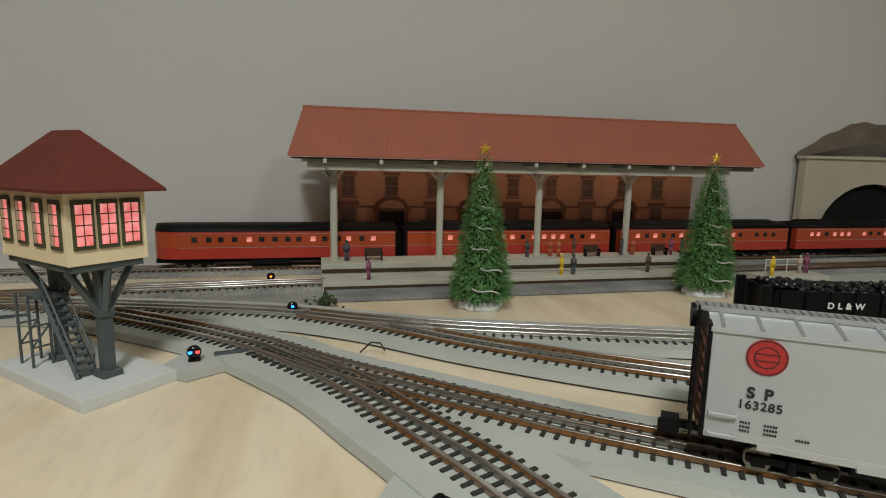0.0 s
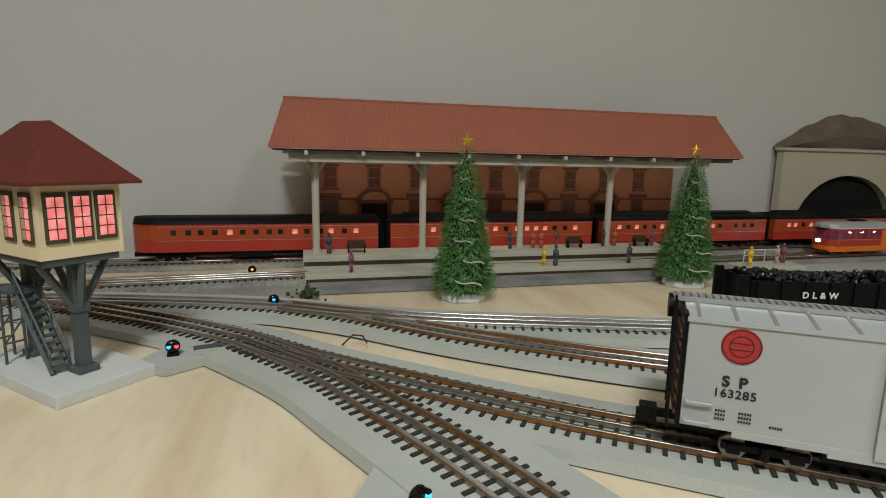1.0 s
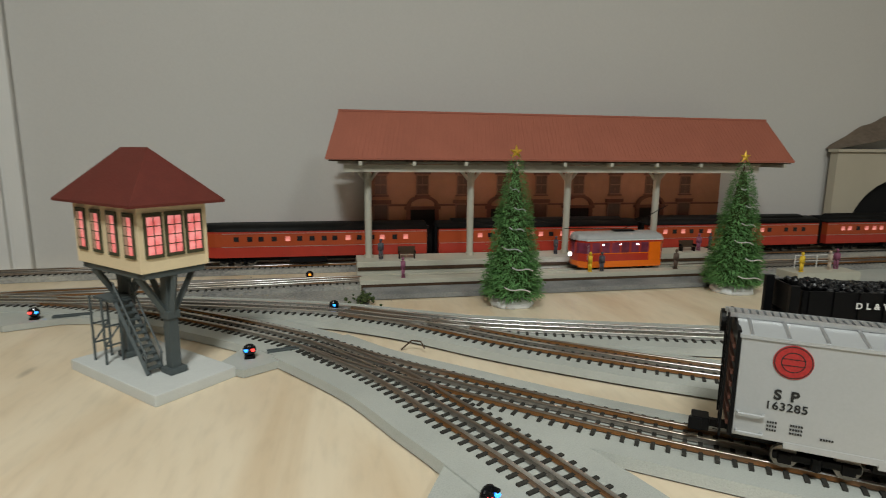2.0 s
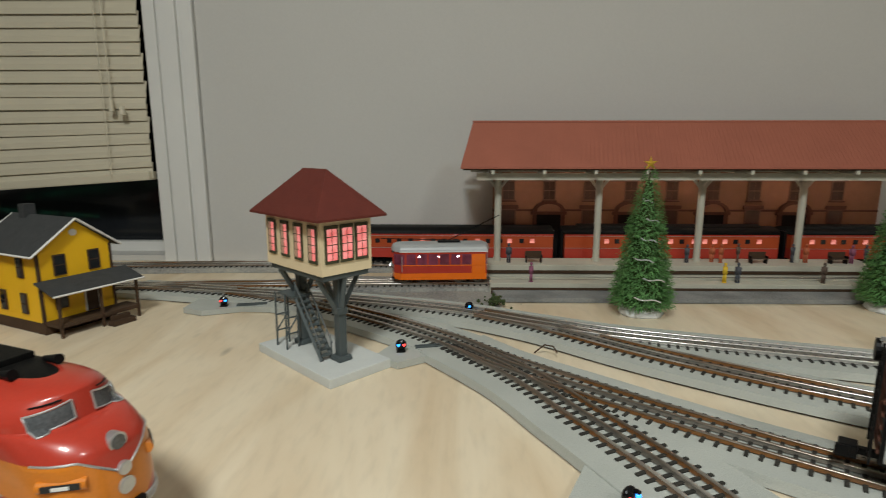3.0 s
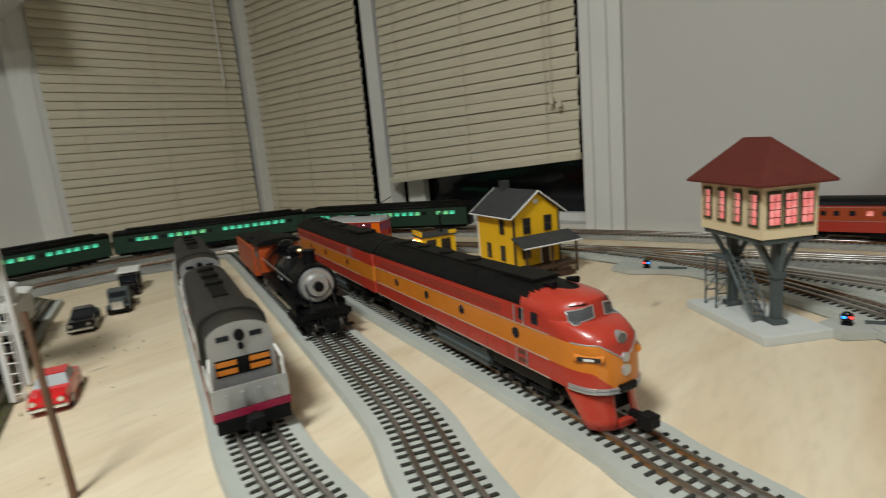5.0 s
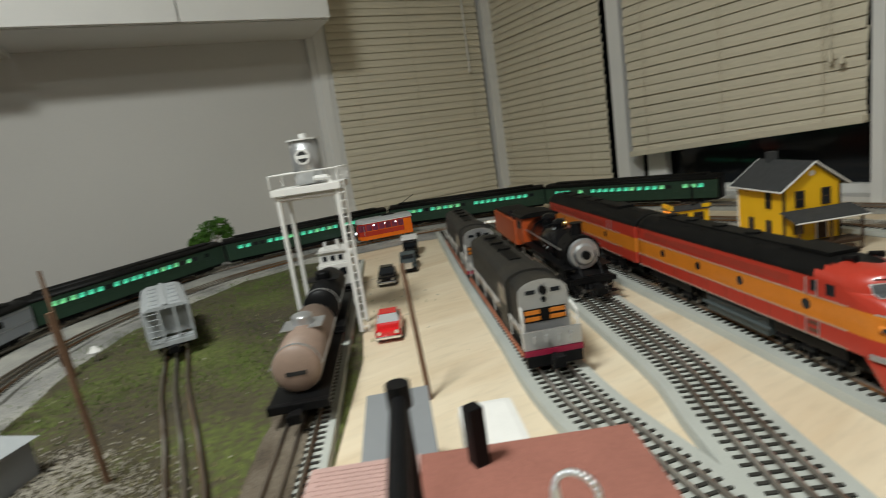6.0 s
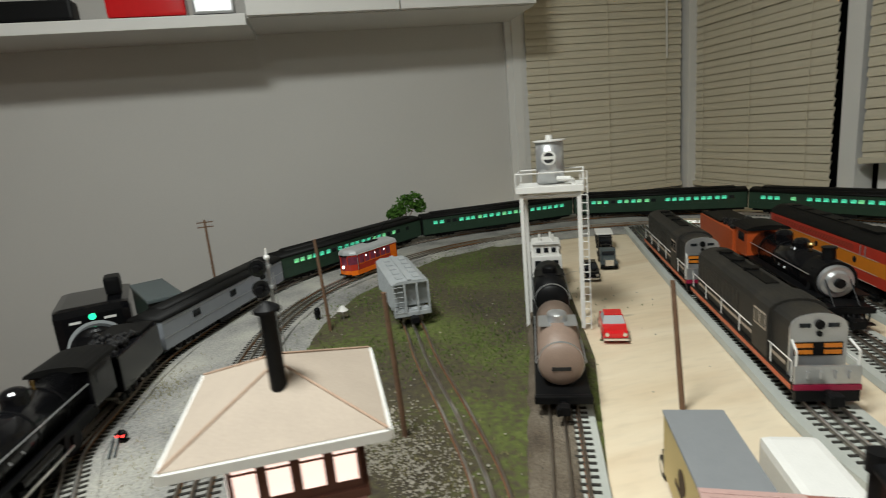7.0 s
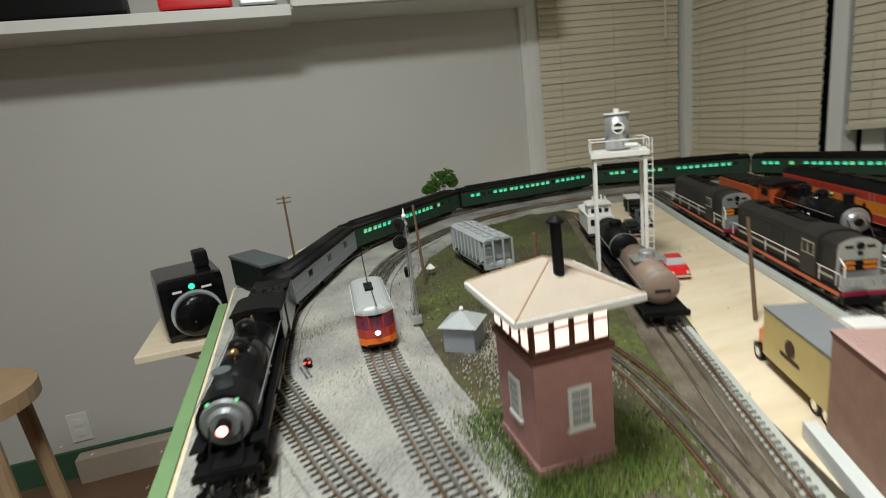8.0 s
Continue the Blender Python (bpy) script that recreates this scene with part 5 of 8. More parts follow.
def steam_engine(m, label, front, cab_mat, tender_mat, lamp=None, big=1.0):
    loco = thing("steam_locomotive", m, label, "locomotive", "steam locomotives")
    L = 0.30 * big
    h = L / 2
    r = 0.0245 * big
    zc = 0.052 * big
    boiler = smooth(part("boiler", rods(((-h + 0.055, 0, zc), (h - 0.040, 0, zc), r), seg=28), M_BLACKGLOSS, loco, "glossy black boiler"))
    part("smokebox", rods(((h - 0.075, 0, zc), (h - 0.036, 0, zc), r + 0.0008), seg=28), M_BLACK, loco)
    f = part("smokebox_front", rods(((h - 0.036, 0, zc), (h - 0.032, 0, zc), r * 0.88, r * 0.80), ((h - 0.032, 0, zc), (h - 0.028, 0, zc), r * 0.62, r * 0.50), seg=28), front, loco, "smokebox front with round door")
    part("door_hub", rods(((h - 0.028, 0, zc), (h - 0.023, 0, zc), 0.006), seg=14), M_BLACK, f)
    if lamp:
        part("headlight", rods(((h - 0.028, 0, zc + 0.002), (h - 0.016, 0, zc + 0.002), 0.0062), seg=18), M_BLACK, loco)
        part("headlight_lens", rods(((h - 0.016, 0, zc + 0.002), (h - 0.0155, 0, zc + 0.002), 0.0050), seg=18), lamp, loco, "glowing rosy headlight")
        for s in (-1, 1):
            part("class_lamp", rods(((h - 0.04, s * 0.013, zc + 0.020), (h - 0.034, s * 0.013, zc + 0.020), 0.0016), ((h - 0.04, s * 0.013, zc + 0.016), (h - 0.034, s * 0.013, zc + 0.016), 0.0016)), M_LITYELLOWGREEN, loco)
    part("chimney", rods(((h - 0.056, 0, zc + r - 0.002), (h - 0.056, 0, zc + r + 0.014), 0.0085, 0.0075), ((h - 0.056, 0, zc + r + 0.0142), (h - 0.056, 0, zc + r + 0.016), 0.009), seg=18), M_GREYSTEEL if lamp else M_BLACK, loco)
    part("sand_dome", ball(rods(((0.02, 0, zc + r - 0.004), (0.02, 0, zc + r + 0.006), 0.011), seg=18), (0.02, 0, zc + r + 0.006), 0.011, sz=0.6), M_BLACKGLOSS, loco)
    part("steam_dome", ball(rods(((-0.035, 0, zc + r - 0.004), (-0.035, 0, zc + r + 0.007), 0.012), seg=18), (-0.035, 0, zc + r + 0.007), 0.012, sz=0.6), M_BLACKGLOSS, loco)
    part("bell", ball(rods(((0.048, 0, zc + r), (0.048, 0, zc + r + 0.006), 0.001)), (0.048, 0, zc + r + 0.008), 0.0045), M_BRASS, loco, "small brass bell")
    part("whistle", rods(((-0.058, 0.004, zc + r), (-0.058, 0.004, zc + r + 0.010), 0.0014)), M_BRASS, loco)
    for s in (-1, 1):
        part("running_board", boxes((-h + 0.06, h - 0.02, min(s * 0.020, s * 0.0325), max(s * 0.020, s * 0.0325), 0.036 * big, 0.0375 * big)), M_BLACK, loco)
        part("handrail", rods(((-h + 0.06, s * (r + 0.003), zc + 0.008), (h - 0.045, s * (r + 0.003), zc + 0.008), 0.0007), seg=5), M_SILVER, loco)
        part("cylinder", rods(((h - 0.060, s * 0.026, 0.016), (h - 0.026, s * 0.026, 0.016), 0.0085), ((h - 0.058, s * 0.025, 0.028), (h - 0.028, s * 0.025, 0.028), 0.006), seg=16), M_BLACK, loco)
        part("main_rod", boxes((-0.06, h - 0.06, min(s * 0.0245, s * 0.026), max(s * 0.0245, s * 0.026), 0.0145, 0.0175)), M_STEEL, loco, "bright side rod")
        for i in range(4):
            x = -0.072 + i * 0.038
            part("driving_wheel", rods(((x, s * 0.0145, 0.0165), (x, s * 0.0195, 0.0165), 0.0165), ((x, s * 0.0194, 0.0165), (x, s * 0.0215, 0.0165), 0.005), seg=20), M_BLACK, loco)
    truck(loco, h - 0.022, 2, 0.024)
    part("frame", boxes((-h + 0.02, h - 0.004, -0.013, 0.013, 0.012, 0.03)), M_BLACK, loco)
    part("pilot_beam", boxes((h - 0.008, h - 0.002, -0.030, 0.030, 0.0200, 0.0265), bevel=0.001), M_BLACK, loco, "black pilot beam")
    part("pilot_deck", boxes((h - 0.034, h - 0.002, -0.026, 0.026, 0.0268, 0.0285), bevel=0.0005), M_BLACK, loco)
    for k in range(9):
        y = -0.024 + 0.006 * k
        part("pilot_bar", rods(((h - 0.004, y, 0.0200), (h + 0.008 - 0.012 * abs(y) / 0.024, y * 0.92, 0.0030), 0.0012), seg=6), M_BLACK, loco)
    for s in (-1, 1):
        part("smokebox_brace", rods(((h - 0.006, s * 0.014, 0.0270), (h - 0.034, s * 0.014, zc + 0.006), 0.0009), seg=6), M_BLACK, loco)
        part("pilot_step", boxes((h - 0.012, h - 0.003, min(s * 0.024, s * 0.031), max(s * 0.024, s * 0.031), 0.0040, 0.0055)), M_BLACK, loco)
        part("air_tank", rods(((-0.030, s * 0.0285, 0.0315), (0.030, s * 0.0285, 0.0315), 0.0052), seg=14), M_BLACKGLOSS, loco, "glossy air reservoir")
        part("steam_pipe", rods(((h - 0.052, s * (r * 0.75), zc + r * 0.62), (h - 0.050, s * 0.0265, 0.030), 0.0030), seg=10), M_BLACK, loco)
        part("sand_pipe", rods(((0.018, s * 0.008, zc + r + 0.002), (0.012, s * (r + 0.001), zc - 0.004), 0.0009), ((0.024, s * 0.008, zc + r + 0.002), (0.030, s * (r + 0.001), zc - 0.004), 0.0009), seg=5), M_SILVER, loco)
    for x in (-0.065, -0.015, 0.038):
        part("boiler_band", rods(((x, 0, zc), (x + 0.0018, 0, zc), r + 0.0004), seg=28), M_BLACK, boiler)
    coupler(loco, h, 1)
    cab = part("cab", boxes((-h + 0.005, -h + 0.056, -0.0305, 0.0305, 0.034, 0.078), bevel=0.001), cab_mat, loco, "cab with side windows")
    part("cab_roof", prism(bmesh.new(), roof_arc(0.0335, 0.0782, 0.0865), -h - 0.006, -h + 0.060), M_SOOT, cab)
    for s in (-1, 1):
        part("cab_window", boxes((-h + 0.016, -h + 0.044, min(s * 0.0300, s * 0.0310), max(s * 0.0300, s * 0.0310), 0.058, 0.072)), M_GLASSDARK, cab)
    half = 0.064 if lamp else 0.095
    tx = -h - 0.010 - half
    ten = part("tender", boxes((tx - half, tx + half, -0.031, 0.031, 0.020, 0.066), bevel=0.002), tender_mat, loco, "tender")
    part("tender_deck", boxes((tx - half + 0.001, tx + half - 0.075, -0.028, 0.028, 0.0662, 0.070), bevel=0.001), M_SOOT, ten)
    rnd = random.Random(11)
    bm = bmesh.new()
    for i in range(120):
        bmesh.ops.create_icosphere(bm, subdivisions=1, radius=rnd.uniform(0.003, 0.0055), matrix=Matrix.Translation((tx + half - 0.073 + rnd.random() * 0.066, rnd.uniform(-0.024, 0.024), 0.066 + rnd.random() * 0.008)))
    part("coal", bm, M_COAL, ten)
    for x in (tx - half + 0.030, tx + half - 0.030):
        truck(loco, x, 3, 0.036)
    return loco


f_s = TRACK_F.nearest(-0.285, 0.596)
steam_engine(TRACK_F.car(f_s + 0.17, 0.2, flip=180) @ Matrix.Scale(1.16, 4), "black steam locomotive with silver front and orange cab", M_SILVER, M_REDORANGE, M_REDORANGE)
o_s = OUTER.nearest(-0.085, -0.487)
steam_engine(OUTER.car(o_s + 0.175, 0.2, flip=180) @ Matrix.Scale(1.10, 4), "glossy black steam locomotive with a lit rosy headlight", M_SMOKEGREY, M_BLACKGLOSS, M_BLACKGLOSS, M_PINKLAMP, 1.08)


def tank_car(m, label, mt, domed=True):
    car = thing("tank_car", m, label, "tank car", "tank cars")
    L, r = 0.200, 0.0265
    part("frame", boxes((-L / 2, L / 2, -0.0315, 0.0315, 0.0165, 0.0215), bevel=0.001), M_BLACK, car)
    bm = rods(((-L / 2 + 0.022, 0, 0.0495), (L / 2 - 0.022, 0, 0.0495), r), seg=30)
    for s in (-1, 1):
        ball(bm, (s * (L / 2 - 0.022), 0, 0.0495), r, sx=0.35, seg=30)
    tank = smooth(part("tank", bm, mt, car, "taupe riveted tank barrel"))
    part("tank_band", rods(((L / 2 - 0.026, 0, 0.0495), (L / 2 - 0.022, 0, 0.0495), r + 0.0005), seg=30), M_SILVER, tank)
    part("dome", ball(rods(((0, 0, 0.068), (0, 0, 0.084), 0.0125), seg=24), (0, 0, 0.084), 0.0125, sz=0.35), M_SILVER if mt is M_TANK else mt, tank, "silver dome")
    part("dome_platform", boxes((-0.020, 0.020, -0.024, 0.024, 0.0735, 0.0745)), M_SILVER if mt is M_TANK else mt, tank)
    for s in (-1, 1):
        part("handrail", rods(((-L / 2 + 0.02, s * (r + 0.002), 0.052), (L / 2 - 0.02, s * (r + 0.002), 0.052), 0.0008), seg=5), M_SILVER, tank)
        part("end_number_bar", boxes((min(s * (L / 2 - 0.0135), s * (L / 2 - 0.0125)), max(s * (L / 2 - 0.0135), s * (L / 2 - 0.0125)), -0.011, 0.011, 0.045, 0.0495)), M_INK, tank)
        part("end_sill", boxes((min(s * L / 2, s * (L / 2 + 0.008)), max(s * L / 2, s * (L / 2 + 0.008)), -0.0325, 0.0325, 0.014, 0.023), bevel=0.0015), M_BLACK, car)
        truck(car, s * (L / 2 - 0.036), 2, 0.034)
        coupler(car, s * (L / 2 + 0.004), s)
    return car


h_s = TRACK_H.nearest(-0.213, 0.127)
tank_car(TRACK_H.car(h_s + 0.105, 0.13, RAILTOP, 180), "taupe tank car with silver dome on worn track", M_TANK)
tank_car(TRACK_H.car(h_s + 0.105 + 0.235, 0.13, RAILTOP, 180), "black tank car behind a taupe one", M_BLACK)


def work_caboose(m):
    car = thing("caboose", m, "white caboose with cupola and black frame", "caboose")
    part("frame", boxes((-0.09, 0.09, -0.031, 0.031, 0.0165, 0.0225), bevel=0.001), M_BLACK, car)
    part("body", boxes((-0.06, 0.07, -0.030, 0.030, 0.0227, 0.064), bevel=0.001), M_STONEWHITE, car, "white body")
    part("cupola", boxes((0.015, 0.06, -0.026, 0.026, 0.0642, 0.087), bevel=0.001), M_STONEWHITE, car)
    part("roof", prism(bmesh.new(), roof_arc(0.033, 0.0642, 0.0705), -0.065, 0.0148), M_STONEWHITE, car)
    part("cupola_roof", prism(bmesh.new(), roof_arc(0.029, 0.0872, 0.0925), 0.010, 0.064), M_STONEWHITE, car)
    for y in (-0.015, 0.0, 0.015):
        part("front_window", boxes((0.0602, 0.0612, y - 0.0045, y + 0.0045, 0.070, 0.080)), M_GLASSDARK, car)
    for y in (-0.017, 0.017):
        part("front_window", boxes((0.0702, 0.0712, y - 0.006, y + 0.006, 0.042, 0.056)), M_GLASSDARK, car)
    for x, y in ((0.03, 0.01), (0.045, -0.012), (0.055, 0.014)):
        part("stack", rods(((x, y, 0.09), (x, y, 0.106), 0.0025)), M_STONEWHITE, car)
    for s in (-1, 1):
        truck(car, s * 0.055, 2, 0.034)
    return car


work_caboose(TRACK_H.car(h_s + 0.105 + 0.235 + 0.225, 0.11, RAILTOP, 180))


def covered_hopper(m):
    car = thing("covered_hopper_car", m, "light grey covered hopper car with ribbed ends on a weedy spur", "hopper car")
    L, w = 0.205, 0.0325
    part("body", boxes((-L / 2 + 0.02, L / 2 - 0.02, -w, w, 0.030, 0.075), bevel=0.0008), M_HOPPER, car, "ribbed grey sides")
    part("slope_sheet", prism(bmesh.new(), [(-w + 0.002, 0.017), (w - 0.002, 0.017), (w - 0.002, 0.0298), (-w + 0.002, 0.0298)], -L / 2 + 0.045, L / 2 - 0.045), M_HOPPER, car)
    part("roof", prism(bmesh.new(), [(-w - 0.0005, 0.0752), (w + 0.0005, 0.0752), (w * 0.7, 0.0805), (-w * 0.7, 0.0805)], -L / 2, L / 2), M_HOPPER, car)
    for i in range(5):
        for s in (-1, 1):
            part("hatch", boxes((-0.078 + i * 0.036, -0.058 + i * 0.036, s * 0.015 - 0.006, s * 0.015 + 0.006, 0.0806, 0.083), bevel=0.0008), M_HOPPER, car)
    part("running_board", boxes((-L / 2, L / 2, -0.004, 0.004, 0.0815, 0.083)), M_HOPPER, car)
    for i in range(8):
        x = -L / 2 + 0.024 + i * (L - 0.048) / 7
        for s in (-1, 1):
            part("side_rib", boxes((x - 0.001, x + 0.001, min(s * w, s * (w + 0.0022)), max(s * w, s * (w + 0.0022)), 0.026, 0.075)), M_HOPPER, car)
    for s in (-1, 1):
        for y in (-0.031, -0.011, 0.011, 0.031):
            part("end_post", boxes((min(s * (L / 2 - 0.004), s * L / 2), max(s * (L / 2 - 0.004), s * L / 2), y - 0.0016, y + 0.0016, 0.018, 0.0752)), M_HOPPER, car)
        part("end_sill", boxes((min(s * (L / 2 - 0.010), s * L / 2), max(s * (L / 2 - 0.010), s * L / 2), -w, w, 0.0165, 0.024), bevel=0.001), M_HOPPER, car)
        part("end_platform", boxes((min(s * (L / 2 - 0.02), s * (L / 2 - 0.004)), max(s * (L / 2 - 0.02), s * (L / 2 - 0.004)), -w + 0.002, w - 0.002, 0.0245, 0.0265)), M_HOPPER, car)
        bm = bmesh.new()
        for k in range(6):
            rod(bm, (s * (L / 2 + 0.001), -0.030, 0.026 + k * 0.009), (s * (L / 2 + 0.001), -0.013, 0.026 + k * 0.009), 0.0007, seg=5)
        part("ladder", bm, M_HOPPER, car)
        truck(car, s * (L / 2 - 0.034), 2, 0.034)
        coupler(car, s * L / 2, s)
    return car


j_s = TRACK_J.nearest(-0.58, 0.018)
covered_hopper(TRACK_J.car(j_s + 0.105, 0.13, RAILTOP, 180))


def trolley():
    car = thing("trolley_car", pose(0, 0, 0), "red and orange interurban trolley with grey roof and lit headlight", "trolley")
    L, w = 0.172, 0.0285
    h = L / 2

    def outline(k=1.0, cut=0.0):
        return [(-h + 0.006 + cut, -w * k), (h - 0.016 - cut, -w * k), (h - 0.004 - cut, -w * 0.62 * k), (h - cut, 0), (h - 0.004 - cut, w * 0.62 * k), (h - 0.016 - cut, w * k), (-h + 0.006 + cut, w * k), (-h + cut, 0)]

    part("skirt", solid(bmesh.new(), outline(), 0.008, 0.0195), M_ORANGEENAMEL, car, "bright orange skirt")
    part("side", solid(bmesh.new(), outline(), 0.0196, 0.034), M_TROLLEYRED, car, "red lower sides")
    part("window_band", solid(bmesh.new(), outline(0.985, 0.0003), 0.0341, 0.0535), M_PURPLEPANE, car, "violet-tinted lit panes")
    part("letterboard", solid(bmesh.new(), outline(1.0), 0.0536, 0.0575), M_TROLLEYRED, car)
    for s in (-1, 1):
        for i in range(8):
            x = -h + 0.012 + i * (L - 0.036) / 7
            part("window_post", boxes((x - 0.0016, x + 0.0016, min(s * w * 0.98, s * (w + 0.0003)), max(s * w * 0.98, s * (w + 0.0003)), 0.0341, 0.0536)), M_RED, car)
        part("eave_strip", boxes((-h + 0.004, h - 0.014, min(s * w, s * (w + 0.0012)), max(s * w, s * (w + 0.0012)), 0.0570, 0.0588)), M_STONEWHITE, car)
        part("rear_panel", boxes((-h + 0.008, -h + 0.032, min(s * w, s * (w + 0.0004)), max(s * w, s * (w + 0.0004)), 0.0197, 0.0535)), M_ORANGEENAMEL, car, "orange rear door panel")
    for y in (-0.0105, 0.0105):
        part("front_post", boxes((h - 0.0048, h - 0.0008, y - 0.0012, y + 0.0012, 0.0341, 0.0536)), M_RED, car)
    roof = part("roof", bmesh.new(), M_CARSILVER, car, "silver-grey rounded roof")
    bm = bmesh.new()
    prev = None
    for k in range(6):
        f = k / 5
        row = [bm.verts.new((x * (1 - 0.10 * f * f), y * math.cos(f * 1.2), 0.0576 + 0.0125 * math.sin(f * math.pi / 2))) for x, y in [(x * 1.02, y * 1.03) for x, y in outline()]]
        if prev:
            for i in range(len(row)):
                j = (i + 1) % len(row)
                bm.faces.new((prev[i], prev[j], row[j], row[i]))
        prev = row
    bm.faces.new(prev)
    bmesh.ops.recalc_face_normals(bm, faces=bm.faces)
    bm.to_mesh(roof.data)
    bm.free()
    for i in range(5):
        for s in (-1, 1):
            part("roof_vent", ball(bmesh.new(), (-0.058 + i * 0.029, s * 0.014, 0.0675), 0.0032, sz=0.8, seg=8), M_SILVER, car)
    part("trolley_base", boxes((-0.035, 0.005, -0.007, 0.007, 0.0702, 0.0735), bevel=0.001), M_BLACK, car)
    part("trolley_pole", rods(((-0.015, 0, 0.0735), (-0.105, 0, 0.118), 0.0009), seg=6), M_BLACK, car, "slender black trolley pole")
    part("trolley_pole", rods(((-0.01, 0.003, 0.0745), (0.105, 0.003, 0.078), 0.0008), seg=6), M_BLACK, car, "tied-down trolley pole")
    part("headlight", rods(((h - 0.002, 0, 0.0300), (h + 0.0035, 0, 0.0300), 0.0052), seg=18), M_CHROME, car)
    part("headlight_lens", rods(((h + 0.0035, 0, 0.0300), (h + 0.004, 0, 0.0300), 0.0032), seg=18), M_TROLLEYLAMP, car, "bright white headlight")
    for x in (-0.030, 0.004, 0.038):
        for s in (-1, 1):
            part("cabin_lamp", ball(bmesh.new(), (x, s * (w - 0.0002), 0.0495), 0.0016, sy=0.5, seg=8), M_HEADLIGHT, car)
    for s in (-1, 1):
        part("belt_rail", boxes((-h + 0.006, h - 0.016, min(s * w, s * (w + 0.0008)), max(s * w, s * (w + 0.0008)), 0.0330, 0.0345)), M_ORANGEENAMEL, car)
        part("cab_rail", rods(((h - 0.0175, s * (w + 0.001), 0.022), (h - 0.0175, s * (w + 0.001), 0.050), 0.0007), seg=5), M_SILVER, car)
    part("route_sign", boxes((h - 0.006, h + 0.0008, -0.010, 0.010, 0.0540, 0.0578), bevel=0.0004), M_BLACK, car)
    part("anticlimber", boxes((h - 0.010, h + 0.001, -0.018, 0.018, 0.008, 0.0105), bevel=0.0008), M_BLACK, car)
    for x in (-0.048, 0.048):
        truck(car, x, 2, 0.034)
    return car


TROLLEY = trolley()


# ---------------------------------------------------------------- buildings
def signal_tower():
    t = thing("signal_tower", pose(0.1675, 0.9045, 0, 0, 0, -43.4), "cream signal tower with maroon hip roof on grey steel legs", "signal tower")
    part("base_slab", boxes((-0.078, 0.078, -0.0415, 0.0415, 0.0, 0.011), bevel=0.0015), M_CONCRETE, t, "pale grey slab")
    part("body", boxes((-0.057, 0.057, -0.0325, 0.0325, 0.116, 0.178), bevel=0.0006), M_CREAM, t, "smooth cream walls")
    for x, y in ((0.0565, -0.032), (-0.0565, -0.032), (0.0565, 0.032)):
        part("corner_board", boxes((x - 0.001, x + 0.001, y - 0.001, y + 0.001, 0.1162, 0.178)), M_CREAM, t)
    bm = bmesh.new()
    e = [bm.verts.new(p) for p in ((-0.071, -0.0455, 0.176), (0.071, -0.0455, 0.176), (0.071, 0.0455, 0.176), (-0.071, 0.0455, 0.176))]
    e2 = [bm.verts.new((v.co.x, v.co.y, 0.1785)) for v in e]
    r = [bm.verts.new((-0.024, 0, 0.2275)), bm.verts.new((0.024, 0, 0.2275))]
    bm.faces.new(e[::-1])
    for i in range(4):
        bm.faces.new((e[i], e[(i + 1) % 4], e2[(i + 1) % 4], e2[i]))
    bm.faces.new((e2[0], e2[1], r[1], r[0]))
    bm.faces.new((e2[1], e2[2], r[1]))
    bm.faces.new((e2[2], e2[3], r[0], r[1]))
    bm.faces.new((e2[3], e2[0], r[0]))
    bmesh.ops.recalc_face_normals(bm, faces=bm.faces)
    part("roof", bm, M_MAROON, t, "maroon hip roof")

    def sash(x, y, turn, dim=0):
        wd = part("window", boxes((-0.0085, 0.0085, -0.0016, 0.0002, -0.0205, 0.0205), bevel=0.0004), M_OLIVE, t, "olive sash window glowing pink")
        wd.matrix_local = pose(x, y, 0.1495, 0, 0, turn)
        for i in range(2):
            for j in range(4):
                p = part("pane", boxes((-0.0061 + i * 0.0067, -0.0006 + i * 0.0067, -0.0021, -0.0017, -0.0170 + j * 0.0087, -0.0093 + j * 0.0087)), M_DIMTOWER if (dim and i == 0) else M_LITTOWER, wd)
    for y in (-0.0195, 0.0, 0.0195):
        sash(0.0572, y, 90)
    for x in (-0.043, -0.0145, 0.0145, 0.043):
        sash(x, -0.0327, 0, 1)
    part("floor_beam", boxes((-0.052, 0.052, -0.030, -0.024, 0.110, 0.1158), (-0.052, 0.052, 0.024, 0.030, 0.110, 0.1158), (-0.055, -0.045, -0.030, 0.030, 0.110, 0.1158), (0.045, 0.055, -0.030, 0.030, 0.110, 0.1158), bevel=0.0006), M_GREYSTEEL, t)
    for x in (-0.040, 0.040):
        leg = part("column", boxes((x - 0.0050, x + 0.0050, -0.0050, 0.0050, 0.016, 0.110), bevel=0.0008), M_GREYSTEEL, t, "grey steel column")
        part("footing", boxes((x - 0.0090, x + 0.0090, -0.0090, 0.0090, 0.0111, 0.017), bevel=0.002), M_GREYSTEEL, leg)
        part("collar", boxes((x - 0.0066, x + 0.0066, -0.0066, 0.0066, 0.066, 0.074), bevel=0.001), M_GREYSTEEL, leg)
        for sx, sy in ((-1, 0), (1, 0), (0, -1), (0, 1)):
            tip = (x + sx * 0.012 if abs(x + sx * 0.02) > 0.05 else x + sx * 0.034, sy * 0.027, 0.110)
            bm = bmesh.new()
            rod(bm, (x + sx * 0.004, sy * 0.004, 0.071), tip, 0.0034, seg=4)
            part("brace", bm, M_GREYSTEEL, leg)
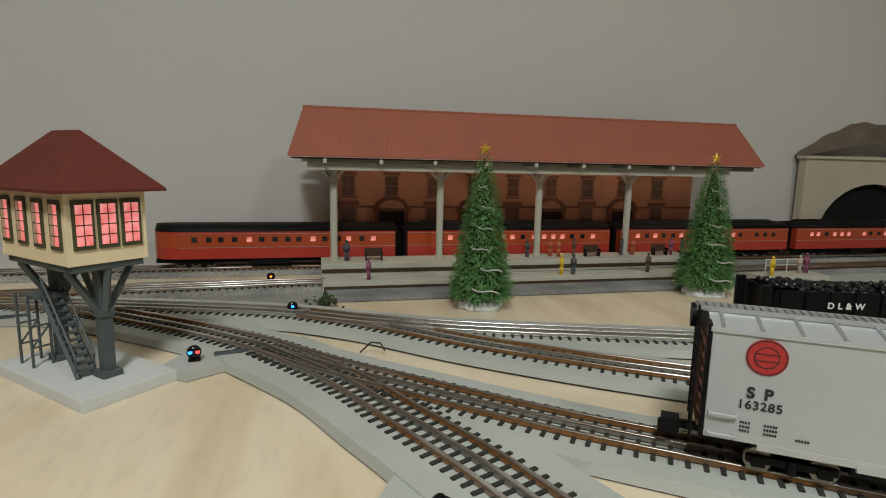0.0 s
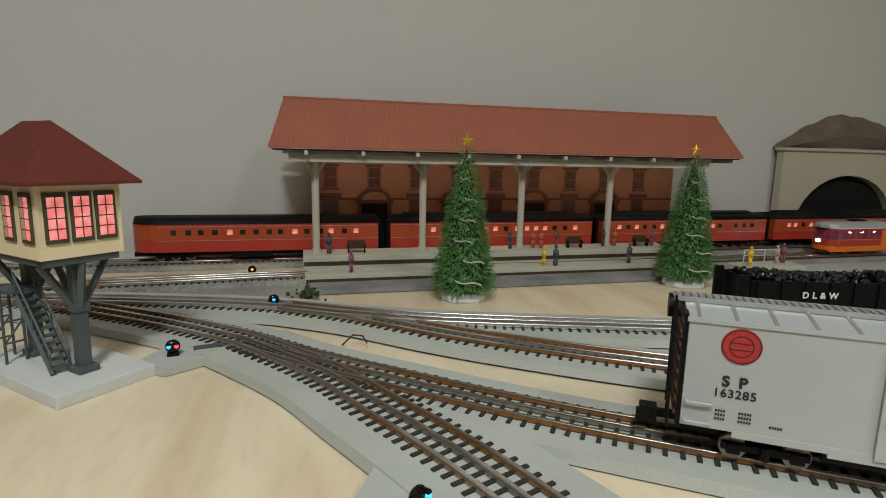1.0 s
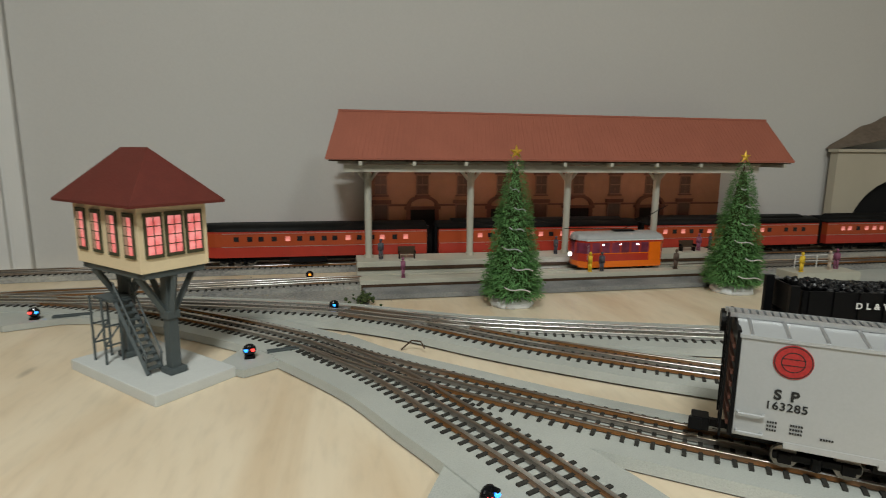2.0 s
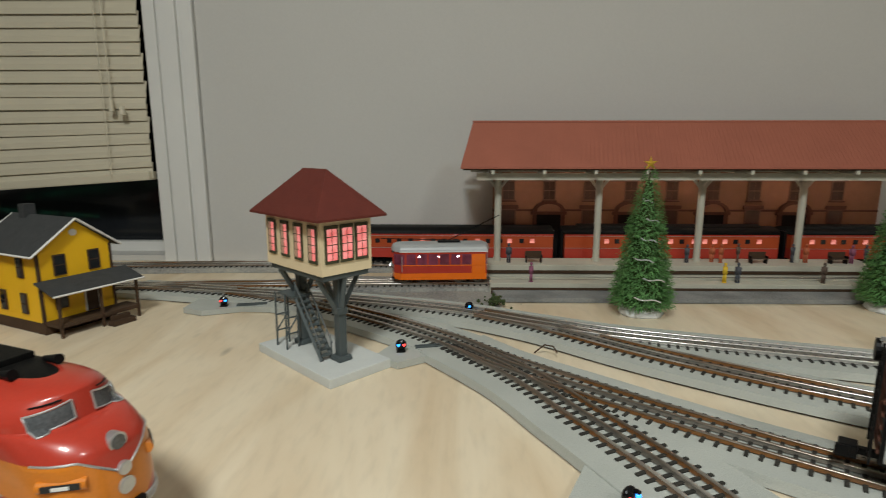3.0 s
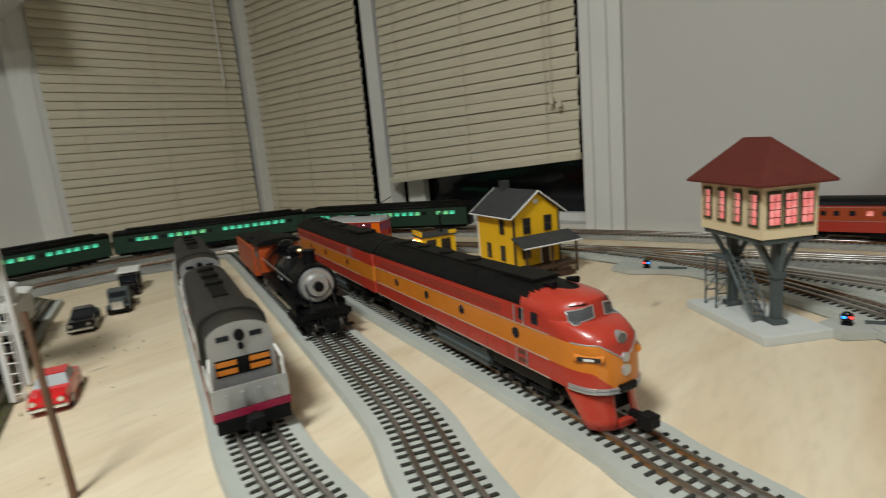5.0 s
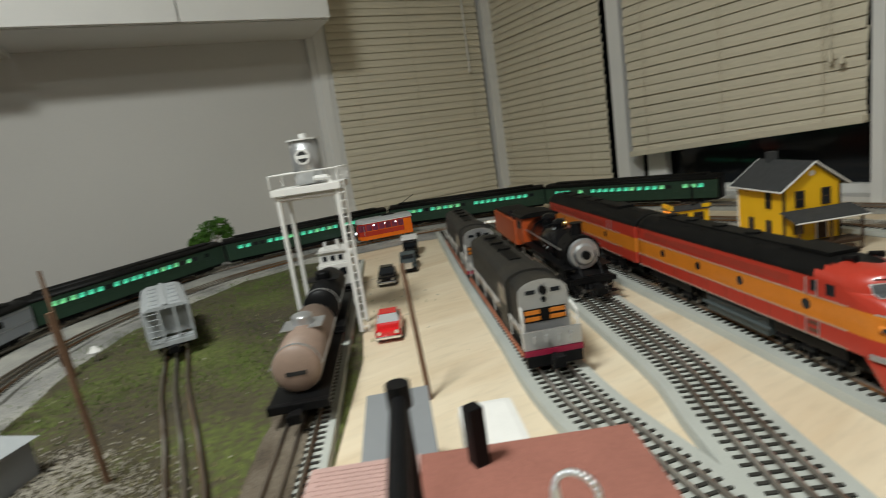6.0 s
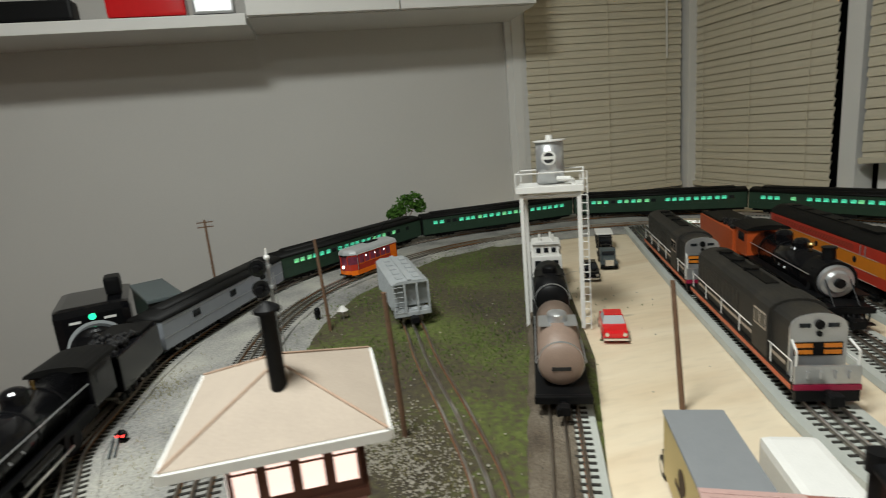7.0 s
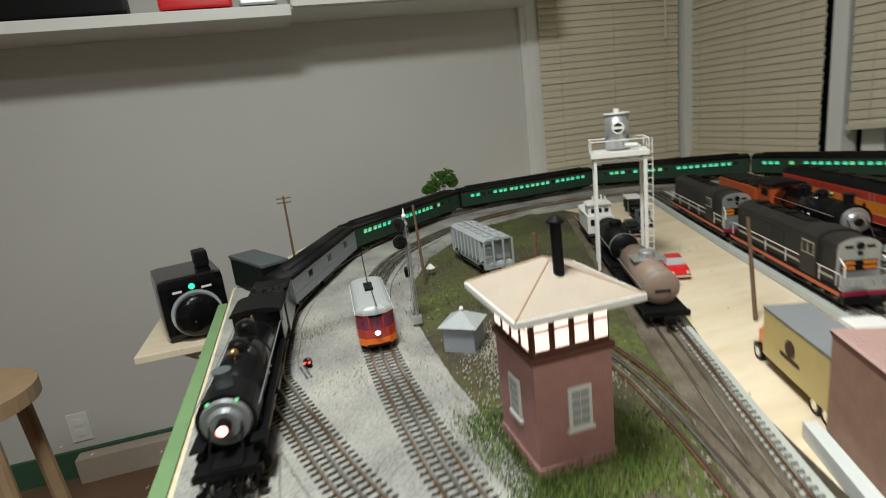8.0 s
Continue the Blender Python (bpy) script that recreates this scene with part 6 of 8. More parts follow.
    st = part("stair", rods(((0.030, -0.020, 0.012), (-0.022, -0.020, 0.078), 0.0024), ((0.030, -0.006, 0.012), (-0.022, -0.006, 0.078), 0.0024), seg=4), M_GREYSTEEL, t, "steep grey stair")
    for k in range(11):
        f = (k + 0.5) / 11
        part("tread", boxes((0.030 - 0.052 * f - 0.0035, 0.030 - 0.052 * f + 0.0035, -0.020, -0.006, 0.0135 + 0.066 * f, 0.0148 + 0.066 * f)), M_GREYSTEEL, st)
    for y in (-0.0205, -0.0055):
        part("stair_rail", rods(((0.030, y, 0.030), (-0.022, y, 0.096), 0.0010), ((0.028, y, 0.014), (0.028, y, 0.032), 0.0010), ((0.004, y, 0.045), (0.004, y, 0.063), 0.0010), ((-0.02, y, 0.076), (-0.02, y, 0.095), 0.0010), seg=5), M_GREYSTEEL, st)
    part("landing", boxes((-0.052, -0.018, -0.026, 0.0, 0.077, 0.0795)), M_GREYSTEEL, t)
    for x in (-0.055, -0.032):
        part("frame_post", rods(((x, -0.028, 0.0111), (x, -0.028, 0.079), 0.0013), ((x, -0.012, 0.0111), (x, -0.012, 0.079), 0.0013), seg=5), M_GREYSTEEL, t)
        part("frame_brace", rods(((x, -0.028, 0.03), (x, -0.012, 0.03), 0.001), ((x, -0.028, 0.05), (x, -0.012, 0.05), 0.001), ((x, -0.028, 0.03), (x, -0.012, 0.05), 0.001), seg=5), M_GREYSTEEL, t)


signal_tower()

# station platform, canopy and depot front
pf = thing("station_platform", pose(0, 0, 0), "pale stone two-level station platform with dark edges", "platform")
part("front_slab", boxes((0.388, 1.10, 1.203, 1.2315, 0.0012, 0.0195), bevel=0.001), M_PLATFORM, pf, "low front platform strip")
# dark strip painted in for the shade below the front slab's edge
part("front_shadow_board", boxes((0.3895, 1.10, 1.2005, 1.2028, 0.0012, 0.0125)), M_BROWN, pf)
part("paving", boxes((0.392, 1.12, 1.2372, 1.2445, 0.0128, 0.0160), (0.392, 1.12, 1.2555, 1.2640, 0.0128, 0.0160)), M_PLATFORM, pf)
part("rear_slab", boxes((0.386, 1.12, 1.288, 1.358, 0.0012, 0.0335), bevel=0.001), M_PLATFORM, pf, "raised rear platform")
part("rear_edge", boxes((0.387, 1.12, 1.2855, 1.2879, 0.0185, 0.0240)), M_BROWN, pf)
rb = thing("roadbed_apron", pose(0, 0, 0), "grey roadbed apron in front of the platform", "roadbed")
part("sheet", solid(bmesh.new(), [(0.40, 1.150), (0.98, 1.150), (1.15, 1.158), (1.15, 1.200), (0.392, 1.200)], 0.0012, 0.0085), M_BALLASTGREY, rb)

can = thing("platform_canopy", pose(0, 0, 0), "long terracotta-roofed station canopy on cream posts", "canopy")
X0, X1, EY, RY, EZ, RZ = 0.336, 1.236, 1.262, 1.335, 0.2165, 0.2985
bm = bmesh.new()
o = [(X0, EY, EZ), (X1, EY, EZ), (X1 - 0.012, RY, RZ), (X0 + 0.024, RY, RZ)]
b = [(X0 + 0.004, 1.412, EZ + 0.004), (X1 - 0.004, 1.412, EZ + 0.004)]
for quad in ((o[0], o[1], o[2], o[3]), (o[3], o[2], b[1], b[0])):
    top = [bm.verts.new(p) for p in quad]
    low = [bm.verts.new((p[0], p[1], p[2] - 0.003)) for p in quad]
    bm.faces.new(top)
    bm.faces.new(low[::-1])
    for i in range(4):
        bm.faces.new((top[i], top[(i + 1) % 4], low[(i + 1) % 4], low[i]))
bmesh.ops.recalc_face_normals(bm, faces=bm.faces)
roof = part("roof", bm, M_TERRACOTTA, can, "faded terracotta ribbed roof")
n = 112
for i in range(n):
    f = (i + 0.5) / n
    a = Vector((X0 + (X1 - X0) * f, EY - 0.0006, EZ + 0.0004))
    c = Vector((X0 + 0.024 + (X1 - 0.012 - X0 - 0.024) * f, RY, RZ + 0.0004))
    part("roof_seam", rods((a, c, 0.00018), seg=4), M_TERRACOTTA, roof)
part("ridge_cap", rods(((X0 + 0.023, RY, RZ), (X1 - 0.012, RY, RZ), 0.0022), seg=6), M_TERRACOTTA, roof)
part("fascia", boxes((X0 + 0.03, X1 - 0.06, EY + 0.022, EY + 0.026, EZ - 0.024, EZ - 0.011)), M_POST, can, "pale long beam")
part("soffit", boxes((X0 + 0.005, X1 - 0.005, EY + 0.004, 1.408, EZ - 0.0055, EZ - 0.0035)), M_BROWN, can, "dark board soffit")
for i in range(10):
    x = X0 + 0.058 + i * 0.0915
    part("bracket", boxes((x - 0.003, x + 0.003, EY + 0.002, EY + 0.090, EZ - 0.0125, EZ - 0.0056), bevel=0.0008), M_POST, can, "pale rafter end")
for x in (0.409, 0.601, 0.795, 0.985):
    post = part("post", rods(((x, 1.33, 0.0337), (x, 1.33, 0.19), 0.0062, 0.0068), seg=16), M_POST, can, "cream round post")
    part("post_arm", rods(((x - 0.028, 1.33, 0.2055), (x - 0.004, 1.33, 0.176), 0.003), ((x + 0.028, 1.33, 0.2055), (x + 0.004, 1.33, 0.176), 0.003), ((x, 1.295, 0.2055), (x, 1.326, 0.180), 0.003), seg=6), M_POST, post)
    part("post_base", rods(((x, 1.33, 0.0336), (x, 1.33, 0.0395), 0.0078), seg=16), M_POST, post)
for k in range(6):
    part("lamp_strip", boxes((0.44 + k * 0.135, 0.50 + k * 0.135, 1.366, 1.372, EZ - 0.0095, EZ - 0.0060)), M_CANOPYLAMP, can, "dim warm lamp strip")
part("post_beam", boxes((X0 + 0.02, X1 - 0.02, 1.323, 1.337, 0.2055, 0.2125)), M_POST, can)

dep = thing("depot_front", pose(0, 1.452, 0), "brown brick depot front with arched doorways, in relief against the wall", "building")
part("wall", boxes((0.408, 1.222, 0.0, 0.012, 0.0, 0.205)), M_BRICKBACK, dep)
part("cornice", boxes((0.403, 1.227, -0.004, 0.012, 0.2052, 0.212)), M_BRICKDARK, dep)
part("belt_course", boxes((0.408, 1.222, -0.0018, -0.0002, 0.117, 0.121)), M_BRICKDARK, dep)
for i in range(9):
    x = 0.441 + i * 0.0864
    wd = part("window", boxes((x - 0.0135, x + 0.0135, -0.0022, -0.0002, 0.140, 0.182)), M_SASHBROWN, dep, "tall brown sash window")
    for j in range(2):
        for k in range(2):
            part("pane", boxes((x - 0.0112 + k * 0.0116, x - 0.0004 + k * 0.0116, -0.0028, -0.0023, 0.1425 + j * 0.0195, 0.1600 + j * 0.0195)), M_PANEBROWN, wd)
    part("lintel", boxes((x - 0.017, x + 0.017, -0.004, -0.0002, 0.1825, 0.1870)), M_BRICKDARK, wd)
    part("sill", boxes((x - 0.016, x + 0.016, -0.0045, -0.0002, 0.1372, 0.1398)), M_BRICKDARK, wd)
    if i % 2 == 0:
        lw = part("lower_window", boxes((x - 0.0165, x + 0.0165, -0.0022, -0.0002, 0.078, 0.122)), M_SASHBROWN, dep)
        part("lintel", boxes((x - 0.021, x + 0.021, -0.005, -0.0002, 0.1222, 0.1300), bevel=0.0008), M_BRICKDARK, lw)
        part("pane", boxes((x - 0.0135, x + 0.0135, -0.0028, -0.0023, 0.081, 0.119)), M_PANEBROWN, lw)
    else:
        # flat black panel stands in for the unlit inside of the doorway
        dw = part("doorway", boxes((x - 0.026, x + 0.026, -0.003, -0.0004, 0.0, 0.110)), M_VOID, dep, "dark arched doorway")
        part("cornice", boxes((x - 0.038, x + 0.038, -0.0075, -0.0004, 0.1102, 0.1165), bevel=0.0008), M_BRICKDARK, dw)
        for f, d in ((1.0, 0.0085), (0.72, 0.0055)):
            arch_ = [(0.034 * f * math.cos(math.pi * k / 14), 0.1168 + 0.0225 * f * math.sin(math.pi * k / 14)) for k in range(15)]
            if f == 1.0:
                arch_ += [(0.027 * math.cos(math.pi * k / 14), 0.1168 + 0.0165 * math.sin(math.pi * k / 14)) for k in range(14, -1, -1)]
            bm = prism(bmesh.new(), arch_, -d, -0.0003)
            p = part("pediment", bm, M_BRICKDARK if f == 1.0 else M_BRICKBACK, dw, "arched doorway pediment")
            p.matrix_local = pose(x, 0.0 - 0.0003, 0, 0, 0, 90)
        for k in (-1, 1):
            part("bracket", boxes((x + k * 0.030 - 0.004, x + k * 0.030 + 0.004, -0.0065, -0.0004, 0.088, 0.1100), bevel=0.0008), M_BRICKDARK, dw)

port = thing("tunnel_portal", pose(0, 0, 0), "cream plaster tunnel portal with a rocky hill on top", "tunnel portal")
px, pw = 1.735, 0.215
arch = [(px + 0.165 * math.cos(math.pi * k / 16), 0.02 + 0.16 * math.sin(math.pi * k / 16) ** 0.85) for k in range(17)]
bm = bmesh.new()
outer_pts = [(px + pw, 0.0), (px + pw, 0.238), (px - pw, 0.238), (px - pw, 0.0)]
ring = [outer_pts[0], outer_pts[1], outer_pts[2], outer_pts[3], (px - 0.165, 0.0), *arch[::-1], (px + 0.165, 0.0)]
front = [bm.verts.new((x, 1.440, z)) for x, z in ring]
back = [bm.verts.new((x, 1.460, z)) for x, z in ring]
bm.faces.new(front)
bm.faces.new(back[::-1])
for i in range(len(ring)):
    bm.faces.new((front[i], front[(i + 1) % len(ring)], back[(i + 1) % len(ring)], back[i]))
bmesh.ops.recalc_face_normals(bm, faces=bm.faces)
part("face", bm, M_PORTAL, port, "cream plaster face with an arch")
part("coping", boxes((px - pw - 0.006, px + pw + 0.006, 1.434, 1.462, 0.2382, 0.2455), bevel=0.001), M_PORTAL, port)
# shallow black box; its colour stands in for the tunnel's unlit depth
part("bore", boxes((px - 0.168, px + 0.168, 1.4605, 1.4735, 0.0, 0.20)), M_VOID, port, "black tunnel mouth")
bm = bmesh.new()
bmesh.ops.create_grid(bm, x_segments=40, y_segments=6, size=1)
for v in bm.verts:
    u, q = v.co.x, v.co.y
    z = 0.246 + (0.085 * (1 - u * u) ** 0.7 + 0.016 * noise.noise(Vector((u * 4, q * 3, 2)))) * (0.35 + 0.65 * (q + 1) / 2) * (0.5 + 0.5 * min(1, (u + 1) * 1.4))
    v.co = (px + u * (pw + 0.004), 1.452 + q * 0.020, max(z, 0.2458))
smooth(part("hill", bm, M_ROCK, port, "rough brown rock hill"))

hs = thing("farmhouse", pose(-0.2265, 0.9790, 0, 0, 0, 66) @ Matrix.Diagonal((1.30, 1.14, 1.20, 1)), "yellow clapboard two-storey house with porch and charcoal roof", "house")
HW, HD = 0.0765, 0.113
part("foundation", boxes((0.0, HW, 0.0, HD, 0.0, 0.0135)), M_BROWN, hs, "dark brown foundation")
bm = prism(bmesh.new(), [(0, 0), (HW, 0), (HW, 0.083), (HW / 2, 0.114), (0, 0.083)], 0, HD)
bmesh.ops.rotate(bm, verts=bm.verts, cent=(0, 0, 0), matrix=Matrix.Rotation(math.pi / 2, 3, "Z"))
bmesh.ops.scale(bm, vec=(-1, 1, 1), verts=bm.verts)
bmesh.ops.translate(bm, vec=(0, 0, 0.0136), verts=bm.verts)
bmesh.ops.recalc_face_normals(bm, faces=bm.faces)
walls = part("wall", bm, M_YELLOW, hs, "bright yellow clapboard walls")
for k in range(22):
    z = 0.0165 + k * 0.0036
    part("clapboard", boxes((-0.00015, HW + 0.00015, -0.00015, HD + 0.00015, z, z + 0.0024)), M_YELLOW, walls)
for s in (-1, 1):
    bm = bmesh.new()
    a, b2_ = (HW / 2, 0.1300), (HW / 2 + s * (HW / 2 + 0.009), 0.0925)
    q = [(a[0], -0.009, a[1]), (b2_[0], -0.009, b2_[1]), (b2_[0], HD + 0.009, b2_[1]), (a[0], HD + 0.009, a[1])]
    top = [bm.verts.new(p) for p in q]
    low = [bm.verts.new((p[0], p[1], p[2] - 0.0022)) for p in q]
    bm.faces.new(top), bm.faces.new(low)
    for i in range(4):
        bm.faces.new((top[i], top[(i + 1) % 4], low[(i + 1) % 4], low[i]))
    bmesh.ops.recalc_face_normals(bm, faces=bm.faces)
    part("roof", bm, M_SLATE, hs, "charcoal shingle roof slope")
    part("barge_board", rods(((a[0], -0.0092, a[1] - 0.001), (b2_[0], -0.0092, b2_[1] - 0.001), 0.0013), ((b2_[0], -0.009, b2_[1] - 0.001), (b2_[0], HD + 0.009, b2_[1] - 0.001), 0.0013), ((a[0], HD + 0.0092, a[1] - 0.001), (b2_[0], HD + 0.0092, b2_[1] - 0.001), 0.0013), seg=4), M_STONEWHITE, hs, "white eave trim")
part("chimney", boxes((HW / 2 - 0.006, HW / 2 + 0.006, HD - 0.03, HD - 0.018, 0.118, 0.142)), M_SLATE, hs)
part("gable_vent", rods(((HW / 2, -0.0012, 0.1125), (HW / 2, 0.0, 0.1125), 0.004), seg=12), M_STONEWHITE, hs)
for x0, x1 in ((-0.0012, 0.0016), (HW - 0.0016, HW + 0.0012)):
    part("corner_board", boxes((x0, x1, -0.0012, 0.0016, 0.0137, 0.094)), M_BROWN, hs, "dark brown corner board")
part("rear_corner_board", boxes((-0.0014, 0.0016, HD - 0.0016, HD + 0.0014, 0.0, 0.094)), M_STONEWHITE, hs)


def house_window(x, y, z, w_, h_, side):
    m4 = pose(x, y, z, 0, 0, -90 if side else 0)
    fr = part("window", boxes((-w_ / 2, w_ / 2, -0.0016, 0.0, -h_ / 2, h_ / 2)), M_BROWN, hs, "tall dark sash window")
    fr.matrix_local = m4
    part("pane", boxes((-w_ / 2 + 0.0014, w_ / 2 - 0.0014, -0.0021, -0.0017, -h_ / 2 + 0.0014, -0.0008), (-w_ / 2 + 0.0014, w_ / 2 - 0.0014, -0.0021, -0.0017, 0.0008, h_ / 2 - 0.0014)), M_GLASSDARK, fr)


for x in (0.021, 0.057):
    house_window(x, -0.0002, 0.0775, 0.0125, 0.024, False)
for y, z in ((0.034, 0.076), (0.034, 0.034), (0.078, 0.034)):
    house_window(-0.0002, y, z, 0.0125, 0.024, True)
house_window(0.019, -0.0002, 0.040, 0.013, 0.026, False)
dr = part("front_door", boxes((0.044, 0.057, -0.0016, 0.0, 0.0165, 0.044)), M_BROWN, hs, "brown front door with white frame")
part("door_frame", boxes((0.0425, 0.0440, -0.002, 0.0, 0.0165, 0.0455), (0.057, 0.0585, -0.002, 0.0, 0.0165, 0.0455)), M_STONEWHITE, dr)
part("porch_floor", boxes((0.0, HW + 0.012, -0.030, -0.0016, 0.0115, 0.0160), bevel=0.0005), M_BROWN, hs, "brown plank porch")
bm = bmesh.new()
q = [(-0.006, -0.001, 0.0625), (HW + 0.016, -0.001, 0.0625), (HW + 0.016, -0.036, 0.0505), (-0.006, -0.036, 0.0505)]
top, low = [bm.verts.new(p) for p in q], [bm.verts.new((p[0], p[1], p[2] - 0.0018)) for p in q]
bm.faces.new(top), bm.faces.new(low)
for i in range(4):
    bm.faces.new((top[i], top[(i + 1) % 4], low[(i + 1) % 4], low[i]))
bmesh.ops.recalc_face_normals(bm, faces=bm.faces)
part("porch_roof", bm, M_SLATE, hs, "charcoal porch roof")
part("porch_trim", rods(((-0.006, -0.0362, 0.0497), (HW + 0.016, -0.0362, 0.0497), 0.0012), seg=4), M_STONEWHITE, hs)
for x in (0.002, 0.045, HW + 0.010):
    part("porch_post", boxes((x - 0.0013, x + 0.0013, -0.0300, -0.0274, 0.0, 0.0495)), M_BROWN, hs)
part("porch_step", boxes((0.048, 0.074, -0.043, -0.031, 0.0, 0.006), (0.051, 0.071, -0.037, -0.031, 0.006, 0.011)), M_BROWN, hs)

yd = thing("yard_shed", pose(-0.476, 1.000, 0, 0, 0, 60) @ Matrix.Scale(1.18, 4), "small flat-roofed yellow shed with black foundation and lit lamps", "shed")
part("foundation", boxes((0, 0.068, 0, 0.045, 0, 0.012)), M_BLACK, yd)
part("wall", boxes((0.001, 0.067, 0.001, 0.044, 0.0121, 0.049)), M_YELLOW, yd)
part("roof", boxes((-0.002, 0.070, -0.002, 0.047, 0.0491, 0.0515)), M_SLATE, yd)
part("parapet", boxes((-0.001, 0.003, -0.001, 0.046, 0.0516, 0.060), (0.055, 0.069, -0.001, 0.003, 0.0516, 0.058)), M_YELLOW, yd)
for x in (0.020, 0.048):
    g1 = part("window", boxes((x - 0.009, x + 0.009, -0.0010, 0.0009, 0.017, 0.044)), M_BROWN, yd, "many-paned window")
    for i in range(3):
        for j in range(4):
            part("pane", boxes((x - 0.0078 + i * 0.0054, x - 0.0033 + i * 0.0054, -0.0016, -0.0011, 0.0185 + j * 0.0062, 0.0235 + j * 0.0062)), M_GLASSDARK, g1)
part("stovepipe", rods(((0.050, 0.030, 0.05), (0.050, 0.030, 0.088), 0.0022)), M_BLACK, yd)
for y in (0.006, 0.030):
    part("wall_lamp", ball(bmesh.new(), (-0.005, y, 0.040), 0.0042, seg=10), M_WARMLAMP, yd, "glowing rosy wall lamp")

bt = thing("brick_switch_tower", pose(-0.040, -0.142, 0.008), "mauve brick switch tower with tan hip roof and lit windows", "switch tower")
part("lower_wall", boxes((-0.045, 0.045, -0.0395, 0.0395, 0.0, 0.118), bevel=0.0005), M_BRICKTOWER, bt, "mauve brick walls")
part("plinth", boxes((-0.0465, 0.0465, -0.041, 0.041, 0.0, 0.012), bevel=0.001), M_BRICKTOWER, bt)
part("belt", boxes((-0.0475, 0.0475, -0.042, 0.042, 0.1181, 0.124), bevel=0.0008), M_BRICKDARK, bt)
part("upper_frame", boxes((-0.044, 0.044, -0.0385, 0.0385, 0.1241, 0.172)), M_BRICKDARK, bt, "dark brown timber window band")


def lit_pair(x, y, turn, w_):
    f = part("window", boxes((-w_ / 2, w_ / 2, -0.0012, 0.0, 0.129, 0.168)), M_BRICKDARK, bt, "two-pane window glowing white")
    f.matrix_local = pose(x, y, 0, 0, 0, turn)
    for z0, z1 in ((0.1305, 0.1475), (0.1495, 0.1665)):
        part("pane", boxes((-w_ / 2 + 0.0012, w_ / 2 - 0.0012, -0.0018, -0.0013, z0, z1)), M_LITWARM, f)


for k in range(4):
    lit_pair(0.0442, -0.0292 + k * 0.0195, 90, 0.0158)
    lit_pair(-0.033 + k * 0.022, -0.0387, 0, 0.0170)
for x, y, turn in ((0.0452, 0.004, 90), (0.0, -0.0397, 0)):
    f = part("sash_window", boxes((-0.012, 0.012, -0.0022, 0.0, 0.046, 0.088), (-0.014, 0.014, -0.0035, 0.0, 0.0425, 0.0459)), M_STONEWHITE, bt, "white-framed sash window")
    f.matrix_local = pose(x, y, 0, 0, 0, turn)
    for i in range(2):
        for j in range(4):
            part("pane", boxes((-0.0085 + i * 0.009, -0.0005 + i * 0.009, -0.0028, -0.0023, 0.0495 + j * 0.009, 0.0570 + j * 0.009)), M_HOPPER, f)
bm = bmesh.new()
c0 = 0.0615
e = [bm.verts.new((sx * c0, sy * c0 * 0.97, 0.1752)) for sx, sy in ((-1, -1), (1, -1), (1, 1), (-1, 1))]
apex = [bm.verts.new((-0.006, 0, 0.203)), bm.verts.new((0.006, 0, 0.203))]
bm.faces.new((e[0], e[1], apex[1], apex[0])), bm.faces.new((e[1], e[2], apex[1])), bm.faces.new((e[2], e[3], apex[0], apex[1])), bm.faces.new((e[3], e[0], apex[0])), bm.faces.new(e[::-1])
bmesh.ops.recalc_face_normals(bm, faces=bm.faces)
ro = part("roof", bm, M_TANROOF, bt, "tan hip roof with white gutter")
ro.matrix_local = pose(0.012, -0.004, 0)
bm = boxes((-c0 - 0.001, c0 + 0.001, -c0 * 0.97 - 0.002, -c0 * 0.97 + 0.001, 0.1690, 0.1748), (-c0 - 0.001, c0 + 0.001, c0 * 0.97 - 0.001, c0 * 0.97 + 0.002, 0.1690, 0.1748), (-c0 - 0.002, -c0 + 0.001, -c0 * 0.97, c0 * 0.97, 0.1690, 0.1748), (c0 - 0.001, c0 + 0.002, -c0 * 0.97, c0 * 0.97, 0.1690, 0.1748), (-c0, c0, -c0 * 0.96, c0 * 0.96, 0.1722, 0.1738))
part("gutter", bm, M_STONEWHITE, ro, "white gutter board")
for sx, sy in ((-1, -1), (1, -1), (1, 1), (-1, 1)):
    part("hip_ridge", rods(((sx * c0, sy * c0 * 0.97, 0.1756), (sx * 0.006, 0, 0.2034), 0.0009), seg=5), M_HIPRIDGE, ro)
part("chimney_pipe", rods(((0.035, -0.003, 0.184), (0.033, -0.003, 0.240), 0.0050), seg=14), M_BLACK, bt, "tall black stovepipe")
part("chimney_cap", rods(((0.033, -0.003, 0.2402), (0.033, -0.003, 0.2420), 0.0082), ((0.033, -0.003, 0.2421), (0.033, -0.003, 0.246), 0.0082, 0.002), seg=14), M_BLACK, bt)

sd = thing("metal_shed", pose(-0.315, -0.150, 0.007, 0, 0, 8), "small grey metal shed with pyramid roof", "shed")
part("wall", boxes((-0.024, 0.024, -0.024, 0.024, 0, 0.040), bevel=0.0006), M_GREYCAR, sd)
part("roof", rods(((0, 0, 0.0402), (0, 0, 0.058), 0.042, 0.002), seg=4), M_HOPPER, sd, "pale metal pyramid roof")
sd.children[-1].matrix_local = pose(0, 0, 0, 0, 0, 45)
part("finial", ball(bmesh.new(), (0, 0, 0.0605), 0.0038, seg=10), M_STONEWHITE, sd)

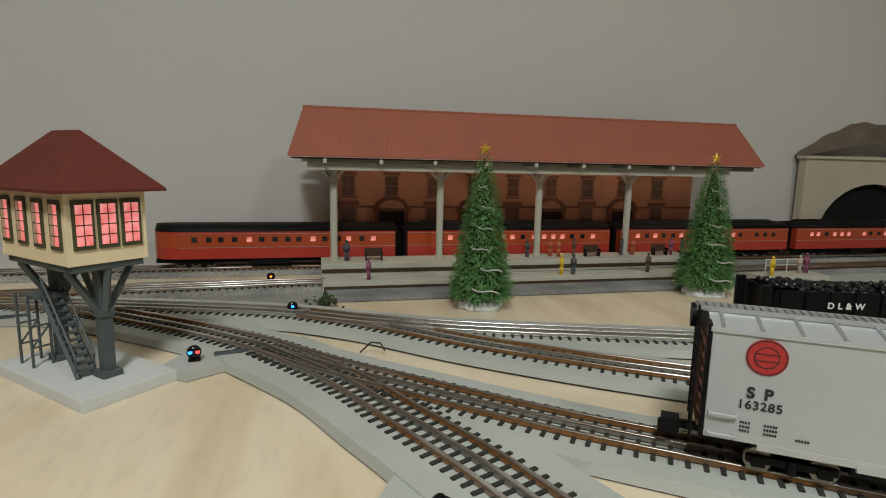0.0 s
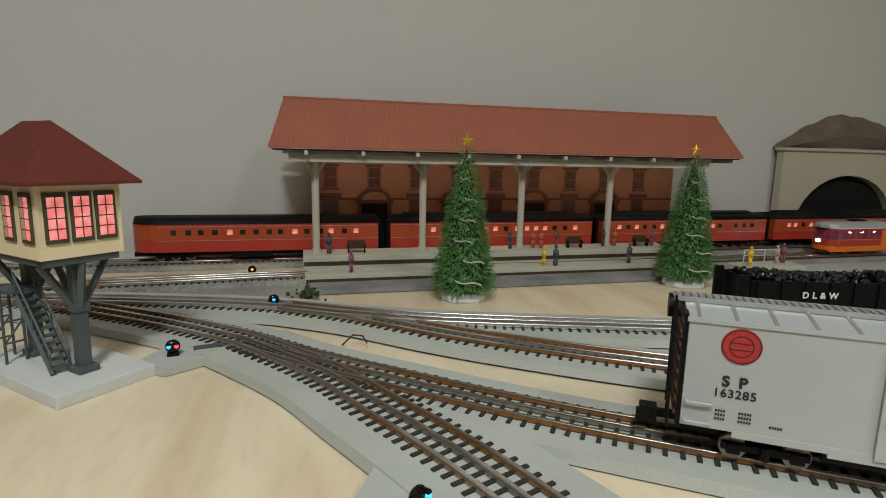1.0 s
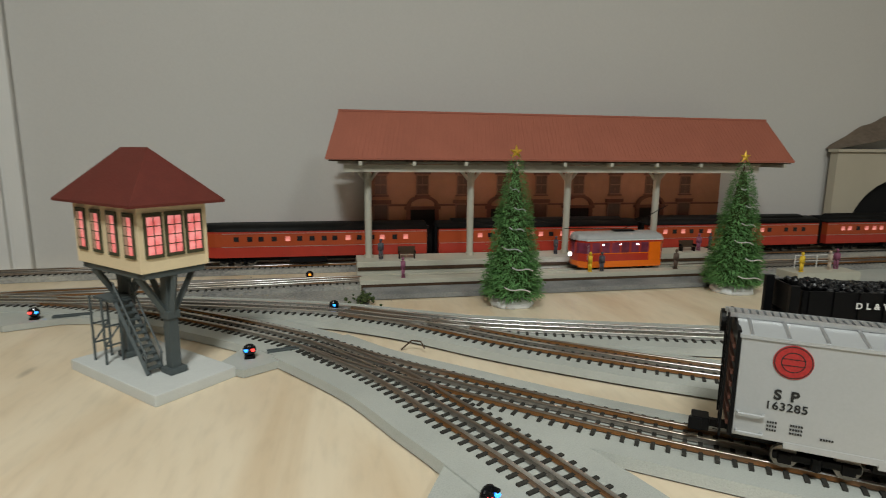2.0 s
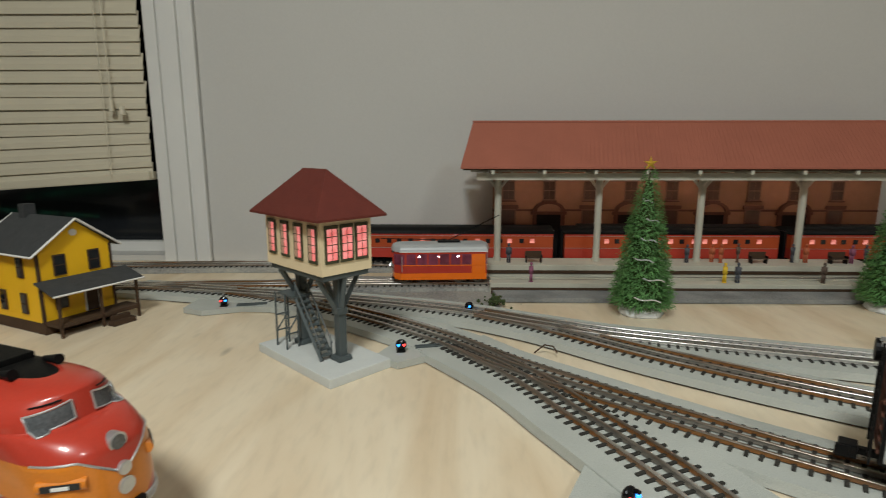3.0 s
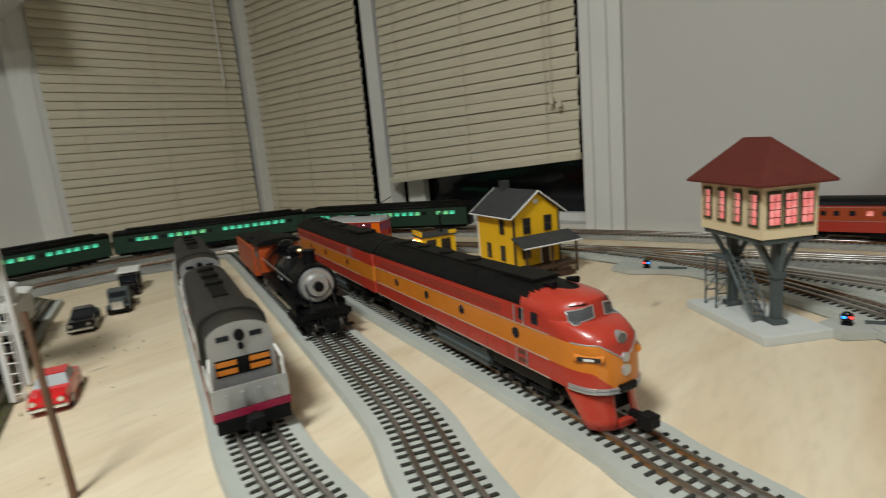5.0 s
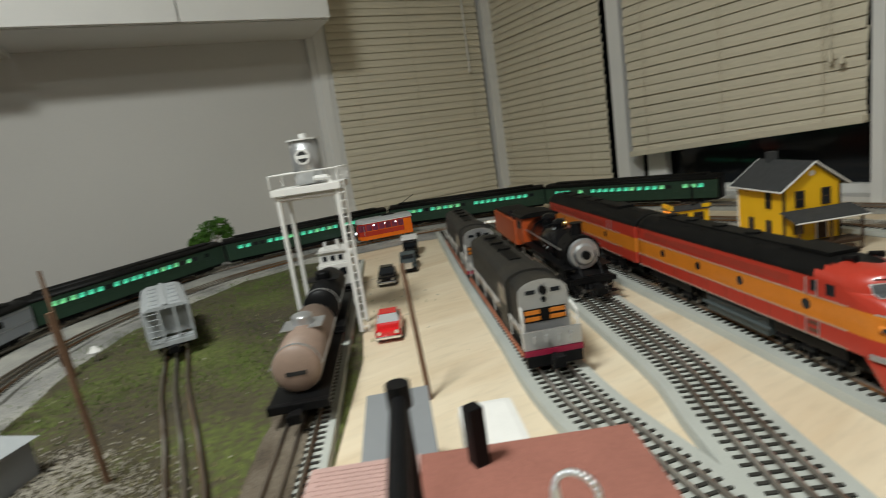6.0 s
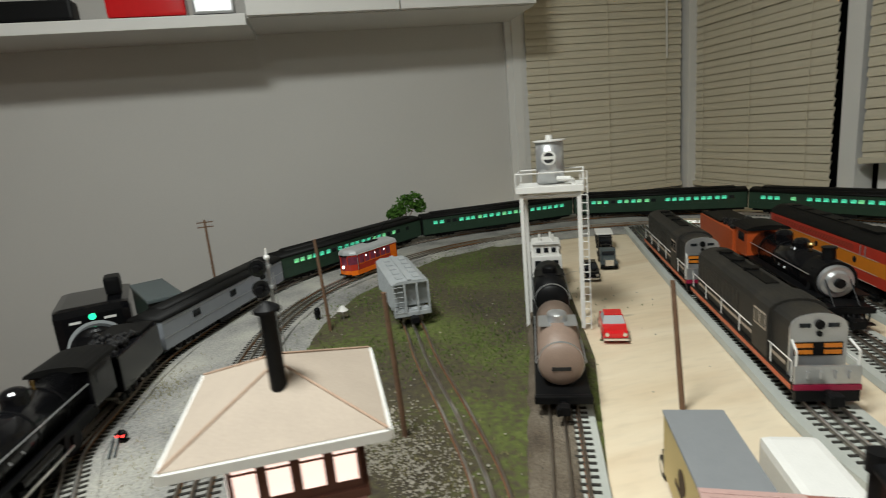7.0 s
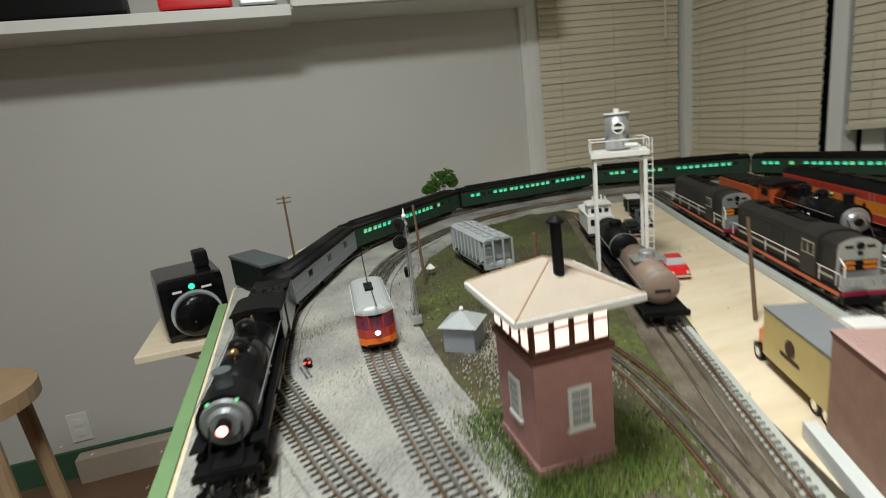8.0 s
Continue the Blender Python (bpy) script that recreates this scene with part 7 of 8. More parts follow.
ot = thing("oil_column_tower", pose(-0.517, 0.256, 0, 0, 0, -28), "silver oil tank on a tall white steel tower", "tank tower")
for sx in (-1, 1):
    for sy in (-1, 1):
        part("leg", boxes((sx * 0.027 - 0.0028, sx * 0.027 + 0.0028, sy * 0.045 - 0.0028, sy * 0.045 + 0.0028, 0.003, 0.231)), M_STONEWHITE, ot, "white steel leg")
    part("brace", rods(((sx * 0.027, -0.045, 0.224), (sx * 0.027, 0.045, 0.224), 0.003), ((-0.027, sx * 0.045, 0.224), (0.027, sx * 0.045, 0.224), 0.003), seg=4), M_STONEWHITE, ot)
part("deck", boxes((-0.035, 0.035, -0.053, 0.053, 0.231, 0.241), bevel=0.0008), M_STONEWHITE, ot, "white deck")
for a, b in (((-0.034, -0.052), (0.034, -0.052)), ((0.034, -0.052), (0.034, 0.052)), ((0.034, 0.052), (-0.034, 0.052)), ((-0.034, 0.052), (-0.034, -0.052))):
    part("guard_rail", rods(((*a, 0.262), (*b, 0.262), 0.0012), ((*a, 0.243), (*a, 0.2625), 0.0012), seg=5), M_STONEWHITE, ot)
tk = smooth(part("tank", rods(((-0.008, 0, 0.2431), (-0.008, 0, 0.309), 0.0225), seg=30), M_SILVER, ot, "silver cylinder tank"))
part("tank_rim", rods(((-0.008, 0, 0.309), (-0.008, 0, 0.3112), 0.0255), ((-0.008, 0, 0.3113), (-0.008, 0, 0.3190), 0.0055), seg=24), M_STONEWHITE, tk)
emb = part("tank_emblem", rods(((0.0132, 0, 0.284), (0.0152, 0, 0.284), 0.0115), seg=24), M_STONEWHITE, tk, "round black and white emblem")
part("emblem_core", rods(((0.0152, 0, 0.284), (0.0156, 0, 0.284), 0.0085), seg=24), M_INK, emb)
part("emblem_bar", boxes((0.0155, 0.0159, -0.0095, 0.0095, 0.2815, 0.2865)), M_STONEWHITE, emb)
part("pipe", rods(((0.012, 0.012, 0.250), (0.02, 0.034, 0.250), 0.004), ((0.02, 0.034, 0.250), (0.022, 0.040, 0.238), 0.004)), M_STONEWHITE, ot)
lad = part("ladder", rods(((0.031, 0.048, 0.003), (0.031, 0.048, 0.262), 0.001), ((0.031, 0.058, 0.003), (0.031, 0.058, 0.262), 0.001), seg=5), M_STONEWHITE, ot)
for k in range(20):
    part("rung", rods(((0.031, 0.048, 0.012 + k * 0.0125), (0.031, 0.058, 0.012 + k * 0.0125), 0.0008), seg=5), M_STONEWHITE, lad)

# flat-roofed brick building close to the path
U = Vector((0.437, 0.90)).normalized()
fb = thing("brick_warehouse", pose(0.060, 0.090, 0, 0, 0, math.degrees(math.atan2(U.y, U.x))), "low brick building with a brick-red embossed roof", "building")
part("wall", boxes((0.001, 0.164, -0.119, -0.001, 0, 0.115)), M_WAREHOUSE, fb, "brown weathered brick walls")
part("base_course", boxes((-0.0002, 0.1652, -0.1202, 0.0002, 0.0, 0.016), bevel=0.0006), M_CONCRETE, fb)
part("roof", boxes((0.0, 0.166, -0.121, 0.001, 0.1151, 0.119)), M_BRICKROOF, fb, "brick-red embossed roof sheet")
part("brick_panel", boxes((-0.001, 0.056, -0.1205, 0.0005, 0.1191, 0.1199)), M_PINKBRICK, fb, "paler brick-patterned panel")
brick_meshes = {}
for key, mt in (("pale", M_PINKBRICK), ("red", M_BRICKROOF)):
    bm = boxes((-0.0030, 0.0030, -0.0013, 0.0013, 0, 0.0004))
    brick_meshes[key] = bpy.data.meshes.new("brick")
    bm.to_mesh(brick_meshes[key])
    bm.free()
    brick_meshes[key].materials.append(mt)
for r_ in range(33):
    for c_ in range(8):
        x = 0.0035 + c_ * 0.0071 + (0.0035 if r_ % 2 else 0)
        if x < 0.053:
            shared("brick", brick_meshes["pale"], fb, pose(x, -0.003 - r_ * 0.0036, 0.1199))
dock = thing("loading_dock", pose(0.060, 0.090, 0, 0, 0, math.degrees(math.atan2(U.y, U.x))), "grey concrete loading dock along the brick building", "loading dock")
part("slab", boxes((-0.014, -0.0012, -0.121, 0.012, 0.0, 0.018), bevel=0.001), M_CONCRETE, dock)
gl = thing("gooseneck_lamp", pose(0.2150, 0.1370, 0.1192, 0, 0, 34), "silver gooseneck lamp at the edge of the roof", "lamp")
arc = [(0.0064 * math.cos(a), 0, 0.0540 + 0.0064 * math.sin(a)) for a in [math.pi * k / 12 for k in range(13)]]
bm = rods(*[(a, b, 0.0011) for a, b in zip(arc, arc[1:])], ((0.0064, 0, 0.0), (0.0064, 0, 0.0540), 0.0011), ((0.0064, 0, 0.0), (0.0064, 0, 0.002), 0.003), seg=10)
smooth(part("arm", bm, M_CHROMEDULL, gl, "bent silver arm"))
part("collar", rods(((-0.0064, 0, 0.0490), (-0.0064, 0, 0.0545), 0.0017, 0.0014), ((-0.0064, 0, 0.0472), (-0.0064, 0, 0.0492), 0.0030, 0.0022), seg=16), M_CHROMEDULL, gl)
part("shade", rods(((-0.0064, 0, 0.0395), (-0.0064, 0, 0.0471), 0.0085, 0.0032), ((-0.0064, 0, 0.0385), (-0.0064, 0, 0.0394), 0.0088), seg=24), M_CHROMEDULL, gl, "silver bell shade")
sm = thing("crane_boom", pose(0, 0, 0), "thick black boom and mast over the brick roof", "crane")
part("mast", rods(((0.1420, 0.1145, 0.1192), (0.1420, 0.1145, 0.1795), 0.0030), seg=14), M_BLACK, sm)
part("cap", rods(((0.1420, 0.1145, 0.1796), (0.1420, 0.1145, 0.1890), 0.0048), seg=18), M_BLACK, sm)
part("boom", rods(((0.1420, 0.1145, 0.1830), (0.2340, 0.0728, 0.1720), 0.0036), seg=14), M_BLACK, sm)
part("counter_post", boxes((0.106, 0.114, 0.157, 0.165, 0.1192, 0.1495), bevel=0.0006), M_BLACK, sm)

# ---------------------------------------------------------------- road vehicles
def wheel(parent, x, y, r, wd):
    t = part("wheel", rods(((x, y - wd / 2, r), (x, y + wd / 2, r), r), seg=18), M_BLACK, parent)
    part("hub", rods(((x, y - wd / 2 - 0.0003, r), (x, y + wd / 2 + 0.0003, r), r * 0.55), seg=14), M_CHROME, t)


def sedan(m, mt, label):
    c = thing("toy_car", m, label, "car", "toy road vehicles")
    bm = bmesh.new()
    prev = None
    for x, zl, zh, wd in ((-0.048, 0.008, 0.018, 0.0165), (-0.044, 0.005, 0.021, 0.019), (-0.02, 0.005, 0.0225, 0.020), (0.02, 0.005, 0.0225, 0.020), (0.043, 0.005, 0.0205, 0.019), (0.049, 0.008, 0.017, 0.017)):
        row = [bm.verts.new((x, y, z)) for y, z in ((-wd, zl), (-wd * 1.02, (zl + zh) / 2), (-wd * 0.9, zh), (wd * 0.9, zh), (wd * 1.02, (zl + zh) / 2), (wd, zl))]
        if prev:
            for i in range(6):
                bm.faces.new((prev[i], prev[(i + 1) % 6], row[(i + 1) % 6], row[i]))
        else:
            bm.faces.new(row[::-1])
        prev = row
    bm.faces.new(prev)
    bmesh.ops.recalc_face_normals(bm, faces=bm.faces)
    part("body", bm, mt, c, "glossy body with fins")
    bm = bmesh.new()
    prev = None
    for z, x0, x1, wd in ((0.0222, -0.026, 0.020, 0.0172), (0.0325, -0.017, 0.008, 0.0135)):
        row = [bm.verts.new(p) for p in ((x0, -wd, z), (x1, -wd, z), (x1, wd, z), (x0, wd, z))]
        if prev:
            for i in range(4):
                bm.faces.new((prev[i], prev[(i + 1) % 4], row[(i + 1) % 4], row[i]))
        prev = row
    bmesh.ops.recalc_face_normals(bm, faces=bm.faces)
    part("cabin_glass", bm, M_GLASSDARK if mt is not M_BRIGHTRED else M_HOPPER, c, "windscreens")
    part("cabin_roof", boxes((-0.0175, 0.0085, -0.0138, 0.0138, 0.0326, 0.0340), bevel=0.0006), mt, c)
    for s in (-1, 1):
        part("bumper", boxes((min(s * 0.0485, s * 0.052), max(s * 0.0485, s * 0.052), -0.0185, 0.0185, 0.007, 0.0115), bevel=0.0012), M_CHROME, c)
        part("headlamp", rods(((0.047, s * 0.013, 0.0160), (0.0500, s * 0.013, 0.0160), 0.0030), seg=12), M_CHROME, c)
        for x in (-0.029, 0.031):
            wheel(c, x, s * 0.0185, 0.0070, 0.004)
    return c


sedan(pose(-0.440, 0.318, 0.0, 0, 0, -24), M_BRIGHTRED, "glossy red toy sedan with chrome bumpers")
sedan(pose(-0.750, 0.440, 0.0, 0, 0, -24), M_BLACKGLOSS, "black toy sedan parked beside the track")


def pickup(m, mt, label, tall):
    c = thing("toy_truck", m, label, "truck", "toy road vehicles")
    part("chassis", boxes((-0.055, 0.05, -0.016, 0.016, 0.006, 0.011)), M_BLACK, c)
    part("bonnet", boxes((0.018, 0.050, -0.012, 0.012, 0.0112, 0.027), bevel=0.004), mt, c)
    part("cab", boxes((-0.010, 0.0178, -0.0175, 0.0175, 0.0112, 0.041), bevel=0.003), mt, c)
    part("windscreen", boxes((0.0178, 0.0186, -0.014, 0.014, 0.028, 0.037)), M_GLASSDARK, c)
    part("bed", boxes((-0.058, -0.0102, -0.0195, 0.0195, 0.0112, tall), bevel=0.001), M_SOOT, c)
    part("radiator", boxes((0.0502, 0.052, -0.009, 0.009, 0.011, 0.025)), M_CHROME, c)
    if tall > 0.03:
        part("canopy", boxes((-0.060, 0.010, -0.021, 0.021, tall + 0.010, tall + 0.014), bevel=0.001), M_STONEWHITE, c)
    for s in (-1, 1):
        part("mudguard", boxes((0.026, 0.046, min(s * 0.012, s * 0.019), max(s * 0.012, s * 0.019), 0.012, 0.017), bevel=0.002), mt, c)
        for x in (-0.036, 0.036):
            wheel(c, x, s * 0.017, 0.0085, 0.004)
    return c


pickup(pose(-0.815, 0.520, 0, 0, 0, -24), M_GREYSTEEL, "dark grey toy truck with open bed", 0.022)
pickup(pose(-0.945, 0.585, 0, 0, 0, -24), M_BLACKGLOSS, "black toy truck with white canopy", 0.034)


def delivery_truck():
    c = thing("delivery_truck", pose(-0.006, 0.160, 0, 0, 0, 158) @ Matrix.Scale(0.93, 4), "ochre box truck with grey roof and orange cab", "truck", "toy road vehicles")
    part("box_body", boxes((-0.085, 0.080, -0.0265, 0.0265, 0.019, 0.083), bevel=0.001), M_TRAILER, c, "ochre box body")
    part("box_roof", boxes((-0.086, 0.081, -0.0275, 0.0275, 0.0832, 0.0862), bevel=0.001), M_TRAILERGREY, c, "flat grey roof")
    part("chassis", boxes((-0.082, 0.118, -0.013, 0.013, 0.010, 0.0188)), M_BLACK, c)
    part("cab", boxes((0.084, 0.102, -0.019, 0.019, 0.014, 0.050), bevel=0.003), M_ORANGEENAMEL, c, "orange cab")
    part("bonnet", boxes((0.1022, 0.124, -0.013, 0.013, 0.014, 0.036), bevel=0.004), M_ORANGEENAMEL, c)
    part("windscreen", boxes((0.1021, 0.1030, -0.015, 0.015, 0.037, 0.046)), M_GLASSDARK, c)
    part("bumper", boxes((0.1242, 0.127, -0.018, 0.018, 0.009, 0.014)), M_CHROME, c)
    part("side_emblem", rods(((0.012, 0.0266, 0.056), (0.012, 0.0272, 0.056), 0.011), seg=20), M_BROWN, c, "round brown emblem over a bar")
    part("emblem_bar", boxes((-0.010, 0.034, 0.0266, 0.0271, 0.040, 0.045)), M_BROWN, c)
    for x in (-0.062, -0.038, 0.100):
        for s in (-1, 1):
            wheel(c, x, s * 0.0205, 0.0115, 0.006)
    return c


delivery_truck()
vn = thing("white_van", pose(0.022, 0.222, 0, 0, 0, 158), "plain white toy van with rounded roof", "van", "toy road vehicles")
part("body", boxes((-0.055, 0.055, -0.0225, 0.0225, 0.010, 0.070), bevel=0.007), M_STONEWHITE, vn)
part("windscreen", boxes((0.0548, 0.0556, -0.016, 0.016, 0.040, 0.056)), M_GLASSDARK, vn)
for x in (-0.035, 0.035):
    for s in (-1, 1):
        wheel(vn, x, s * 0.0195, 0.0095, 0.005)

# ---------------------------------------------------------------- trackside things
def dwarf_signal(x, y, z, face, lamps, label):
    d = thing("dwarf_signal", pose(x, y, z, 0, 0, face) @ Matrix.Scale(0.78, 4), label, "signal", "dwarf signals")
    part("foot", boxes((-0.007, 0.007, -0.005, 0.005, 0, 0.0035), bevel=0.0008), M_BLACK, d)
    bm = ball(bmesh.new(), (0, 0, 0.0115), 0.0088, sx=1.0, sy=0.6, seg=18)
    part("head", bm, M_BLACKGLOSS, d, "black oval head")
    n_ = len(lamps)
    for i, mt in enumerate(lamps):
        xx = (i - (n_ - 1) / 2) * 0.0088
        lm = part("lamp", ball(bmesh.new(), (xx, -0.0060, 0.0130), 0.0027, seg=10), mt, d)
        part("hood", rods(((xx, -0.0030, 0.0160), (xx, -0.0075, 0.0162), 0.0022), seg=10), M_BLACK, lm)
    return d


dwarf_signal(0.262, 0.908, 0.009, 10, (M_BLUELAMP, M_REDLAMP), "black dwarf signal lit blue and red beside a switch")
dwarf_signal(0.348, 1.070, 0.009, 5, (M_BLUELAMP,), "black dwarf signal lit bright blue beside the platform")
dwarf_signal(0.304, 1.283, 0.006, 5, (M_YELLOWLAMP,), "small black dwarf signal lit amber")
dwarf_signal(-0.031, 1.092, 0.009, 12, (M_REDLAMP, M_BLUELAMP), "black dwarf signal lit red and blue by the far switch")
dwarf_signal(0.445, 0.625, 0.009, 35, (M_REDLAMP, M_BLUELAMP), "black dwarf signal lit red and blue at the curved track")
dwarf_signal(-0.362, -0.380, 0.008, 75, (M_REDLAMP, M_REDLAMP), "dwarf signal lit red among the gravel")
dwarf_signal(-0.268, 1.118, 0.006, 15, (M_BLUELAMP,), "black dwarf signal lit blue behind the house")
for x, y, a, L in ((0.300, 0.925, 12, 0.045), (0.475, 0.600, 30, 0.04), (-0.345, -0.385, 12, 0.045), (0.01, 1.10, 12, 0.045), (0.372, 1.057, 10, 0.03)):
    sw = thing("switch_motor_rod", pose(x, y, 0.0092, 0, 0, a), "thin dark switch linkage on the roadbed", "switch rod", "switch linkages")
    part("rod", boxes((-L / 2, L / 2, -0.004, -0.002, 0, 0.0025), (-L / 2, L / 2, 0.002, 0.004, 0, 0.0025), bevel=0.0004), M_GREYSTEEL, sw)
def pad(outline, label):
    p = thing("roadbed_pad", pose(0, 0, 0), label, "roadbed", "grey roadbed pads")
    part("sheet", solid(bmesh.new(), outline, 0.0008, 0.0088), M_CORK, p)
pad([(0.232, 0.896), (0.261, 0.874), (0.295, 0.897), (0.345, 0.872), (0.36, 0.905), (0.265, 0.975)], "grey roadbed pad under a dwarf signal")
pad([(0.405, 0.632), (0.435, 0.598), (0.50, 0.60), (0.47, 0.69), (0.44, 0.70)], "grey roadbed pad under a dwarf signal")
pad([(-0.09, 1.082), (-0.055, 1.068), (0.0, 1.090), (0.07, 1.085), (0.06, 1.13), (-0.09, 1.14)], "grey roadbed pad under a dwarf signal")
pad([(0.44, 0.775), (0.49, 0.70), (0.545, 0.665), (0.50, 0.765)], "grey roadbed between two diverging tracks")
pad([(0.41, 1.005), (0.45, 0.965), (0.56, 0.905), (0.60, 0.92), (0.50, 0.985)], "grey roadbed between two diverging sidings")
wr = thing("loose_wire", pose(0.425, 0.928, 0.001, 0, 0, -30), "bent end of dark wire on the plywood", "wire")
part("strand", rods(((0, 0, 0), (0.012, 0.002, 0.012), 0.0009), ((0.012, 0.002, 0.012), (0.024, 0.0, 0.013), 0.0009), ((0.024, 0, 0.013), (0.030, -0.002, 0.006), 0.0009), seg=6), M_BROWN, wr)


def telegraph_pole(x, y, h_, lean, arms, z=0.0):
    p = thing("telegraph_pole", pose(x, y, z, lean[0], lean[1], 0), "brown wooden telegraph pole", "pole", "telegraph poles")
    part("pole", rods(((0, 0, 0), (0, 0, h_), 0.0032, 0.0026), seg=10), M_POLE, p)
    for k in range(arms):
        zz = h_ - 0.006 - k * 0.011
        ar = part("crossarm", boxes((-0.0012, 0.0012, -0.018, 0.018, zz - 0.0013, zz + 0.0013)), M_POLE, p)
        for yy in (-0.015, -0.008, 0.008, 0.015):
            part("insulator", rods(((0, yy, zz), (0, yy, zz + 0.005), 0.0012), seg=6), M_HOPPER, ar)
    return p


telegraph_pole(-0.192, 0.264, 0.155, (0, -7), 0)
telegraph_pole(-0.247, -0.051, 0.174, (2, 1), 0, 0.006)
telegraph_pole(-0.650, -0.126, 0.170, (2, 0), 0, 0.006)
telegraph_pole(-1.035, -0.385, 0.188, (0, 0), 2)
yl = thing("yard_lamp", pose(-0.700, -0.100, 0.006), "small white-shaded yard lamp lying by a pole", "lamp")
part("shade", rods(((0, 0, 0.018), (0, 0, 0.027), 0.0105, 0.003), seg=16), M_STONEWHITE, yl)
part("stem", rods(((0, 0, 0), (0, 0, 0.018), 0.0012)), M_SILVER, yl)

rs = thing("relay_post", pose(-0.725, -0.148, 0.006), "short black relay post beside the track", "relay post")
part("post", rods(((0, 0, 0), (0, 0, 0.016), 0.005, 0.0065), seg=12), M_BLACK, rs)
part("cap", ball(bmesh.new(), (0, 0, 0.019), 0.006, sz=0.8, seg=12), M_BLACK, rs)

sg = thing("signal_mast", pose(-0.447, -0.192, 0.007, 0, 0, -8), "silver signal mast with two round black heads", "signal")
part("base", boxes((-0.008, 0.008, -0.008, 0.008, 0, 0.012), bevel=0.001), M_SILVER, sg)
part("mast", rods(((0, 0, 0.012), (0, 0, 0.184), 0.0022), seg=12), M_SILVER, sg)
part("finial", ball(rods(((0, 0, 0.184), (0, 0, 0.200), 0.0030, 0.0008)), (0, 0, 0.187), 0.0042, seg=10), M_STONEWHITE, sg)
for z in (0.146, 0.175):
    hd = part("head", rods(((0.004, -0.012, z), (0.009, -0.012, z), 0.0118), seg=24), M_BLACKGLOSS, sg, "round black signal head")
    part("hood", rods(((0.009, -0.012, z), (0.018, -0.012, z), 0.0052, 0.0048), seg=14), M_BLACK, hd)
    part("bracket", boxes((-0.002, 0.006, -0.012, 0.004, z - 0.002, z + 0.002)), M_SILVER, sg)
part("ladder", rods(((-0.010, 0.004, 0.012), (-0.005, 0.004, 0.165), 0.0007), ((-0.010, -0.004, 0.012), (-0.005, -0.004, 0.165), 0.0007), seg=5), M_SILVER, sg)

# benches and little figures
def bench(x, y, z, turn=0):
    b = thing("platform_bench", pose(x, y, z, 0, 0, turn), "small dark brown platform bench", "bench", "platform benches")
    part("seat", boxes((-0.016, 0.016, -0.006, 0.004, 0.0085, 0.0100)), M_BROWN, b)
    part("back", boxes((-0.016, 0.016, 0.0042, 0.0056, 0.0095, 0.0215)), M_BROWN, b)
    for s in (-1, 1):
        part("leg", boxes((s * 0.014 - 0.001, s * 0.014 + 0.001, -0.006, 0.005, 0, 0.0084)), M_BLACK, b)
        part("armrest", boxes((s * 0.0155 - 0.0008, s * 0.0155 + 0.0008, -0.006, 0.0041, 0.0101, 0.0145)), M_BLACK, b)


for x in (0.478, 0.905, 1.055):
    bench(x, 1.315, 0.0336)

FIG = [mat("figure_paint_" + n_, c, 0.6, vary=0.15, scale=200) for n_, c in (("slate", (0.07, 0.075, 0.09)), ("yellow", (0.75, 0.50, 0.03)), ("plum", (0.25, 0.08, 0.14)), ("rust", (0.45, 0.12, 0.05)), ("brown", (0.12, 0.08, 0.06)), ("pale", (0.55, 0.45, 0.36)))]


def figurine(x, y, z, tint, turn, seed):
    rnd_ = random.Random(seed)
    bm = bmesh.new()
    s = rnd_.uniform(0.93, 1.04)
    for k in (-1, 1):
        rod(bm, (k * 0.0022 * s, k * 0.0006, 0.0), (k * 0.0019 * s, 0, 0.0165 * s), 0.0017 * s, 0.0022 * s)
        rod(bm, (k * 0.0046 * s, 0, 0.0155 * s), (k * 0.0040 * s, 0, 0.0280 * s), 0.0012 * s, 0.0015 * s)
    rod(bm, (0, 0, 0.0155 * s), (0, 0, 0.0290 * s), 0.0034 * s, 0.0042 * s, seg=10)
    ball(bm, (0, 0, 0.0335 * s), 0.0028 * s, sz=1.15, seg=10)
    rod(bm, (0, 0, 0.029 * s), (0, 0, 0.032 * s), 0.0014 * s)
    rod(bm, (0, 0, -0.0004), (0, 0, 0.0008), 0.0040, seg=10)
    me_ = bpy.data.meshes.new("figurine")
    bm.to_mesh(me_)
    bm.free()
    me_.materials.append(FIG[tint])
    for p in me_.polygons:
        p.use_smooth = True
    ob = new("figurine", me_)
    ob.matrix_world = pose(x, y, z + 0.0004, 0, 0, turn)
    tagged(ob, ("tiny yellow painted platform figurine standing", "tiny painted platform figurine standing upright")[0 if tint == 1 else 1], "figurine", "figurines on the platform")


for i, (x, y, z, t_) in enumerate(((0.430, 1.312, 0.0337, 0), (0.46, 1.216, 0.0197, 2), (0.662, 1.314, 0.0337, 4), (0.772, 1.320, 0.0337, 0), (0.822, 1.325, 0.0337, 3), (0.836, 1.318, 0.0337, 3), (0.870, 1.322, 0.0337, 4), (0.795, 1.216, 0.0197, 1), (0.818, 1.217, 0.0197, 0), (0.965, 1.217, 0.0197, 4), (1.045, 1.218, 0.0197, 4), (0.975, 1.325, 0.0337, 0), (1.000, 1.324, 0.0337, 3), (1.083, 1.318, 0.0337, 2), (1.112, 1.322, 0.0337, 0))):
    figurine(x, y, z, t_, 40 * i, i)
rp = thing("road_platform", pose(0, 0, 0), "small pale stone loading platform beside the siding", "platform")
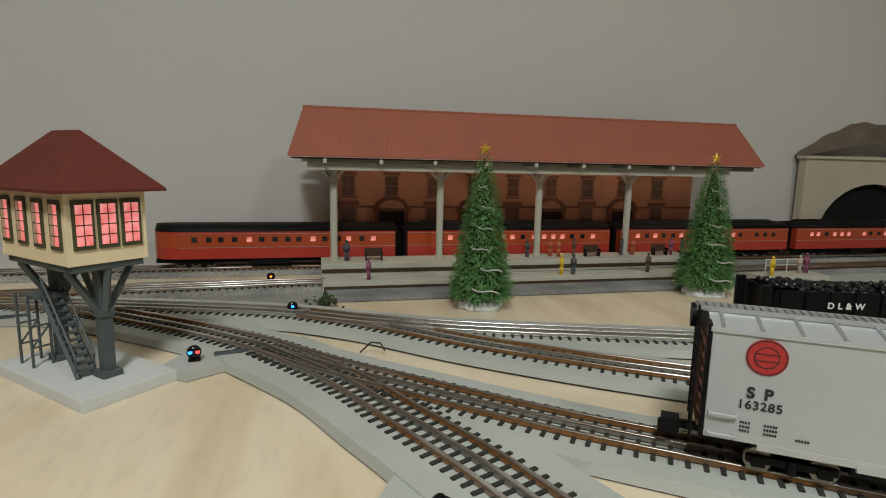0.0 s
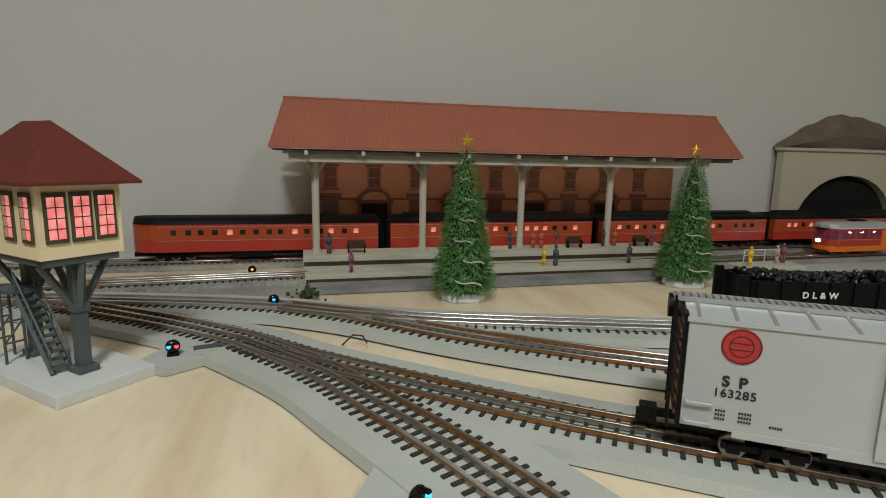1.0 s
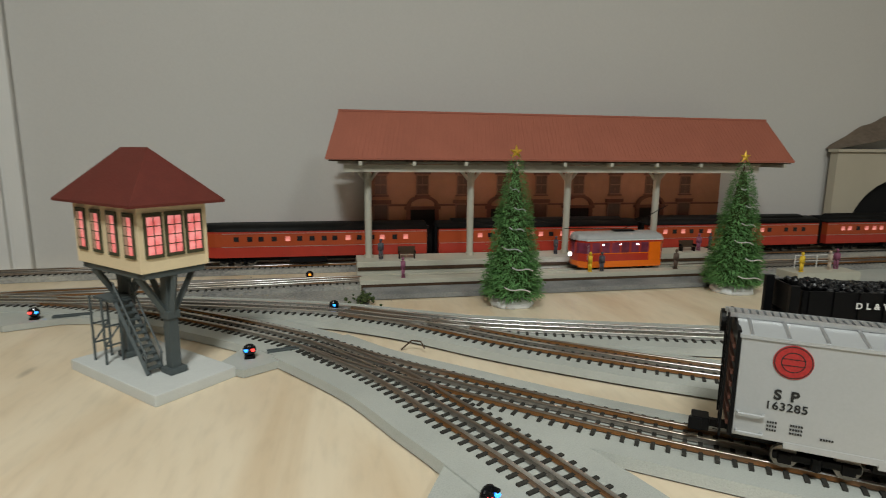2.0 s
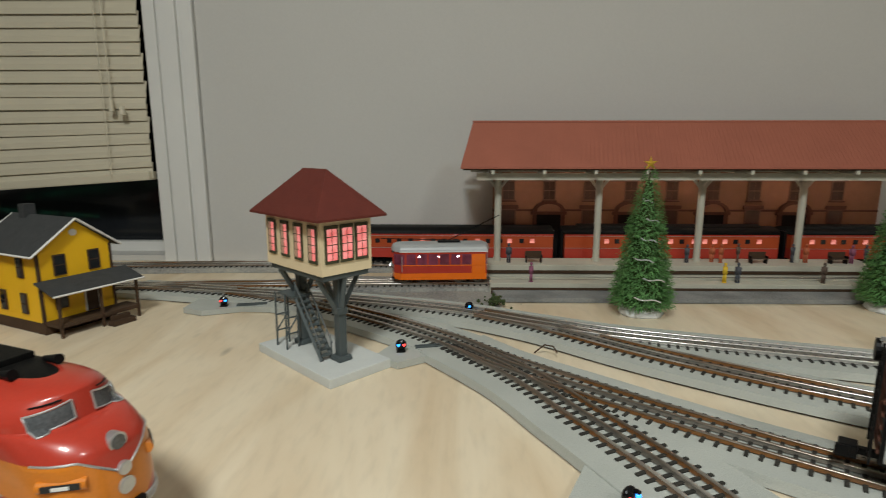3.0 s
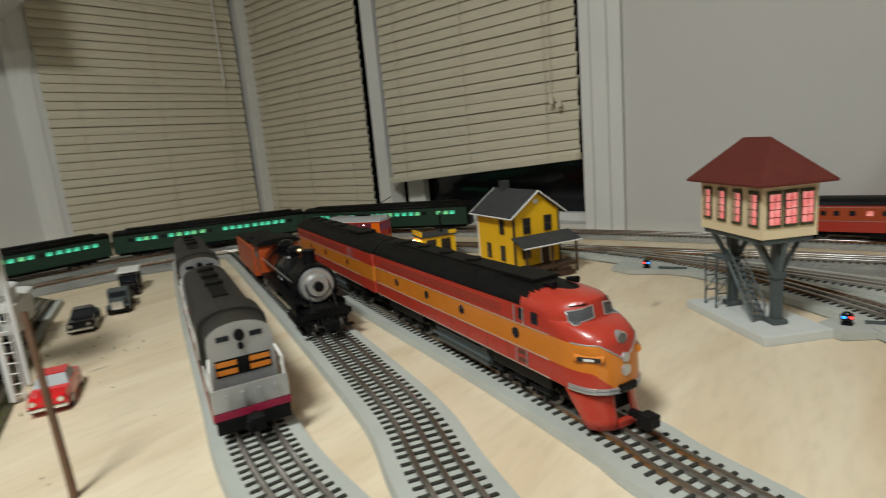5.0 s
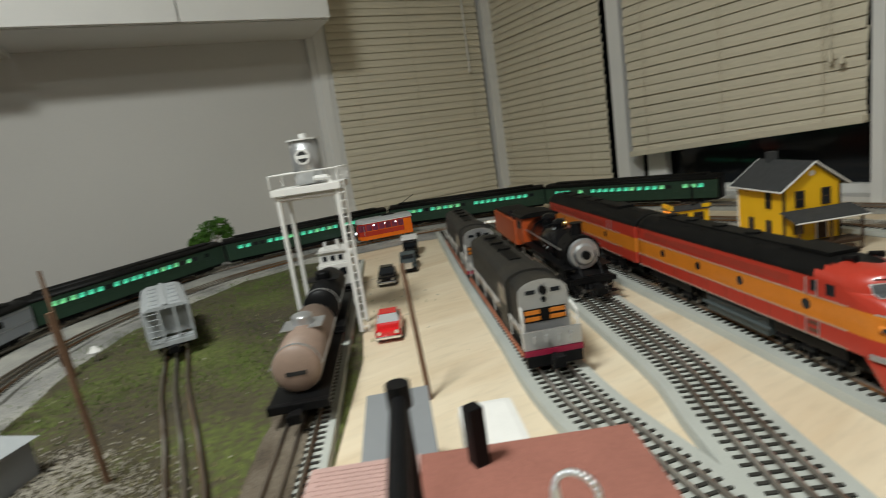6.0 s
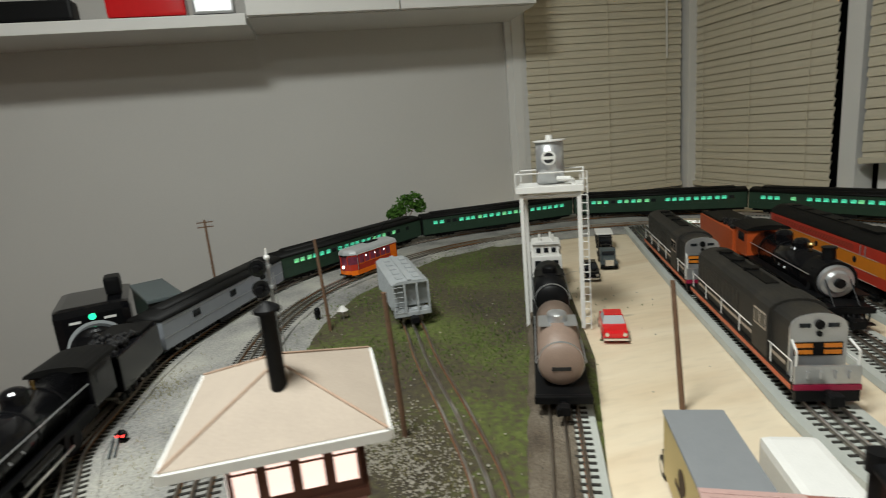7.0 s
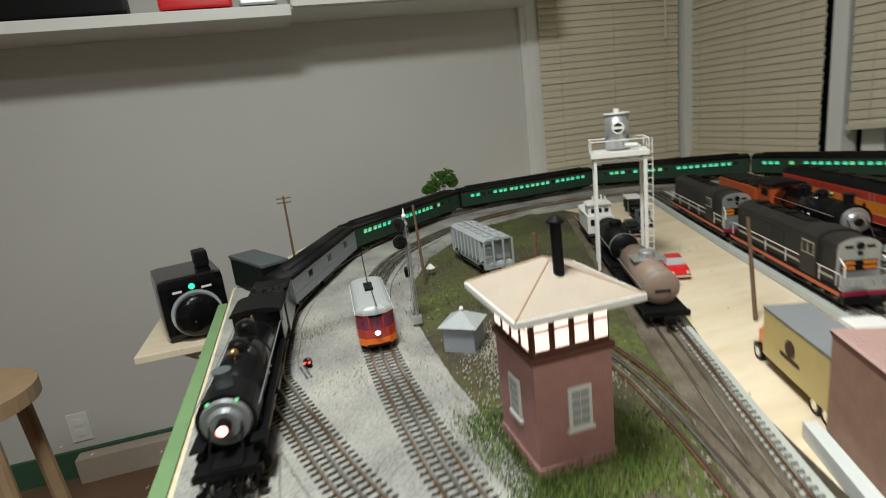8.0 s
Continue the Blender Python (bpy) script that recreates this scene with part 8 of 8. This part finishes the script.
part("slab", boxes((1.165, 1.30, 1.150, 1.200, 0.0012, 0.018), bevel=0.001), M_PLATFORM, rp)
for i, (x, y, t_) in enumerate(((1.185, 1.165, 1), (1.255, 1.175, 5), (1.275, 1.18, 2))):
    figurine(x, y, 0.0182, t_, 60 * i, 50 + i)
rl = thing("white_railing", pose(0, 0, 0), "thin white railing behind the loading platform", "railing")
part("rail", rods(((1.20, 1.196, 0.042), (1.297, 1.196, 0.042), 0.0008), ((1.20, 1.196, 0.031), (1.297, 1.196, 0.031), 0.0008), seg=5), M_STONEWHITE, rl)
for x in (1.20, 1.248, 1.297):
    part("post", rods(((x, 1.196, 0.0181), (x, 1.196, 0.043), 0.0009), seg=5), M_STONEWHITE, rl)
rd = thing("grey_roadway", pose(0, 0, 0), "grey strip of roadway beyond the coal car", "roadway", kind="structure")
part("surface", solid(bmesh.new(), [(1.16, 1.04), (2.3, 1.04), (2.3, 1.235), (1.16, 1.235)], 0.0004, 0.0010), M_CORK, rd)

# ---------------------------------------------------------------- trees and plants
def christmas_tree(x, y, h_, r_, seed):
    rnd_ = random.Random(seed)
    t = thing("christmas_tree", pose(x, y, 0), "green artificial Christmas tree with gold star, tinsel and snowy base", "Christmas tree", "Christmas trees")
    bm = bmesh.new()
    bmesh.ops.create_uvsphere(bm, u_segments=26, v_segments=12, radius=1, matrix=Matrix.Translation((0, 0, 0.003)) @ Matrix.Diagonal((r_ * 0.74, r_ * 0.74, 0.016, 1)))
    for v in bm.verts:
        v.co *= 1 + 0.16 * noise.noise(v.co * 110)
        v.co.z = max(v.co.z, 0.0)
    smooth(part("snow_base", bm, M_SNOW, t, "white cotton snow base"))
    part("trunk", rods(((0, 0, 0.002), (0, 0, h_ * 0.93), 0.004, 0.001)), M_BROWN, t)
    # added dark cone: paints the shade seen deep between the bristles
    part("core", rods(((0, 0, 0.018), (0, 0, h_ * 0.88), r_ * 0.74, 0.004), seg=20), M_LICHENSHADE, t)
    for nm, count, mt, near, far, lab in (("crown", 5200, M_NEEDLE, 0.58, 1.02, "dense green bristle branches"), ("frosted_crown", 3400, M_NEEDLETIP, 0.80, 1.12, "frosted pale green bristle tips")):
        vs, fs = [], []
        for i in range(count):
            f = 1 - math.sqrt(rnd_.random())
            z = 0.017 + f * (h_ * 0.90)
            R = r_ * (1 - f) ** 0.72 * (0.96 + 0.04 * f) + 0.003
            a = rnd_.uniform(0, 2 * math.pi)
            bunch = 1 + 0.20 * noise.noise(Vector((a * 3.6, f * 30, seed)))
            d = Vector((math.cos(a), math.sin(a), 0))
            s_ = Vector((-d.y, d.x, 0))
            p0 = d * R * rnd_.uniform(near, (near + far) / 2) * bunch + Vector((0, 0, z))
            way = d * rnd_.uniform(0.5, 1.2) + s_ * rnd_.uniform(-0.8, 0.8) + Vector((0, 0, rnd_.uniform(-0.9, 0.5)))
            p1 = p0 + way.normalized() * rnd_.uniform(0.006, 0.0125) * (1 - 0.5 * f)
            wd_ = rnd_.uniform(0.0005, 0.0011)
            mid = (p0 + p1) / 2 + Vector((0, 0, 0.0008))
            k = len(vs)
            vs += [p0 + s_ * wd_ * 0.6, p0 - s_ * wd_ * 0.6, mid - s_ * wd_, mid + s_ * wd_, p1, mid - Vector((0, 0, 0.0010))]
            fs += [(k, k + 1, k + 2, k + 3), (k + 3, k + 2, k + 4), (k + 1, k, k + 5), (k + 2, k + 5, k + 4), (k + 3, k + 4, k + 5)]
        me_ = bpy.data.meshes.new(nm)
        me_.from_pydata(vs, [], fs)
        me_.materials.append(mt)
        cr = new(nm, me_)
        cr.parent = t
        tagged(cr, lab, kind="stuff")
    for k in range(6):
        f = 0.10 + k * 0.135
        R = r_ * (1 - f) ** 0.92 * 1.10 + 0.004
        a0 = -math.pi / 2 - 0.55 + 0.25 * math.sin(k * 2.1)
        pts = [(R * math.cos(a0 + j * 0.16), R * math.sin(a0 + j * 0.16), 0.016 + f * h_ * 0.9 - 0.0012 * j - 0.002 * math.sin(j * 1.3)) for j in range(6)]
        part("tinsel_strand", rods(*[(p, q, 0.0010) for p, q in zip(pts, pts[1:])], seg=5), M_TINSEL, t)
    bm = bmesh.new()
    ring = [bm.verts.new((rr * math.sin(a), -0.0006, h_ - 0.004 + rr * math.cos(a))) for k in range(10) for rr, a in (((0.0105 if k % 2 == 0 else 0.0042), math.pi * k / 5),)]
    for c_ in (-0.0030, 0.0018):
        cv = bm.verts.new((0, c_, h_ - 0.004))
        for i in range(10):
            bm.faces.new((ring[i], ring[(i + 1) % 10], cv))
    bmesh.ops.recalc_face_normals(bm, faces=bm.faces)
    part("star", bm, M_STAR, t, "gold glitter star")


christmas_tree(0.612, 1.098, 0.232, 0.044, 1)
christmas_tree(1.006, 1.118, 0.228, 0.045, 2)

bush = thing("bush", pose(-1.50, 0.155, 0), "leafy green foam tree behind the train", "tree")
part("trunk", rods(((0, 0, 0), (0, 0, 0.08), 0.004, 0.0025), ((0, 0, 0.05), (0.01, 0.03, 0.10), 0.0022, 0.001), ((0, 0, 0.05), (0, -0.03, 0.09), 0.0022, 0.001)), M_POLE, bush)
rnd = random.Random(31)
vs, fs = [], []
for i in range(1900):
    cl = ((0, -0.028, 0.088, 0.026), (0, 0.004, 0.112, 0.032), (0, 0.034, 0.120, 0.030), (0, 0.05, 0.098, 0.022), (0, -0.05, 0.082, 0.016))[rnd.randrange(5)]
    d = Vector((rnd.gauss(0, 1), rnd.gauss(0, 1), rnd.gauss(0, 1))).normalized() * cl[3] * rnd.uniform(0.55, 1.05)
    c_ = Vector(cl[:3]) + d
    a1, a2 = Vector((rnd.gauss(0, 1), rnd.gauss(0, 1), rnd.gauss(0, 1))).normalized(), Vector((rnd.gauss(0, 1), rnd.gauss(0, 1), rnd.gauss(0, 1))).normalized()
    s_ = rnd.uniform(0.003, 0.006)
    k = len(vs)
    vs += [c_ + a1 * s_, c_ + a2 * s_, c_ - a1 * s_, c_ - a2 * s_]
    fs.append((k, k + 1, k + 2, k + 3))
me = bpy.data.meshes.new("crown")
me.from_pydata(vs, [], fs)
me.materials.append(M_BUSH)
cr = new("crown", me)
cr.parent = bush
tagged(cr, "clumps of green leaves", kind="stuff")


def tuft_field(name, spots, count, material, label, hmin, hmax, wide):
    """Blades or flakes scattered round spots of the plan."""
    rnd_ = random.Random(len(name))
    vs_, fs_ = [], []
    for i in range(count):
        cx, cy, rr = spots[rnd_.randrange(len(spots))]
        x, y = rnd_.gauss(cx, rr), rnd_.gauss(cy, rr)
        a = rnd_.uniform(0, math.pi)
        d = Vector((math.cos(a), math.sin(a), 0)) * wide * rnd_.uniform(0.5, 1.2)
        up = Vector((rnd_.uniform(-0.5, 0.5), rnd_.uniform(-0.5, 0.5), 1)) * rnd_.uniform(hmin, hmax)
        p = Vector((x, y, 0.0075 + mound(x, y)))
        k = len(vs_)
        vs_ += [p - d, p + d, p + up]
        fs_.append((k, k + 1, k + 2))
    me_ = bpy.data.meshes.new(name)
    me_.from_pydata(vs_, [], fs_)
    me_.materials.append(material)
    tagged(new(name, me_), label, "scenery", kind="stuff")


M_BLADE = mat("static_grass_blade", (0.10, 0.15, 0.03), 0.9, vary=0.5, scale=60)
M_BLADELUSH = mat("lush_grass_blade", (0.125, 0.195, 0.040), 0.9, vary=0.5, scale=60)
M_BLADEDRY = mat("dry_grass_blade", (0.22, 0.20, 0.09), 0.9, vary=0.4, scale=60)
tuft_field("grass_blades", [(-0.85, 0.15, 0.10), (-0.6, 0.14, 0.10), (-0.75, -0.02, 0.07), (-0.5, -0.08, 0.06), (-0.03, -0.06, 0.03), (-0.1, -0.21, 0.02), (0.02, -0.19, 0.02), (-0.45, 0.1, 0.06), (-1.0, 0.25, 0.07)], 9000, M_BLADE, "short green static grass on the scenery mat", 0.002, 0.006, 0.0012)
tuft_field("turf_blades", [(-0.10, -0.17, 0.020), (0.03, -0.185, 0.018), (0.03, -0.10, 0.020), (-0.04, -0.195, 0.02), (0.05, -0.15, 0.015)], 2600, M_BLADELUSH, "lush green static grass banked round the brick tower", 0.003, 0.008, 0.0013)
tuft_field("dry_blades", [(-0.25, -0.08, 0.06), (-0.15, -0.03, 0.05), (-0.5, -0.38, 0.03), (-0.3, -0.3, 0.05), (-0.7, 0.05, 0.1), (0.05, -0.1, 0.04), (0.13, -0.12, 0.04), (0.20, -0.13, 0.04)], 3600, M_BLADEDRY, "dry grass and weeds on the scenery mat", 0.002, 0.006, 0.0010)
rnd = random.Random(77)
bm = bmesh.new()
spots = [(-0.22, -0.085, 0.040, 1500), (-0.30, -0.10, 0.030, 700), (-0.15, -0.06, 0.03, 500), (-0.12, -0.20, 0.04, 420), (-0.45, -0.36, 0.10, 420), (-0.2, -0.36, 0.08, 480), (0.36, 1.105, 0.03, 60), (0.2, 1.15, 0.06, 160), (-0.5, 0.03, 0.2, 120), (0.06, -0.03, 0.03, 160)]
vs, fs = [], []
for cx, cy, rr, n_ in spots:
    for i in range(n_):
        x, y, s_ = rnd.gauss(cx, rr), rnd.gauss(cy, rr), rnd.uniform(0.0007, 0.0024)
        k = len(vs)
        q = Matrix.Rotation(rnd.uniform(0, 6), 3, "Z")
        for p in ((1, 0, 0), (0, 1.1, 0), (-0.9, 0, 0), (0, -0.8, 0), (0.1, 0.1, 0.9), (0, 0, -0.6)):
            vs.append(Vector((x, y, 0.0085 + mound(x, y))) + q @ (Vector(p) * s_ * rnd.uniform(0.7, 1.1)))
        for a, b in ((0, 1), (1, 2), (2, 3), (3, 0)):
            fs += [(k + a, k + b, k + 4), (k + b, k + a, k + 5)]
bm.free()
me = bpy.data.meshes.new("talus")
me.from_pydata(vs, [], fs)
me.materials.append(M_TALUS)
tagged(new("talus_stones", me), "scattered pale grey talus stones", "stones", kind="stuff")
mb = thing("moss_clump", pose(0.392, 1.130, 0.004), "clump of dark green lichen at the platform corner", "scenery clump")
bm = bmesh.new()
for i in range(60):
    bmesh.ops.create_icosphere(bm, subdivisions=1, radius=rnd.uniform(0.0015, 0.0035), matrix=Matrix.Translation((rnd.gauss(0, 0.008), rnd.gauss(0, 0.012), rnd.uniform(0.0, 0.010))))
part("lichen", bm, M_LICHENSHADE, mb)

# ---------------------------------------------------------------- outside the table
dv = thing("train_controller", pose(-1.033, -0.6515, -0.116, 0, 0, 16) @ Matrix.Scale(1.3, 4), "glossy black train controller with big knob and green lamp", "controller")
part("case", boxes((-0.10, 0.055, -0.058, 0.058, 0.0, 0.118), bevel=0.014), M_BLACKGLOSS, dv, "rounded gloss black case")
part("knob", ball(rods(((0.055, 0, 0.047), (0.072, 0, 0.047), 0.040), seg=32), (0.072, 0, 0.047), 0.040, sx=0.35, seg=28), M_BLACKGLOSS, dv, "large domed black knob")
part("knob_scale", rods(((0.0552, 0, 0.047), (0.0562, 0, 0.047), 0.045), seg=36), M_HOPPER, dv)
part("pilot_lamp", rods(((0.055, 0.0, 0.100), (0.0575, 0.0, 0.100), 0.0055), seg=14), M_GREENLAMP, dv, "glowing green lamp")
part("label_bar", boxes((0.0551, 0.0560, -0.034, -0.018, 0.092, 0.096), (0.0551, 0.0560, 0.016, 0.034, 0.092, 0.096)), M_STONEWHITE, dv)
part("handle_arm", boxes((-0.045, 0.0, 0.02, 0.046, 0.119, 0.150), bevel=0.006), M_BLACK, dv)
ds = thing("bracket_shelf", pose(-1.033, -0.6515, -0.0805) @ Matrix.Scale(1.3, 4), "small plywood bracket shelf at the table edge", "shelf")
part("board", boxes((-0.12, 0.10, -0.095, 0.053, -0.040, -0.0277), bevel=0.001), M_PLY, ds)
part("bracket", prism(bmesh.new(), [(0.050, -0.0402), (-0.06, -0.0402), (0.050, -0.105)], -0.07, 0.05), M_WHITE, ds, "white bracket")
el = thing("storage_box", pose(-0.84, -0.455, 0.0095, 0, 0, 26), "dark grey low box behind the grey baggage car", "box")
part("body", boxes((-0.10, 0.08, -0.032, 0.028, 0, 0.066), bevel=0.004), M_BLACK, el)
part("lid", boxes((-0.102, 0.082, -0.034, 0.030, 0.0661, 0.073), bevel=0.002), M_GREYSTEEL, el)

stl = thing("wooden_stool", pose(-0.90, -1.13, FLOOR_Z), "pale wooden stool standing beside the table", "stool")
part("seat", rods(((0, 0, 0.70), (0, 0, 0.735), 0.15), seg=32), M_WOOD, stl)
for k in range(4):
    a = math.pi / 4 + k * math.pi / 2
    part("leg", rods(((0.15 * math.cos(a), 0.15 * math.sin(a), 0), (0.11 * math.cos(a), 0.11 * math.sin(a), 0.70), 0.018), seg=10), M_WOOD, stl)
    b = a + math.pi / 2
    part("stretcher", rods(((0.135 * math.cos(a), 0.135 * math.sin(a), 0.28), (0.135 * math.cos(b), 0.135 * math.sin(b), 0.28), 0.010), seg=8), M_WOOD, stl)
tb = thing("wall_raceway", pose(WEST + 0.0155, -1.02, FLOOR_Z), "cream cable box standing along the wall", "cable box")
part("body", boxes((0, 0.06, -0.30, 0.22, 0.0, 0.10), bevel=0.003), M_TANROOF, tb)
so = thing("wall_outlet", pose(WEST, -1.30, -0.66), "white double wall outlet", "outlet")
part("plate", boxes((0, 0.006, -0.036, 0.036, -0.058, 0.058), bevel=0.002), M_WHITE, so)
for z in (-0.022, 0.022):
    part("socket", boxes((0.0061, 0.0085, -0.016, 0.016, z - 0.014, z + 0.014), bevel=0.002), M_STONEWHITE, so)


# ---------------------------------------------------------------- what moves
def motions():
    """The trolley runs along the inner line; its front passes these places of the line at these seconds."""
    passed = ((0.0, 2.02, 1.29), (1.1, 1.37, 1.272), (2.5, 0.498, 1.245), (2.7, 0.367, 1.245), (3, 0.187, 1.245), (3.5, -0.044, 1.222), (4.5, -0.57, 1.155), (5.8, -1.205, 0.655), (6.0, -1.215, 0.555), (6.6, -1.143, 0.123), (7.0, -0.975, -0.08), (7.5, -0.692, -0.235), (7.8, -0.48, -0.265), (8.0, -0.345, -0.272))
    ts = [p[0] for p in passed]
    ss = [INNER.nearest(p[1], p[2]) for p in passed]
    fit = np.polyfit(ts, ss, 6, w=[3 if 2 < t < 4.6 or t > 5.7 else 1 for t in ts])
    rows = []
    for k in range(33):
        t = k * 0.25
        s = float(np.polyval(fit, t)) - 0.088
        rows.append((t, INNER.car(s, 0.096, RAILTOP + 0.0004)))
    walk(TROLLEY, rows)


motions()
